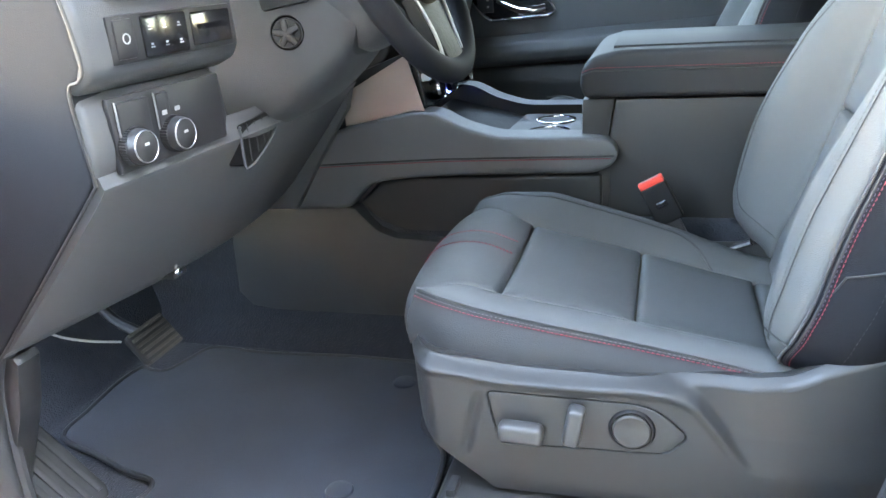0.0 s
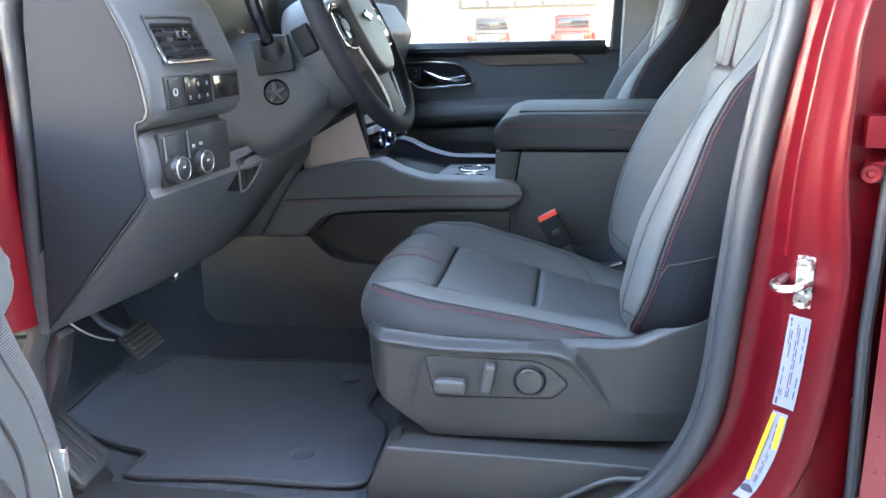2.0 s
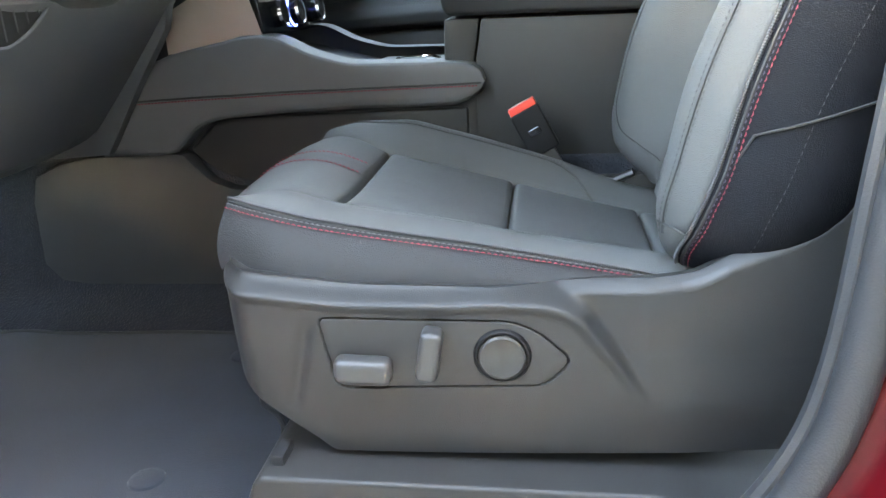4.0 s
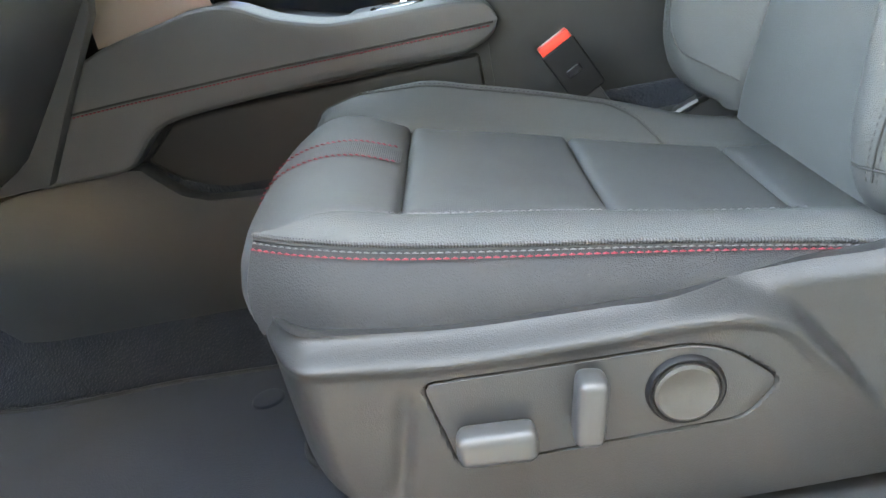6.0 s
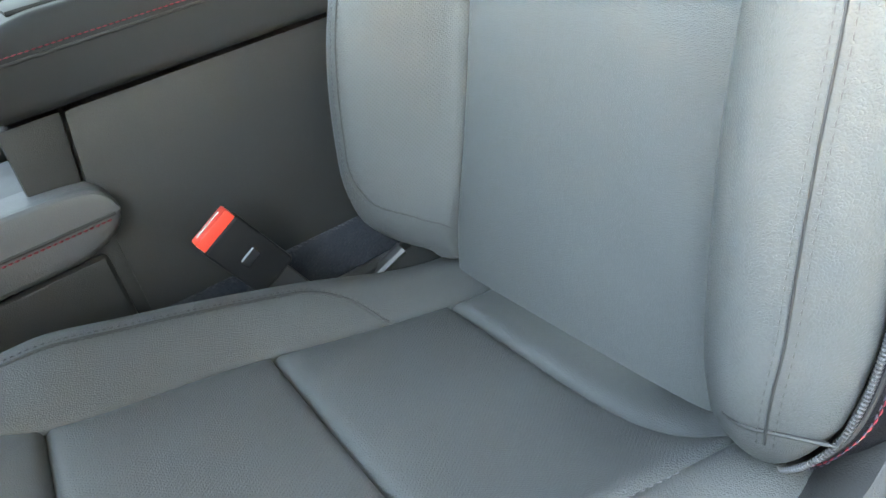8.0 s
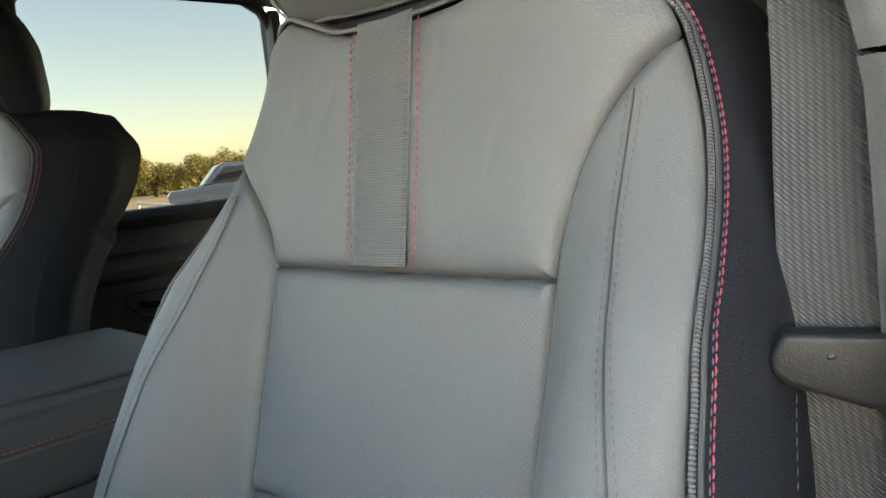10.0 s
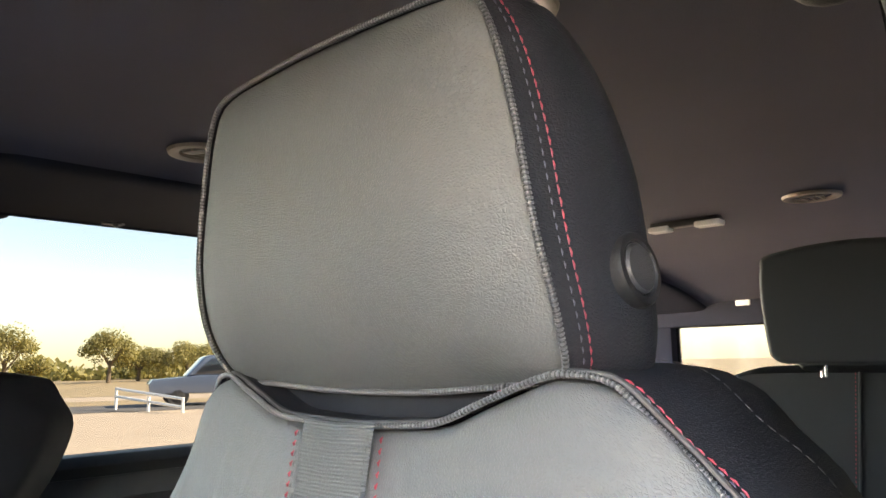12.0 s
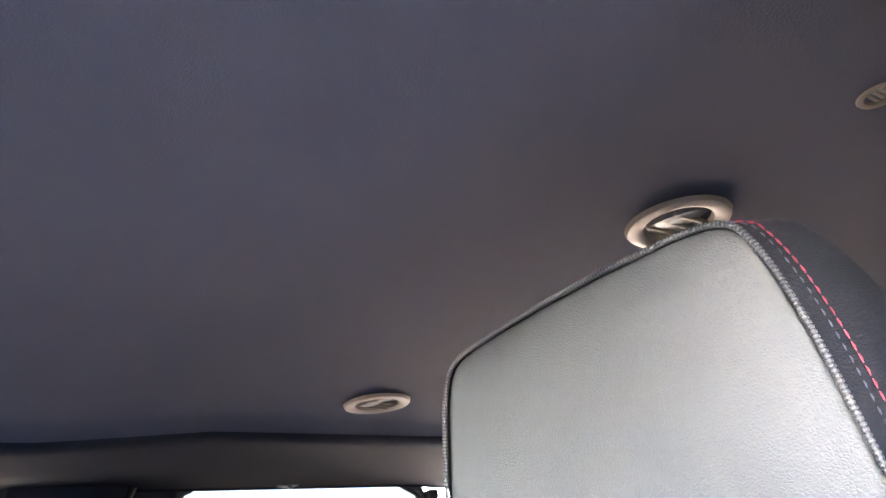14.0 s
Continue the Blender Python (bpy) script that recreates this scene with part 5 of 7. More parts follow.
    for y in (.835, .93, 1.06):
        kn = part("dial", turned(lathe([(0, .022), (.018, .022), (.022, .018), (.023, 0)], (0, 0, 0), (1, 0, 0), 30), Matrix.Translation((-.250, y, 1.112)) @ tilt), plastic_gloss, face)
        part("dial_rim", turned(lathe([(.019, .0225), (.0215, .0235), (.0235, .018)], (0, 0, 0), (1, 0, 0), 30), Matrix.Translation((-.250, y, 1.112)) @ tilt), chrome, kn)
    part("backlight", turned(lathe([(.0245, .004), (.0245, .007), (.026, .005)], (0, 0, 0), (1, 0, 0), 30), Matrix.Translation((-.250, .93, 1.112)) @ tilt), blue_lit, face, "blue lit ring")
    return dash


def steering():
    col = thing("steering_column", (-.42, SEAT_Y, 1.1), "black steering column shroud with a round star knob", "steering column")
    secs = [(-.45, .125, 1.105, 1.37), (-.38, .124, 1.122, 1.368), (-.32, .119, 1.140, 1.362), (-.27, .111, 1.165, 1.352), (-.225, .098, 1.200, 1.340), (-.20, .080, 1.228, 1.325)]
    fw, fl, fh = spl([(s[0], s[1]) for s in secs]), spl([(s[0], s[2]) for s in secs]), spl([(s[0], s[3]) for s in secs])

    def ring(s, t):
        x = -.45 + .25 * s
        a = 2 * math.pi * t
        ca, sa = math.cos(a), math.sin(a)
        e = .62
        y = SEAT_Y + fw(x) * math.copysign(abs(ca) ** e, ca)
        zm, zr = (fl(x) + fh(x)) / 2, (fh(x) - fl(x)) / 2
        return Vector((x + .02 * sa * s, y, zm + zr * math.copysign(abs(sa) ** e, sa)))
    sh = part("shroud", grid(ring, 26, 48), dash_vinyl, col)
    part("shroud_end", grid(lambda s, t: ring(1.0, s).lerp(Vector((-.195, SEAT_Y, 1.277)), t), 48, 4, flip=True), vinyl, sh)
    c, ax = Vector((-.283, .3225, 1.268)), Vector((.25, -1, 0)).normalized()
    kn = part("star_knob", lathe([(0, .006), (.012, .007), (.0175, .0075), (.019, .005), (.019, -.01)], c, ax, 40), vinyl, col, "round knob moulded as a star")
    part("knob_ring", lathe([(.0195, -.01), (.0195, .002), (.0215, .003), (.023, .0), (.024, -.01)], c, ax, 40), plastic_gloss, kn)
    star = bmesh.new()
    s1 = ax.orthogonal().normalized()
    s2 = ax.cross(s1)
    for k in range(5):
        a = 2 * math.pi * k / 5 + .3
        d = s1 * math.cos(a) + s2 * math.sin(a)
        star = join(star, tube([c + ax * .0085, c + ax * .0095 + d * .008, c + ax * .008 + d * .0165], [.0055, .0055, .0040], 10))
    part("star_ridges", star, vinyl, kn)
    stalk = thing("column_stalk", (-.29, .32, 1.3), "black indicator stalk on the column", "stalk")
    part("plate", turned(box(-.034, .034, -.005, .010, -.030, .030, .006, 2), Matrix.Translation((-.283, .318, 1.330)) @ Matrix.Rotation(radians(-8), 4, "Y")), vinyl, stalk)
    part("boot", lathe([(.020, 0), (.016, .02), (.012, .03)], (-.280, .312, 1.336), (.02, -.6, .5), 20), plastic, stalk)
    part("lever", tube(catmull([(-.280, .30, 1.346), (-.281, .270, 1.385), (-.283, .235, 1.44), (-.285, .205, 1.50)], 6), [.010] * 7 + [.012] * 6 + [.013] * 6, 14), plastic_gloss, stalk)
    part("lever_print", lathe([(.0125, .0), (.0132, .001), (.0132, .006), (.0125, .007)], (-.2825, .243, 1.428), (-.03, -.5, .85), 20), icon_white, stalk)

    wheel = thing("steering_wheel", (-.165, SEAT_Y, 1.36), "leather steering wheel with chrome-edged spokes and red stitching", "steering wheel")
    a = radians(25)
    N, UP, R = Vector((math.cos(a), 0, math.sin(a))), Vector((-math.sin(a), 0, math.cos(a))), Vector((0, 1, 0))
    C = Vector((-.166, SEAT_Y, 1.362))
    P = lambda r, u, n=0: C + R * r + UP * u + N * n
    circ = [P(.178 * math.cos(t), .178 * math.sin(t), 0) for t in [2 * math.pi * k / 96 for k in range(96)]]
    part("rim", tube(circ, .0172, 18, closed=True), leather_side, wheel, "black leather rim")
    for lo, hi in ((-.45, .55), (math.pi - .55, math.pi + .45)):
        arc = [lo + (hi - lo) * k / 40 for k in range(41)]
        for dr in (-.0085, -.0145):
            part("stitching", stitches([P((.178 + dr) * math.cos(t), (.178 + dr) * math.sin(t), .0145 if dr > -.01 else .0095) for t in arc], length=.004, r=.0007, slant=.0012, up=tuple(N)), red_thread, wheel)
    hub = prism([(-.085, .045), (-.07, .065), (0, .072), (.07, .065), (.085, .045), (.075, -.03), (.045, -.075), (0, -.085), (-.045, -.075), (-.075, -.03)], "z", -.02, .030, .016, 4, round_by=4)
    basis = Matrix((R, UP, N)).transposed().to_4x4()
    basis.translation = C
    part("airbag_cover", turned(hub, basis), vinyl, wheel, "smooth airbag cover")
    emb = prism([(-.028, .004), (-.008, .004), (-.006, .010), (.008, .010), (.010, .004), (.030, .004), (.026, -.006), (.008, -.006), (.006, -.012), (-.008, -.012), (-.010, -.006), (-.030, -.006)], "z", .0295, .0325, .001, 1)
    part("emblem", turned(emb, basis @ Matrix.Translation((0, .02, .002))), plastic_gloss, wheel, "plain dark emblem shape")
    for s in (-1, 1):
        sp = prism([(s * .07, .045), (s * .12, .040), (s * .172, .028), (s * .172, -.028), (s * .12, -.03), (s * .07, -.01)], "z", -.012, .014, .008, 3)
        spoke = part("spoke", turned(sp, basis), latch_black, wheel)
        part("key_pad", turned(box(s * .12 - .028, s * .12 + .028, -.016, .028, .012, .019, .004), basis), plastic_gloss, spoke)
        part("key", turned(lathe([(0, .005), (.009, .005), (.012, .002), (.0125, 0)], (s * .122, .006, .018), (0, 0, 1), 24), basis), plastic_grey, spoke)
        part("key_edge", turned(tube(catmull([(s * .088, .045, .0165), (s * .15, .037, .0165), (s * .155, -.024, .0165), (s * .10, -.034, .0165)], 6), .0018, 8), basis), chrome, spoke)
    low = prism([(-.052, -.06), (.052, -.06), (.046, -.12), (.040, -.170), (-.040, -.170), (-.046, -.12)], "z", -.014, .010, .008, 3)
    spoke = part("lower_spoke", turned(low, basis), latch_black, wheel)
    for s in (-1, 1):
        part("spoke_edge", turned(tube(catmull([(s * .082, -.03, .012), (s * .058, -.085, .012), (s * .048, -.13, .010), (s * .050, -.162, .006)], 6), .0022, 10), basis), satin_edge, spoke, "bright spoke edging")
    part("back_cover", turned(lathe([(.0, -.110), (.070, -.108), (.090, -.103), (.099, -.094), (.102, -.080), (.101, -.030), (.090, -.012)], (0, -.004, 0), (0, 0, 1), 48), basis), dash_vinyl, wheel, "moulded rear cover of the wheel hub")
    part("paddle", turned(box(-.108, -.096, -.006, .044, -.078, -.044, .005, 3), basis), latch_black, wheel, "dark shift paddle")


def pedals():
    ped = thing("brake_pedal", (-.66, .44, .70), "ribbed black brake pedal on a steel arm", "pedal")
    m = Matrix.Translation((-.656, .395, .760)) @ Matrix.Rotation(radians(53), 4, "Y")
    pad = part("pad", turned(prism([(-.030, -.044), (-.024, -.050), (.026, -.050), (.032, -.044), (.032, .044), (.026, .050), (-.024, .050), (-.030, .044)], "z", -.006, .004, .003, 2), m), rubber, ped, "worn rubber pad")
    for k in range(6):
        part("rib", turned(box(-.0275 + .0115 * k - .003, -.0275 + .0115 * k + .003, -.045, .045, .003, .0085, .0014, 1), m), pedal_rib, pad)
    part("arm", tube(catmull([(-.665, .405, .755), (-.76, .41, .80), (-.80, .40, .95)], 6), .010, 10), plastic, ped)
    cab = tagged(part("trim_cable", tube(catmull([(-.640, .17, .886), (-.652, .205, .860), (-.671, .26, .825), (-.686, .31, .796), (-.690, .355, .772)], 8), .0020, 8), cable_mat), "thin pale cable hanging under the knee panel", "cable")
    rest = thing("foot_rest", (-.64, .105, .6), "black ribbed dead pedal foot rest", "foot rest")
    m = Matrix.Translation((-.642, .108, .690)) @ Matrix.Rotation(radians(44), 4, "Y")
    plate = part("plate", turned(prism([(-.085, -.045), (.075, -.050), (.085, -.042), (.080, .035), (.066, .044), (-.075, .046), (-.088, .038)], "z", -.012, .006, .005, 3), m), rest_mat, rest)
    for k in range(4):
        part("rib", turned(box(-.072, .066, -.040 + k * .021, -.029 + k * .021, .004, .0105, .003, 2), m), rest_mat, plate)
    part("base", prism([(-.74, .60), (-.58, .60), (-.590, .615), (-.69, .715), (-.74, .74)], "y", .070, .148, .008), plastic, rest)


rest_mat = material("foot_rest_plastic", (0.022, 0.023, 0.024), rough=0.6, grain=0.3, blot=0.25, blot_size=0.02)
cable_mat = material("pale_cable", (0.55, 0.54, 0.5), rough=0.5)
pedal_rib = material("worn_pedal_rib", (0.065, 0.065, 0.058), rough=0.7, blot=0.3, blot_size=0.01)
dash_vinyl = material("moulded_dash_vinyl", (0.053, 0.055, 0.059), rough=0.5, spec=0.35, grain=0.45, grain_size=0.0011, blot=0.1, blot_size=0.06)
knee_mat = material("knee_panel_vinyl", (0.064, 0.066, 0.071), rough=0.55, spec=0.3, grain=0.4, grain_size=0.0013, blot=0.1, blot_size=0.08)
# Base darkened so the end cap reads as deep in shade.
cap_shade_mat = material("dark_end_cap", (0.018, 0.019, 0.022), rough=0.75, spec=0.12, grain=0.4, grain_size=0.0014, blot=0.1, blot_size=0.08)
silver_key = material("silver_key", (0.5, 0.5, 0.51), rough=0.35, metal=0.4)
dashboard()
steering()
pedals()


def floor_mat():
    pts = [(-.80, .29), (-.815, .37), (-.825, .47), (-.815, .53), (-.785, .525), (-.755, .53), (-.735, .58), (-.72, .625), (-.68, .635), (-.60, .628), (-.50, .632), (-.38, .640), (-.20, .628),
           (-.175, .58), (-.19, .50), (-.185, .43), (-.145, .385), (-.125, .34), (-.118, .22), (-.128, .165), (-.20, .152), (-.35, .150), (-.47, .140), (-.545, .135), (-.56, .155), (-.553, .19), (-.57, .215), (-.62, .225), (-.70, .255)]
    line = catmull([(x, y, 0) for x, y in pts], 5, closed=True)
    mat = thing("floor_mat", (-.45, .39, .603), "charcoal pile floor mat with a bound edge", "floor mat")
    part("pad", prism([(p.x, p.y) for p in line], "z", .603, .612, .002, 1), mat_pile, mat)
    part("binding", tube([(p.x, p.y, .611) for p in line], .0048, 8, closed=True), rubber, mat, "bound black edge")
    for x, y in ((-.26, .245), (-.26, .56)):
        part("anchor", lathe([(0, .004), (.014, .005), (.020, .003), (.022, 0)], (x, y, .612), (0, 0, 1), 24), mat_pile, mat)


floor_mat()


# ---- centre console and buckle ----
def console():
    con = thing("centre_console", (0, .92, .62), "dark centre console with padded armrest and cup holders", "console")
    top = spl([(-.525, 1.015), (-.44, 1.040), (-.385, 1.060), (-.30, 1.077), (-.262, 1.084), (-.235, 1.083), (-.16, 1.052), (-.09, 1.036), (.05, 1.034), (.092, 1.030), (.107, 1.020), (.113, 1.004)])
    bot = spl([(-.545, .897), (-.425, .896), (-.402, .900), (-.375, .928), (-.345, .947), (-.31, .953), (-.10, .963), (.06, .966), (.088, .974), (.107, .987), (.113, 1.002)])

    def side_y(x):
        return .737 - .03 * max(0, min(1, (-.20 - x) / .33)) ** 1.3

    def rail(mirror):
        # a rounded bar: round the top edge, down the outer face, round the bottom edge
        sec = [(.066, 0, 1), (.03, 0, 1), (.010, 0, 1), (.004, -.001, 1), (.001, -.004, 1), (0, -.009, 1), (0, 0, .5), (0, .014, 0), (.002, .006, 0), (.007, .001, 0), (.016, 0, 0), (.066, 0, 0)]

        def f(s, t):
            x = -.525 + .638 * (1 - (1 - s) ** 1.5)
            hi, lo = top(x), bot(x)
            k = t * (len(sec) - 1)
            i = min(int(k), len(sec) - 2)
            a, b, q = sec[i], sec[i + 1], k - i
            squash = min(1.0, (hi - lo) / .032)
            z = [lo + (hi - lo) * c[2] + c[1] * squash for c in (a, b)]
            y = side_y(x) + a[0] + (b[0] - a[0]) * q
            return Vector((x, y if not mirror else 1.862 - y, z[0] + (z[1] - z[0]) * q))
        return f
    rl = part("side_rail", grid(rail(False), 60, 44), console_vinyl, con, "padded console rail with a red stitched seam")
    ln = catmull([(x, side_y(x) - .0008, z) for x, z in [(-.468, .987), (-.38, .990), (-.30, .992), (-.20, .995), (-.10, .997), (.0, .999), (.107, 1.001)]], 10)
    part("seam", tube(ln, .0016, 6), cord_dark, rl)
    part("stitching", stitches([p + Vector((0, -.0008, -.004)) for p in ln], length=.0046, gap=.0012, r=.0012, up=(0, -1, 0)), red_thread, rl, "red thread")
    part("side_rail", grid(rail(True), 60, 44, flip=True), console_vinyl, con)
    # body with the storage recess
    body = [(-.52, .62), (-.52, .90), (-.44, .94), (.10, .98), (.10, .62)]
    part("body", prism(body, "y", .765, 1.10, .01), vinyl, con)
    rec = [(-.395, .900), (-.345, .945), (-.31, .952), (-.05, .958), (.085, .962), (.085, .80), (-.20, .82), (-.30, .838), (-.355, .862)]
    part("side_recess", prism(rec, "y", .757, .775, .010, 3), vinyl, con, "recessed side panel")
    # cup holder tray
    tray = part("tray", prism([(-.27, 1.055), (-.10, 1.012), (.06, 1.012), (.06, .97), (-.27, .97)], "y", .785, 1.06, .006), latch_black, con)
    part("cup_trim", prism([(-.115, .800), (-.085, .795), (.040, .795), (.062, .80), (.062, 1.04), (-.10, 1.04)], "z", 1.012, 1.020, .004, 2), switch_mat, tray, "satin grey cup holder surround")
    part("cup_edge", tube(catmull([(-.115, .800, 1.021), (-.085, .794, 1.021), (.040, .794, 1.021), (.062, .800, 1.021)], 6), .0028, 8), chrome, tray, "bright edge of the cup holder")
    for y in (.855, .965):
        cup = part("cup_holder", lathe([(.034, -.03), (.036, .0), (.038, .0035), (.041, .003), (.042, 0)], (-.025, y, 1.020), (0, 0, 1), 40), chrome, tray, "chrome cup holder ring")
        # Flat disc, dark to stand for the shade down in the cup.
        part("well", lathe([(0, .0006), (.034, .0006)], (-.025, y, 1.0205), (0, 0, 1), 40), cord_dark, cup)
    # armrest box
    part("box_front", prism([(.046, .99), (.048, 1.096), (.105, 1.096), (.088, .985), (.07, .96)], "y", .772, 1.10, .006), vinyl, con)
    part("box", prism([(.106, 1.096), (.52, 1.096), (.50, .62), (.09, .62), (.072, .965), (.09, .985)], "y", .768, 1.105, .008), vinyl, con, "dark console box")
    lid_o = [(.052, 1.100), (.045, 1.125), (.048, 1.152), (.068, 1.172), (.11, 1.181), (.30, 1.181), (.52, 1.178), (.54, 1.16), (.54, 1.10)]
    lid = part("armrest", prism(lid_o, "y", .752, 1.118, .016, 4), arm_leather, con, "padded leather armrest lid")
    sl = catmull([(.049, .7515, 1.140), (.07, .7505, 1.1465), (.12, .750, 1.1475), (.52, .750, 1.1475)], 20)
    part("seam", tube(sl, .0014, 6), cord_dark, lid)
    part("stitching", stitches([p + Vector((0, -.0006, .0055)) for p in sl], length=.004, gap=.0015, r=.0007, up=(0, -1, 0)), red_thread, lid, "dark red thread")
    part("top_inlay", box(.10, .52, .80, 1.07, 1.179, 1.1845, .003, 2), arm_leather, lid)
    return con


def buckle():
    b = thing("belt_buckle", (.22, .70, .86), "black seat belt buckle with a red press button", "buckle")
    ax = Vector((.40, -.03, -.74)).normalized()
    right = Vector((.87, .0, .47)).normalized()
    right = (right - ax * right.dot(ax)).normalized()
    nn = ax.cross(right)
    m = Matrix((right, nn, ax)).transposed().to_4x4()
    m.translation = (.172, .672, .972)
    part("housing", turned(box(-.023, .023, -.012, .012, .004, .075, .005, 3), m), latch_black, b)
    part("press_button", turned(box(-.021, .021, -.010, .010, -.006, .008, .0025, 2), m), red_button, b, "red press button")
    part("slot", turned(box(-.015, .015, -.0035, .0005, -.0068, -.004, .0005, 1), m), icon_white, b)
    part("moulded_mark", turned(box(-.010, .010, -.0135, .0135, .034, .046, .002, 1), m), plastic_gloss, b)
    part("stalk", turned(box(-.014, .014, -.006, .006, .07, .16, .004, 2), m), plastic, b)
    part("anchor", tube(catmull([(.245, .676, .845), (.29, .668, .855), (.335, .66, .875)], 6), .010, 10, flat=.6), plastic, b)


console()
buckle()


# ---- passenger doors and right-hand wall ----
def right_side():
    Y = 1.80
    d = thing("passenger_door", (-.2, Y, .62), "dark padded passenger door with a bronze strip and chrome handle", "car door")
    part("panel", prism([(-.95, .62), (.42, .62), (.40, 1.27), (.365, 1.298), (-.95, 1.31)], "y", Y, Y + .08, .01, 2), vinyl_soft, d)
    belt = prism([(Y - .022, 1.285), (Y - .026, 1.300), (Y - .01, 1.318), (Y + .06, 1.322), (Y + .08, 1.30), (Y + .08, 1.27), (Y, 1.27)], "x", -.95, .325, .005)
    part("belt_cap", belt, vinyl, d, "padded belt line cap")
    part("belt_groove", tube([(-.9, Y - .026, 1.290), (.32, Y - .026, 1.290)], .0018, 6), cord_dark, d)
    arm = prism([(Y - .055, 1.06), (Y - .062, 1.085), (Y - .05, 1.112), (Y, 1.135), (Y + .02, 1.135), (Y + .02, 1.04), (Y - .03, 1.045)], "x", -.52, .40, .008, 3)
    for v in arm.verts:
        v.co.z += .045 * max(0, min(1, (v.co.x + .45) / .5)) - .028
    part("armrest", arm, vinyl_soft, d, "padded door armrest")
    low = prism([(Y - .035, .66), (Y - .045, .98), (Y - .03, 1.03), (Y + .02, 1.04), (Y + .02, .64)], "x", -.60, .38, .012, 3)
    part("lower_panel", low, vinyl, d)
    bez = [(-.405, 1.238), (-.395, 1.250), (-.30, 1.254), (-.205, 1.248), (-.165, 1.226), (-.138, 1.196), (-.140, 1.180), (-.165, 1.172), (-.31, 1.164), (-.345, 1.172), (-.38, 1.205)]
    line = catmull([(x, Y - .004, z) for x, z in bez], 6, closed=True)
    part("handle_well", prism([(p.x, p.z) for p in line], "y", Y - .003, Y + .01, .002, 1), plastic_gloss, d)
    part("handle_bezel", tube(line, .0050, 10, closed=True), chrome, d, "chrome handle surround")
    part("handle", tube(catmull([(-.312, Y - .008, 1.222), (-.28, Y - .018, 1.208), (-.235, Y - .026, 1.192), (-.195, Y - .026, 1.190), (-.165, Y - .014, 1.196)], 6), [.005 + .004 * min(1, k / 14) for k in range(25)], 12, flat=1.3), chrome, d, "chrome pull handle")
    part("lock_switch", box(-.375, -.325, Y - .008, Y + .004, 1.188, 1.238, .003), plastic, d)
    for z in (1.203, 1.223):
        part("icon", box(-.345, -.338, Y - .0088, Y - .0078, z, z + .005, .0005, 1), icon_white, d)
    ch = catmull([(-.185, Y - .006, 1.282), (-.10, Y - .008, 1.286), (.10, Y - .008, 1.284), (.20, Y - .008, 1.278), (.24, Y - .008, 1.262), (.262, Y - .006, 1.242)], 8)
    part("chrome_strip", tube(ch, .0032, 8), chrome, d, "thin chrome accent")
    br = [(-.175, 1.280), (-.05, 1.283), (.10, 1.282), (.20, 1.275), (.238, 1.260), (.255, 1.243), (.10, 1.240), (-.04, 1.238), (-.09, 1.240), (-.13, 1.256)]
    part("bronze_strip", prism(br, "y", Y - .005, Y + .005, .002, 1), bronze_dark, d, "dark bronze strip")
    g = part("glass", grid(lambda s, t: Vector((-.80 + 1.13 * s, Y + .03 - .03 * t, 1.31 + .49 * t)), 2, 2), side_pane, d)
    g.visible_shadow = False
    part("front_corner", prism([(-.95, 1.30), (-.62, 1.31), (-.40, 1.80), (-.52, 1.84), (-.95, 1.42)], "y", Y - .02, Y + .05, .012), plastic, d)
    # middle pillar, dark trim with a light cover
    structure(part("wall_right", prism([(.335, 1.28), (.352, 1.82), (.62, 1.82), (.50, 1.55), (.475, 1.28)], "y", Y - .05, Y + .05, .015, 3), plastic), "black centre pillar on the far side", "pillar")
    structure(part("wall_right", prism([(.352, .62), (.380, 1.72), (.578, 1.72), (.52, .62)], "y", Y - .075, Y - .045, .012, 3), pillar_light), "light grey centre pillar cover", "pillar")
    structure(part("wall_right", prism([(.378, 1.715), (.385, 1.84), (.60, 1.84), (.580, 1.715)], "y", Y - .072, Y - .042, .010, 3), roof_border), "dark cloth head of the far centre pillar", "pillar")
    # rear door on that side
    r = thing("rear_right_door", (1.0, Y, .62), "dark padded rear door", "car door")
    part("panel", prism([(.50, .62), (1.80, .62), (1.80, 1.30), (.50, 1.30)], "y", Y + .02, Y + .09, .01, 2), vinyl_soft, r)
    part("belt_cap", prism([(Y - .01, 1.268), (Y - .014, 1.292), (Y + .01, 1.312), (Y + .06, 1.314), (Y + .08, 1.27)], "x", .50, 1.80, .005), vinyl, r)
    part("ledge", prism([(Y - .02, 1.16), (Y - .03, 1.18), (Y - .01, 1.205), (Y + .03, 1.22), (Y + .03, 1.14)], "x", .60, 1.75, .006), vinyl_soft, r)
    part("armrest", prism([(Y - .06, .98), (Y - .06, 1.01), (Y - .04, 1.03), (Y + .03, 1.04), (Y + .03, .96)], "x", .70, 1.70, .01), vinyl_soft, r)
    part("handle", tube(catmull([(.86, Y - .03, 1.095), (.92, Y - .045, 1.085), (.98, Y - .045, 1.075), (1.03, Y - .03, 1.07)], 6), .008, 12), plastic_gloss, r, "black pull handle")
    part("handle_ring", tube(catmull([(.84, Y - .005, 1.11), (.95, Y - .008, 1.115), (1.06, Y - .005, 1.09), (1.04, Y - .008, 1.05), (.90, Y - .005, 1.05)], 5, closed=True), .004, 8, closed=True), plastic, r)
    win = [(.715, 1.30), (.700, 1.72), (.708, 1.795), (.735, 1.820), (.80, 1.826), (1.32, 1.800), (1.345, 1.30)]
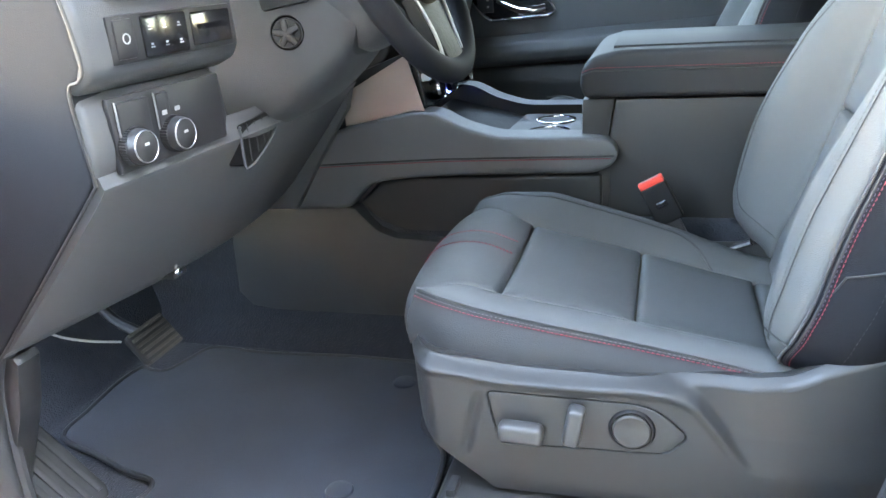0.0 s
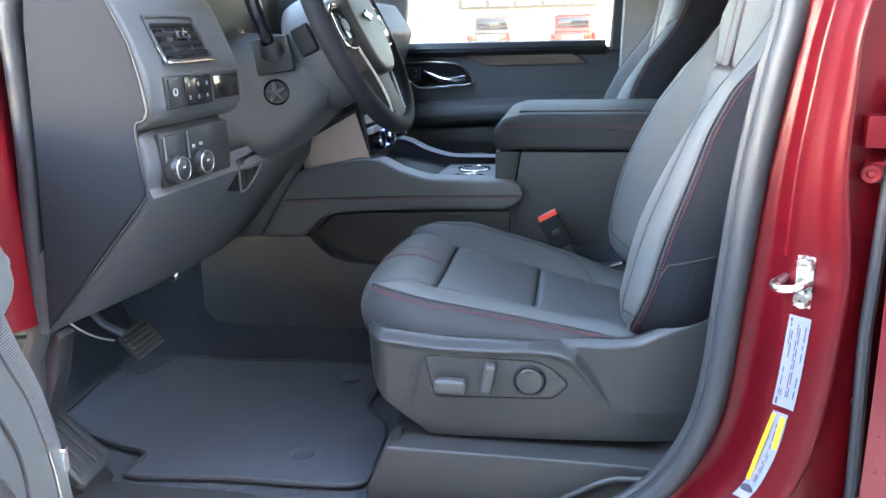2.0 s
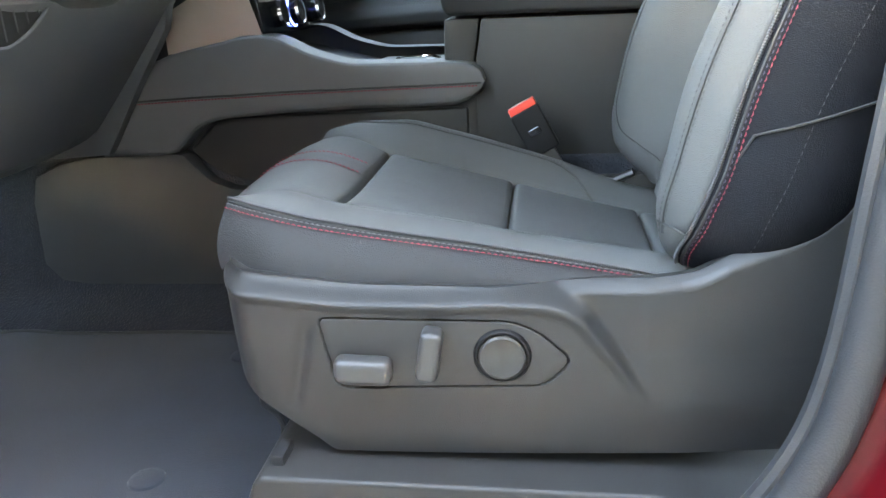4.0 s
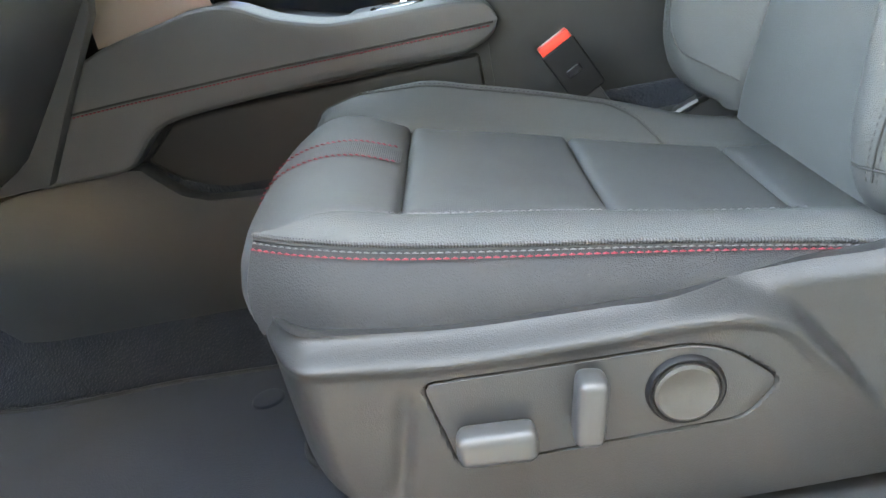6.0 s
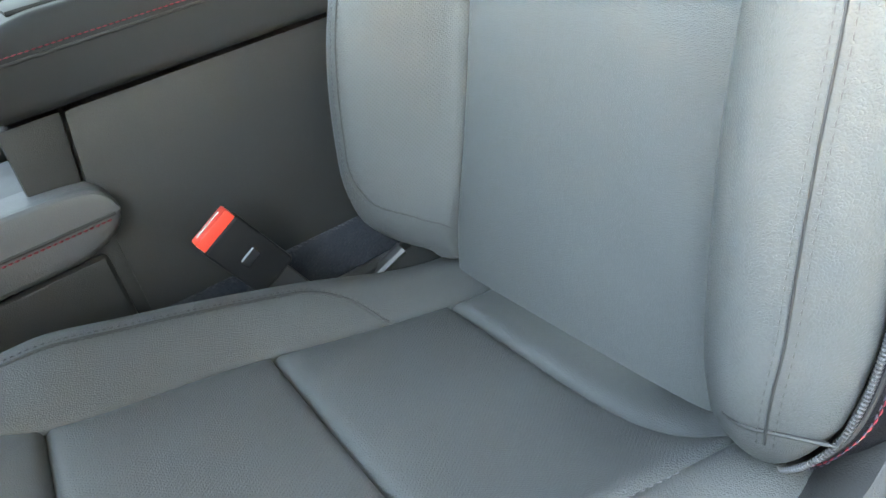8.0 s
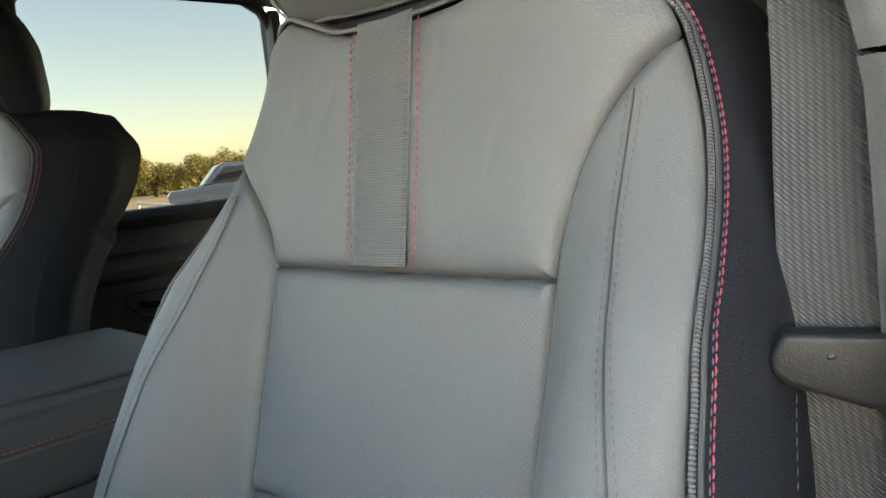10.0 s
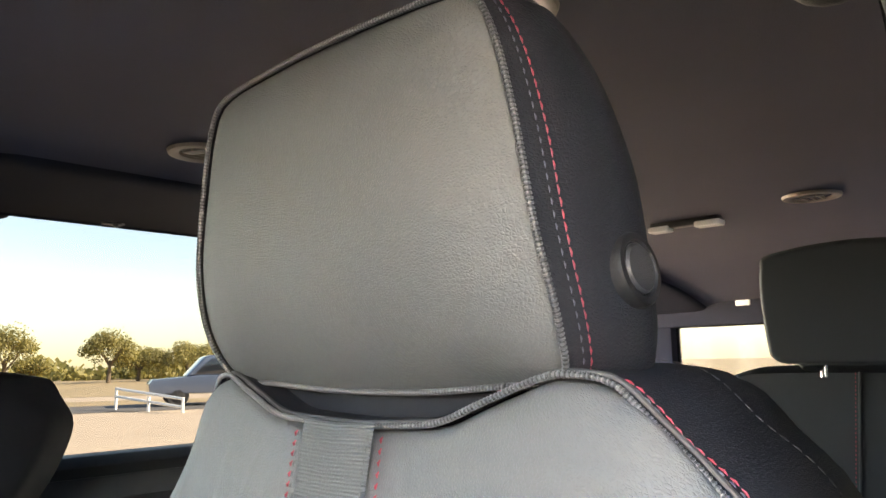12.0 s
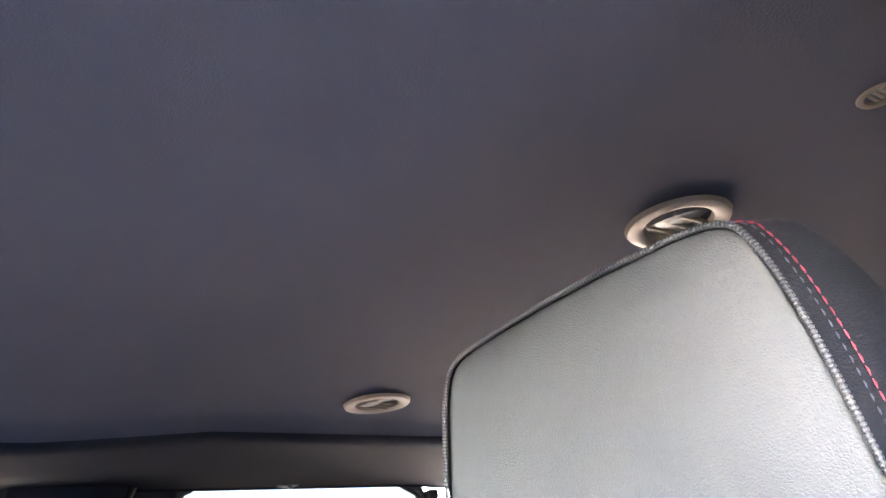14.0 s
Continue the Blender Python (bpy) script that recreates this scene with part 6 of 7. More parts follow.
    # window frame built as a ring between the opening and the outer line
    inner = catmull([(x, Y + .01, z) for x, z in win], 6)
    top = tube([(p.x, Y + .02, p.z) for p in inner], .014, 10)
    part("window_frame", top, rubber, r, "dark window surround")
    part("rear_upright", prism([(1.335, 1.30), (1.335, 1.80), (1.365, 1.80), (1.375, 1.30)], "y", Y - .01, Y + .05, .006), plastic, r)
    g = part("glass", grid(lambda s, t: Vector((.70 + .64 * s, Y + .05 - .03 * t, 1.30 + .53 * t)), 2, 2), privacy, r, "dark privacy glass")
    g.visible_shadow = False
    structure(part("wall_right", prism([(.50, 1.28), (.53, 1.84), (.708, 1.84), (.700, 1.74), (.712, 1.28)], "y", Y, Y + .05, .008), plastic), "black pillar beside the rear window", "pillar")
    structure(part("wall_right", box(1.80, 1.95, Y - .04, Y + .05, 1.28, 1.84, .02), roof_border), "grey rear pillar trim", "pillar")
    structure(part("wall_right", box(1.80, 3.05, Y - .02, Y + .06, .45, 1.30, .02), vinyl), "dark rear quarter trim", "wall")
    structure(part("wall_right", box(2.80, 3.05, Y - .06, Y + .05, 1.28, 1.82, .02), roof_border), "grey tail pillar trim", "pillar")
    structure(part("wall_right", box(-2.2, 3.05, Y + .09, Y + .12, .35, 1.28, .01), paint), "red outer panels on the far side", "body panel")
    structure(part("wall_right", box(.55, 3.05, Y + .0, Y + .07, 1.822, 1.89, .01), roof_border), "dark trim over the far windows", "trim")
    structure(part("wall_right", box(-.45, .60, Y - .0, Y + .07, 1.822, 1.89, .01), roof_border), "dark trim over the far front window", "trim")
    # outside mirror
    mir = thing("wing_mirror", (-.55, 2.0, 1.30), "white-edged passenger wing mirror", "mirror")
    o = [(-.63, 1.32), (-.46, 1.318), (-.425, 1.36), (-.398, 1.43), (-.395, 1.52), (-.42, 1.56), (-.60, 1.56), (-.65, 1.50)]
    part("arm", prism([(-.62, 1.29), (-.52, 1.29), (-.50, 1.36), (-.60, 1.37)], "y", 1.86, 1.99, .01), plastic, mir)
    part("housing", prism(o, "y", 1.97, 2.16, .03, 4, round_by=3), chrome_paint, mir)


chrome_paint = material("pale_mirror_shell", (0.55, 0.56, 0.55), rough=0.25, metal=0.3, coat=0.6)
pillar_light = material("pale_pillar_cover", (0.36, 0.35, 0.32), rough=0.6, grain=0.3, grain_size=0.0012)
right_side()


# ---- belt, centre pillar upper trim, rear row, headliner ----
def seat_belt():
    b = thing("seat_belt", (.49, .15, 1.2), "grey woven seat belt with a black latch plate", "seat belt")
    path = catmull([(.552, .156, 1.66), (.548, .149, 1.60), (.543, .1555, 1.53), (.538, .1565, 1.488), (.535, .158, 1.432), (.530, .156, 1.39), (.524, .155, 1.33), (.514, .150, 1.27), (.510, .138, 1.18), (.510, .128, 1.05), (.512, .12, .85)], 8)
    ang = spl([(0, .28), (.4, .26), (.6, .30), (1, .35)])

    def web(s, t):
        x = s * (len(path) - 1)
        k = min(int(x), len(path) - 2)
        p = path[k].lerp(path[k + 1], x - k)
        a = ang(s)
        w = Vector((math.sin(a), -math.cos(a), 0))
        return p + w * (-.047 * (t - .5)) + Vector((-.0015 * math.sin(math.pi * t), 0, 0))
    wb = part("webbing", grid(web, 90, 8), webbing, b)
    part("webbing_back", grid(lambda s, t: web(s, t) + Vector((.0014, .0006, 0)), 90, 8, flip=True), webbing, wb)
    lat = Vector((math.sin(.45), -math.cos(.45), 0))
    m = Matrix((lat, lat.cross(Vector((0, 0, 1))), Vector((0, 0, 1)))).transposed().to_4x4()
    m.translation = (.496, .138, 1.252)
    part("latch_plate", turned(prism([(-.035, .010), (-.029, .020), (.036, .018), (.038, -.013), (.006, -.016), (-.028, -.005), (-.035, .001)], "y", -.009, .009, .004, 3), m), latch_black, b, "black moulded latch plate")
    part("tongue", turned(prism([(.012, -.008), (.036, -.006), (.037, -.030), (.030, -.044), (.020, -.043), (.014, -.028)], "y", -.0015, .0015, .0005, 1), m), steel, b, "bare steel tongue")
    part("stop_button", turned(box(-.012, -.008, -.0105, .0105, .008, .0105, .001, 1), m), plastic, b)
    # upper guide on the pillar: a grey cover that runs on a slide, with the dark loop below
    g = thing("belt_guide", (.54, .17, 1.66), "grey and black belt guide on a height adjuster", "belt guide")
    part("cover", prism([(.142, 1.710), (.157, 1.666), (.177, 1.643), (.199, 1.639), (.216, 1.656), (.220, 1.70), (.216, 1.75), (.199, 1.79), (.152, 1.79)], "x", .522, .575, .012, 4, round_by=3), latch_black, g, "dark cover")
    part("loop", prism([(.172, 1.700), (.184, 1.668), (.200, 1.660), (.211, 1.676), (.211, 1.715), (.196, 1.750)], "x", .512, .530, .008, 4, round_by=4), plastic, g, "grey rounded insert")
    part("slot", tube(catmull([(.516, .188, 1.700), (.512, .176, 1.665), (.516, .164, 1.635)], 6), .0055, 10), plastic_gloss, g)
    part("slide", box(.530, .585, .130, .160, 1.58, 1.78, .010, 3), pillar_mat, g)


def pillar_trim():
    # upper trim, its inner edge leaning out as it comes down, and the lower trim below a joint
    edge = spl([(.62, .120), (1.20, .126), (1.375, .131), (1.393, .134), (1.415, .139), (1.44, .145), (1.465, .151), (1.493, .157), (1.526, .161), (1.54, .163), (1.555, .158), (1.575, .161), (1.60, .165), (1.70, .185), (1.86, .21)])

    def sweep(z0, z1, mat_, grow):
        prof = [(.60, -.105), (.545, -.078), (.518, -.052), (.503, -.026), (.4985, -.010), (.500, -.002), (.506, 0.0), (.53, .0), (.60, -.002), (.66, -.012)]

        def f(s, t):
            z = z0 + (z1 - z0) * s
            x = t * (len(prof) - 1)
            k = min(int(x), len(prof) - 2)
            a, b = prof[k], prof[k + 1]
            q = x - k
            back = .10 * max(0, z - 1.52)
            return Vector((a[0] + (b[0] - a[0]) * q + back - grow, edge(z) + a[1] + (b[1] - a[1]) * q + grow * .5, z))
        return part("trim", grid(f, 60, 45), mat_)
    structure(sweep(1.3945, 1.86, pillar_mat, .0), "grey upper centre pillar trim", "pillar trim")
    structure(sweep(.62, 1.3915, pillar_low, .002), "grey lower centre pillar trim", "pillar trim")


pillar_low = material("lower_pillar_trim", (0.036, 0.037, 0.037), rough=0.65, spec=0.3, grain=0.35, grain_size=0.0012)


def rear_row():
    s = thing("rear_seat", (1.55, .45, .62), "dark leather second-row seat with a square headrest", "car seat", "rear seats")
    yc = .437

    def backf(a, t):
        w = -.25 + .5 * a
        z = .95 + .52 * t
        top = -.010 * (abs(w) / .25) ** 6 - .03 * max(0, abs(w) - .2) * 5
        return Vector((1.40 + .16 * t - .03 * (abs(w) / .25) ** 2 * (1 - t), yc + w, z + top * t))
    bk = part("backrest", grid(backf, 40, 30, flip=False), arm_leather, s)
    part("backrest_top", grid(lambda a, t: backf(a, 1.0) + Vector((.12 * t, 0, .012 * math.sin(math.pi * t))), 40, 8, flip=False), leather_side, bk)
    part("backrest_rear", grid(lambda a, t: backf(a, 1 - t) + Vector((.12, 0, 0)), 40, 10, flip=False), vinyl, bk)
    for w in (-.028, .028):
        part("seam", tube([backf(.5 + w / .5, t / 20) + Vector((-.001, 0, .001)) for t in range(6, 21)], .0022, 6), cord_dark, bk)
        part("stitching", stitches([backf(.5 + (w * 1.2) / .5, t / 20) + Vector((-.002, 0, .001)) for t in range(6, 21)], r=.001, up=(-1, 0, .2)), red_thread, bk)
    part("cushion", box(.95, 1.42, yc - .25, yc + .25, .80, .99, .05, 4), leather_side, s)
    part("pedestal", box(1.05, 1.60, yc - .22, yc + .22, .60, .82, .02), plastic, s)
    ring = [(-.116, 1.51), (-.112, 1.495), (-.09, 1.487), (0, 1.484), (.09, 1.487), (.112, 1.495), (.118, 1.51), (.124, 1.58), (.122, 1.63), (.108, 1.652), (0, 1.662), (-.108, 1.652), (-.122, 1.63), (-.124, 1.58)]
    hd = part("headrest", prism([(yc + w, z) for w, z in ring], "x", 1.43, 1.53, .022, 5, round_by=3), arm_leather, s, "square padded headrest")
    part("piping", tube(catmull([(1.437, yc + w * .985, 1.57 + (z - 1.57) * .985) for w, z in ring], 4, closed=True), .003, 6, closed=True), cord_dark, hd)
    for w in (-.055, .055):
        part("post", tube([(1.48, yc + w, 1.465), (1.48, yc + w, 1.50)], .006, 12), chrome, hd, "chrome post")
    part("release_button", lathe([(0, .010), (.012, .010), (.016, .006), (.018, 0)], (1.47, yc + .07, 1.487), (-.4, 0, -1), 20), plastic, hd)


def headliner():
    prof = [(.10, 1.70), (.112, 1.775), (.15, 1.805), (.22, 1.824), (.30, 1.834), (.5, 1.84), (1.0, 1.842), (1.28, 1.838), (1.335, 1.826), (1.37, 1.812), (1.55, 1.808), (1.72, 1.812), (1.79, 1.816), (1.802, 1.812)]
    py = spl([(k, p[0]) for k, p in enumerate(prof)])
    pz = spl([(k, p[1]) for k, p in enumerate(prof)])

    def f(s, t):
        x = -.30 + 3.30 * s
        k = t * (len(prof) - 1)
        drop = .045 * max(0, min(1, (x - 1.3) / .7)) + .10 * max(0, (x - 2.4) / .6) ** 2 + .05 * max(0, (-.0 - x) / .3)
        y = py(k)
        # the padded border closes in over the front seats' outer corner
        pinch = max(0, min(1, (.62 - x) / .25)) * max(0, min(1, (y - .95) / .3)) * max(0, min(1, (1.7 - y) / .2))
        return Vector((x, y, pz(k) - drop - .022 * pinch))
    cut = 8.3 / (len(prof) - 1)
    structure(part("ceiling", grid(lambda s, t: f(s, t * cut), 90, 60, flip=True), headliner_mat), "charcoal woven headliner", "ceiling")
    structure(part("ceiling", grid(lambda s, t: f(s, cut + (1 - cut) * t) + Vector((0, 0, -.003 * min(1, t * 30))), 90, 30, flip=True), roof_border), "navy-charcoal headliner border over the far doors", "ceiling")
    up = grid(lambda s, t: f(s, t) + Vector((0, 0, .012)), 30, 30)
    structure(part("ceiling", up, headliner_mat), "back of the headliner", "ceiling")

    def vent(x, y, r, z=1.838):
        v = thing("ceiling_vent", (x, y, z), "round pale ceiling vent with a dark centre", "air vent", "ceiling vents")
        part("ring", lathe([(r * .62, -.004), (r * .66, r * .06), (r * .80, r * .12), (r * .96, r * .09), (r, .0)], (x, y, z), (0, 0, -1), 44), vent_ring, v)
        ax = Vector((.25, .1, -1)).normalized()
        part("core", lathe([(0, r * .12), (r * .35, r * .10), (r * .58, r * .03), (r * .6, -.006)], (x, y, z + .003), ax, 32), vent_core, v, "tilted vent core")
        for k in (-1, 0, 1):
            part("vane", turned(box(-r * .5, r * .5, -.002, .002, -.16 * r, -.05 * r, .001, 1), Matrix.Translation((x, y + k * r * .28, z + .002))), vent_ring, v)
        return v
    vent(.838, 1.200, .055)
    vent(.798, .545, .053)
    vent(1.80, .585, .055, 1.808)
    vent(.772, .329, .017, 1.835)
    lamp = thing("dome_lamp", (1.845, .87, 1.80), "slim dome lamp with two clear lenses", "lamp")
    part("bar", box(1.833, 1.857, .79, .952, 1.790, 1.806, .004), plastic, lamp)
    for y0, y1 in ((.785, .845), (.905, .957)):
        part("lens", box(1.828, 1.862, y0, y1, 1.783, 1.797, .006, 3), lamp_lens, lamp, "clear lens")
    lamp2 = thing("dome_lamp", (2.9, 1.18, 1.70), "small clear lamp on the tailgate header", "lamp")
    part("lens", box(2.885, 2.90, 1.15, 1.20, 1.675, 1.695, .005), lamp_lens, lamp2)
    hook = thing("coat_hook", (.93, 1.76, 1.815), "small grey coat hook above the window", "hook")
    part("base", box(.91, .955, 1.742, 1.765, 1.806, 1.822, .004), plastic_grey, hook)
    part("prong", tube(catmull([(.932, 1.750, 1.810), (.932, 1.736, 1.801), (.932, 1.728, 1.808)], 4), .004, 8), plastic_grey, hook)


vent_core = material("vent_core", (0.10, 0.09, 0.085), rough=0.5)
seat_belt()
pillar_trim()
rear_row()
headliner()


# ---- outside: lot, vehicles, trees ----
def outside():
    asphalt = material("lot_concrete", (0.45, 0.36, 0.265), rough=0.9, grain=0.6, grain_size=0.02, blot=0.18, blot_size=2.0)
    road = material("far_road_asphalt", (0.11, 0.105, 0.10), rough=0.9, grain=0.5, grain_size=0.03, blot=0.15, blot_size=3.0)
    dry = material("dry_grass_ground", (0.34, 0.26, 0.15), rough=0.95, grain=1.0, grain_size=0.08, blot=0.35, blot_size=3.0)
    g = grid(lambda s, t: Vector((-900 + 1800 * s, -900 + 1800 * t, 0)), 20, 20)
    structure(part("ground", g, asphalt), "pale concrete lot reaching the horizon", "ground")

    def strip(name, d0, d1, mat_, z, label, cat):
        # bands square to the direction (0.38, 0.925)
        n, t = Vector((.38, .925, 0)), Vector((.925, -.38, 0))
        q = [n * d0 - t * 400, n * d0 + t * 400, n * d1 + t * 400, n * d1 - t * 400]
        bm = bmesh.new()
        bm.faces.new([bm.verts.new((p.x, p.y, z)) for p in q])
        structure(part(name, bm, mat_), label, cat)
    # Unseen apron, its tone set for the light bounced up into the car.
    apron = material("apron_asphalt", (0.34, 0.305, 0.26), rough=0.9, grain=0.6, grain_size=0.012, blot=0.2, blot_size=0.6)
    structure(part("pavement", box(-6.5, 20, -2.7, 2.6, -.05, .012, .004), apron), "worn asphalt apron under the car", "pavement")
    strip("road", 28.5, 33.5, road, .012, "grey access road across the lot", "road")
    strip("ground_verge", 33.5, 38.0, dry, .016, "strip of dry yellow grass", "verge")
    strip("ground_field", 44.0, 400.0, dry, .016, "dry grass field", "field")

    wallm = material("pale_stucco_wall", (0.74, 0.71, 0.66), rough=0.85, grain=0.5, grain_size=0.01, blot=0.1, blot_size=1.5)
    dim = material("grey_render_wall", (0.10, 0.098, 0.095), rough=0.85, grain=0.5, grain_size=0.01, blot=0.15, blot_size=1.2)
    # Unseen block, added to keep the sun and side light off the car.
    lane = thing("workshop_building", (2, -8, 0), "plain grey workshop whose shade the car stands in", "building")
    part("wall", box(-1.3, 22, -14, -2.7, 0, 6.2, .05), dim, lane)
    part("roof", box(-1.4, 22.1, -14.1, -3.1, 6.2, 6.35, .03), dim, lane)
    stucco = material("cream_stucco_wall", (0.80, 0.81, 0.80), rough=0.85, grain=0.5, grain_size=0.01, blot=0.1, blot_size=1.5)
    # Unseen pale wall, added to bounce sunlight through the windscreen.
    front = thing("showroom_building", (-10, 2, 0), "pale sunlit showroom wall ahead of the car", "building")
    part("wall", box(-16, -7.5, -12, 14, 0, 3.4, .05), stucco, front)
    part("roof", box(-16.2, -7.3, -12.2, 14.2, 3.4, 3.55, .05), wallm, front)
    far = thing("far_building", (-4, 66, 0), "long pale building with a dark window band", "building")
    part("wall", box(-22, 3.0, 62, 72, 0, 2.85, .05), wallm, far)
    dk = material("dark_facade", (0.05, 0.055, 0.06), rough=0.3)
    part("band", box(-9.2, 2.0, 61.6, 62.4, 2.85, 5.2, .05), dk, far)
    for k in range(5):
        part("pane", box(-8.8 + 2.15 * k, -7.0 + 2.15 * k, 61.5, 61.62, 3.05, 5.0, .02), pane_far, far)

    def pickup(name, x, y, yaw, color, label, length=5.6):
        body = material(name + "_paint", color, rough=0.3, metal=0.3, coat=1.0)
        t = thing("pickup_truck", (x, y, 0), label, "pickup truck", "parked trucks")
        m = Matrix.Translation((x, y, 0)) @ Matrix.Rotation(radians(yaw), 4, "Z")
        # local: nose towards +y, width along x
        side = [(-2.8, .55), (-2.82, 1.12), (-1.0, 1.15), (-.95, 1.15), (1.1, 1.15), (1.3, 1.12), (2.65, 1.02), (2.78, .85), (2.75, .5), (-2.7, .45)]
        part("body", turned(prism([(p, q) for p, q in side], "x", -.98, .98, .05, 3), m), body, t)
        cab = [(-1.0, 1.13), (-.85, 1.86), (-.7, 1.92), (.55, 1.92), (.8, 1.85), (1.45, 1.13)]
        part("cab", turned(prism(cab, "x", -.86, .86, .08, 3), m), body, t)
        part("rear_window", turned(prism([(-.72, 1.32), (.72, 1.32), (.66, 1.78), (-.66, 1.78)], "y", -1.0, -.93, .02), m), glass_dark, t)
        for s in (-1, 1):
            part("side_window", turned(prism([(-.75, 1.2), (-.68, 1.78), (.55, 1.78), (1.15, 1.2)], "x", s * .86 - .02, s * .86 + .02, .01), m), glass_dark, t)
            part("tail_lamp", turned(box(s * .93 - .06, s * .93 + .06, -2.86, -2.76, .75, 1.10, .02), m), lamp_red, t, "red tail lamp")
            for yy in (-1.75, 1.75):
                w = part("wheel", turned(lathe([(0, .12), (.22, .12), (.26, .10), (.38, .12), (.41, .06), (.41, -.1), (.38, -.12)], (s * .86, yy, .41), (s, 0, 0), 28), m), tyre, t)
        part("tailgate", turned(box(-.80, .80, -2.87, -2.78, .62, 1.10, .03), m), body, t)
        part("plate", turned(box(-.45, .45, -2.885, -2.86, .86, 1.0, .01), m), plate_mat, t, "pale panel")
        part("bumper", turned(box(-.95, .95, -2.98, -2.78, .42, .60, .04), m), chrome, t)
        return t
    pickup("dark", -3.7, 37, 0, (0.06, 0.055, 0.05), "dark grey parked pickup truck seen from behind")
    pickup("red", .05, 36.5, 0, (0.55, 0.03, 0.02), "bright red parked pickup truck seen from behind")
    pickup("white", -8.3, 37, 0, (0.75, 0.75, 0.74), "white parked pickup truck seen from behind")
    pickup("white_two", -12.0, 37.5, 0, (0.75, 0.75, 0.74), "white parked pickup truck seen from behind")
    pickup("white_three", 4.0, 37, 0, (0.7, 0.7, 0.7), "white parked pickup truck seen from behind")
    pickup("silver", 16.3, 27.5, 68, (0.10, 0.13, 0.19), "blue-grey parked pickup truck beside the verge")
    bar = thing("lot_barrier", (13, 27, 0), "white tubular barrier on the lot", "barrier")
    for z in (.55, .28):
        part("tube", tube([(12.1, 27.5, z + .2), (12.6, 23.6, z - .1)], .05, 10), white_post, bar)
    for p in ((12.1, 27.5), (12.35, 25.5), (12.6, 23.6)):
        part("post", tube([(p[0], p[1], 0), (p[0], p[1], .8 if p[1] > 27 else .5)], .05, 10), white_post, bar)

    bark = material("tree_bark", (0.13, 0.095, 0.065), rough=0.9, grain=0.8, grain_size=0.05)
    leafm = material("tree_leaves", (0.29, 0.255, 0.09), rough=0.6, blot=0.45, blot_size=0.9)
    nt = leafm.node_tree
    thin = nt.nodes.new("ShaderNodeBsdfTranslucent")
    thin.inputs["Color"].default_value = (0.26, 0.23, 0.06, 1)
    both = nt.nodes.new("ShaderNodeMixShader")
    both.inputs["Fac"].default_value = 0.45
    nt.links.new(nt.nodes["Principled BSDF"].outputs["BSDF"], both.inputs[1])
    nt.links.new(thin.outputs["BSDF"], both.inputs[2])
    nt.links.new(both.outputs["Shader"], nt.nodes["Material Output"].inputs["Surface"])

    def tree(x, y, h, w, seed):
        rnd = random.Random(seed)
        t = thing("tree", (x, y, 0), "round-headed broadleaf tree in sunlight", "tree", "field trees")
        trunk = tube([(x, y, 0), (x + .05, y, h * .2), (x + .1, y, h * .45)], [.22, .18, .10], 10)
        limbs = []
        for k in range(7):
            a = rnd.uniform(0, 6.28)
            limbs.append(tube([(x + .05, y, h * rnd.uniform(.22, .4)), (x + w * .2 * math.cos(a), y + w * .2 * math.sin(a), h * .55), (x + w * .36 * math.cos(a), y + w * .36 * math.sin(a), h * rnd.uniform(.6, .8))], [.09, .06, .02], 6))
        part("trunk", join(trunk, *limbs), bark, t)
        verts, faces = [], []
        clumps = []
        for k in range(26):
            a, e = rnd.uniform(0, 6.28), rnd.uniform(-.5, 1)
            rr = rnd.uniform(.35, 1.0) ** .6
            ce = math.sqrt(max(0, 1 - e * e))
            clumps.append((Vector((x + rr * w * .42 * ce * math.cos(a), y + rr * w * .42 * ce * math.sin(a), h * (.60 + .32 * rr * e))), rnd.uniform(.12, .22) * w))
        for k in range(5200):
            c, r = clumps[rnd.randrange(len(clumps))]
            d = Vector((rnd.gauss(0, 1), rnd.gauss(0, 1), rnd.gauss(0, .8))).normalized() * (r * rnd.uniform(.6, 1.05))
            p = c + d
            n = (d.normalized() + Vector((rnd.uniform(-.8, .8), rnd.uniform(-.8, .8), rnd.uniform(-.3, .9)))).normalized()
            s = n.orthogonal().normalized() * rnd.uniform(.07, .14)
            u = n.cross(s).normalized() * rnd.uniform(.05, .10)
            i = len(verts)
            verts += [p - s, p - u, p + s, p + u]
            faces.append((i, i + 1, i + 2, i + 3))
        me = bpy.data.meshes.new("crown")
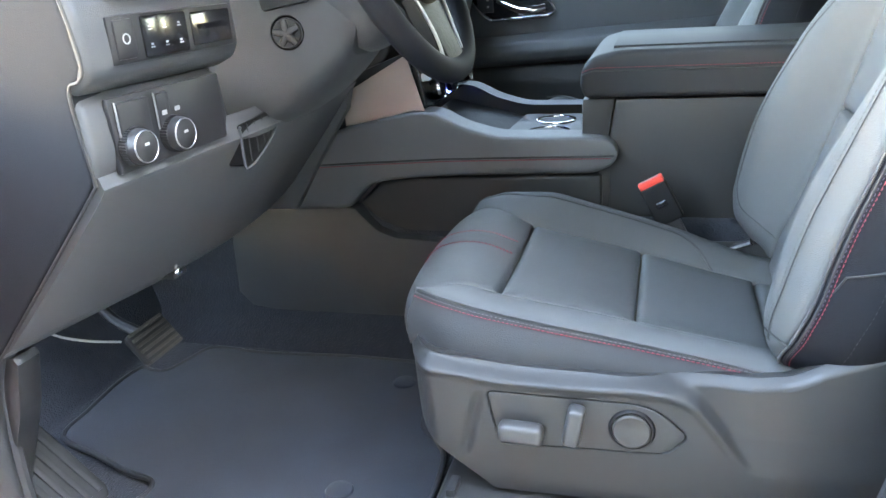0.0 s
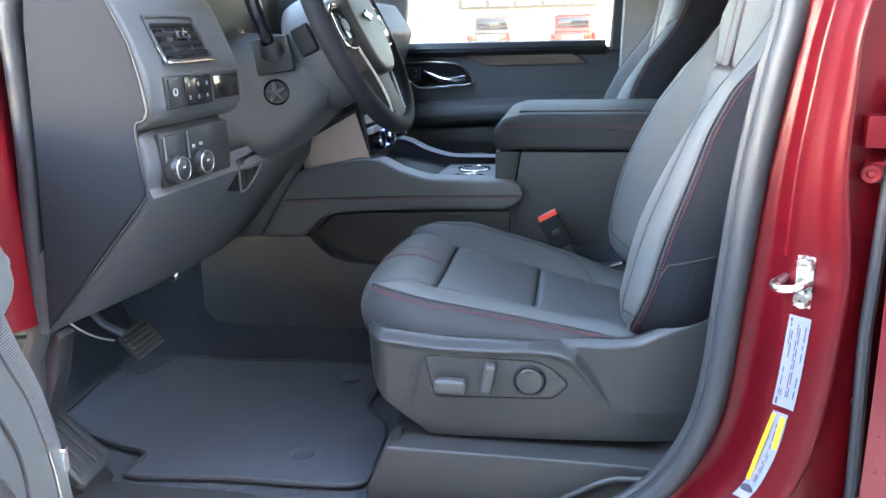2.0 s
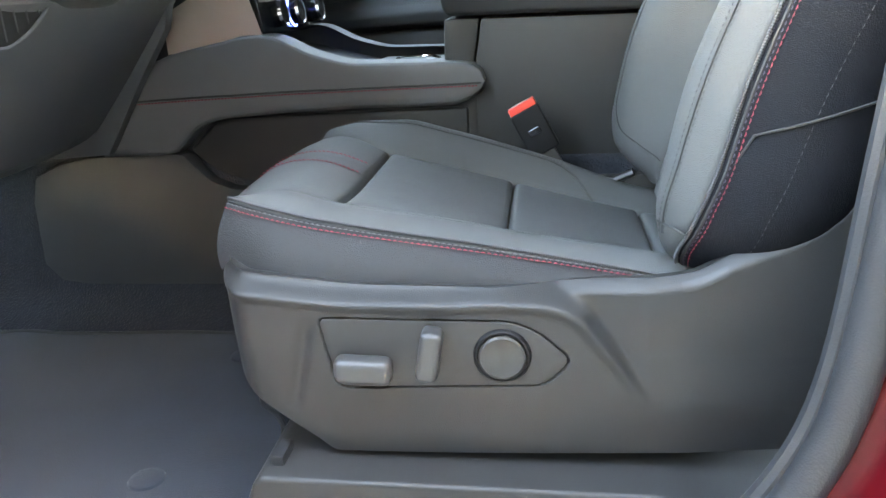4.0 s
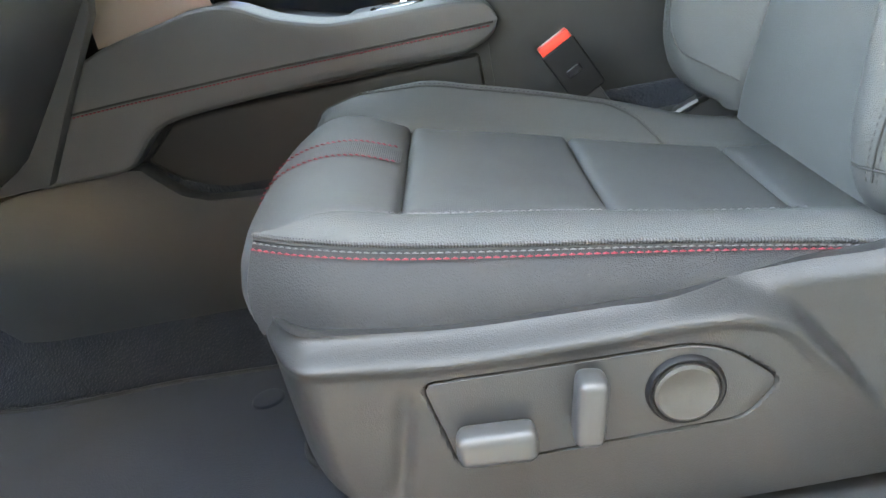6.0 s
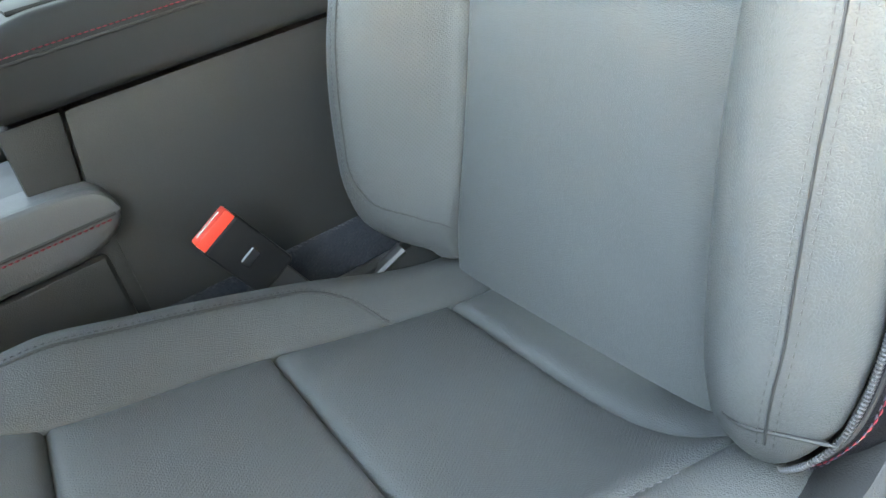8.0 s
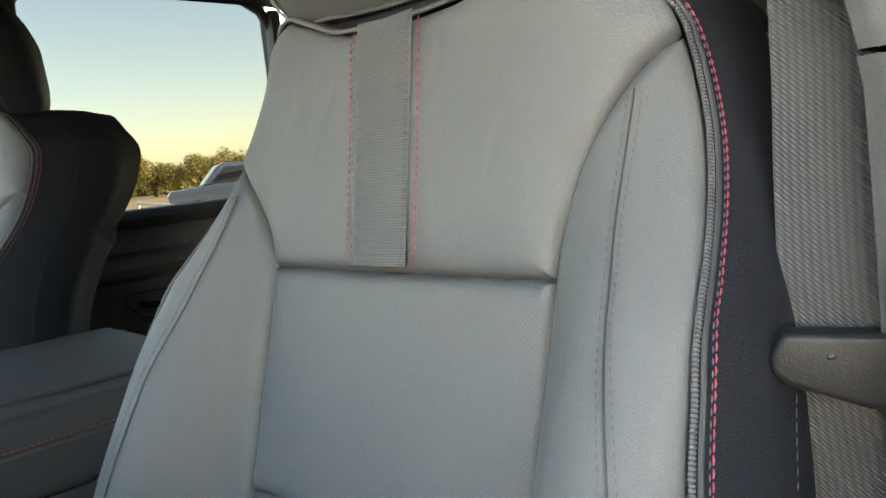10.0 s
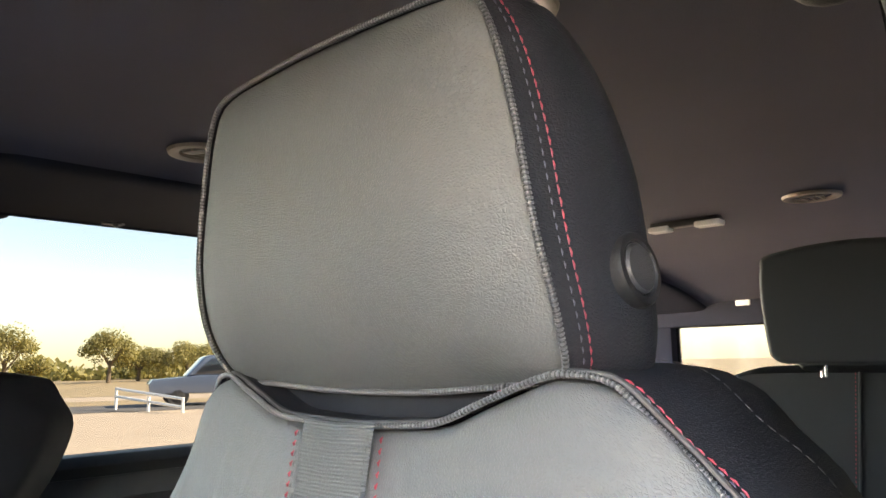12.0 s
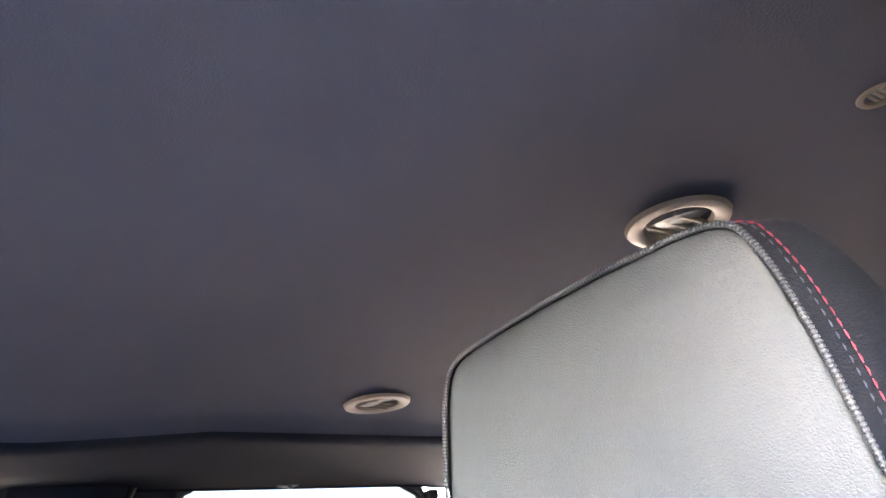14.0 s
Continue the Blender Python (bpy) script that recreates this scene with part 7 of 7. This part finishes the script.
        me.from_pydata([tuple(v - t.location) for v in verts], [], faces)
        me.materials.append(leafm)
        c = new("crown", me)
        c.parent = t
    spots = [(31.8, 75, 4.9, 5.6), (22.2, 74, 5.2, 6.4), (25.6, 77, 2.6, 3.2), (36.6, 79, 3.4, 5.5), (40.5, 76, 4.0, 5.5), (46, 80, 4.6, 6.0), (52, 78, 4.2, 6.0), (14.5, 80, 4.5, 6.0),
             (58, 74, 4.8, 6.5), (6, 82, 4.2, 5.5), (44, 92, 3.6, 6)]
    for k, (x, y, h, w) in enumerate(spots):
        tree(x, y, h, w, k)
    # low far scrub along the horizon
    rnd = random.Random(9)
    verts, faces = [], []
    for k in range(16000):
        a = rnd.uniform(-.6, 1.02)
        d = rnd.uniform(100, 125)
        p = Vector((d * math.sin(a), d * math.cos(a), abs(rnd.gauss(0, .7)) * (1 + .6 * math.sin(a * 23) * math.sin(a * 61)) + .15))
        s = Vector((rnd.uniform(-1, 1), rnd.uniform(-1, 1), rnd.uniform(-.4, .4))).normalized() * rnd.uniform(.3, .6)
        u = Vector((rnd.uniform(-.4, .4), rnd.uniform(-.4, .4), 1)).normalized() * rnd.uniform(.2, .45)
        i = len(verts)
        verts += [p - s, p - u, p + s, p + u]
        faces.append((i, i + 1, i + 2, i + 3))
    me = bpy.data.meshes.new("far_scrub")
    me.from_pydata([tuple(v) for v in verts], [], faces)
    me.materials.append(leafm)
    tagged(new("far_scrub", me), "low yellow-green scrub along the horizon", "shrubs", kind="stuff")


pane_far = material("far_pane", (0.2, 0.24, 0.28), rough=0.15, spec=0.8)
glass_dark = material("dark_car_glass", (0.02, 0.024, 0.03), rough=0.06, spec=0.8)
lamp_red = material("tail_lamp_red", (0.5, 0.02, 0.02), rough=0.2, spec=0.7)
tyre = material("tyre_rubber", (0.02, 0.02, 0.02), rough=0.8)
plate_mat = material("pale_panel", (0.6, 0.58, 0.55), rough=0.5)
white_post = material("white_tube", (0.8, 0.8, 0.78), rough=0.4)
outside()
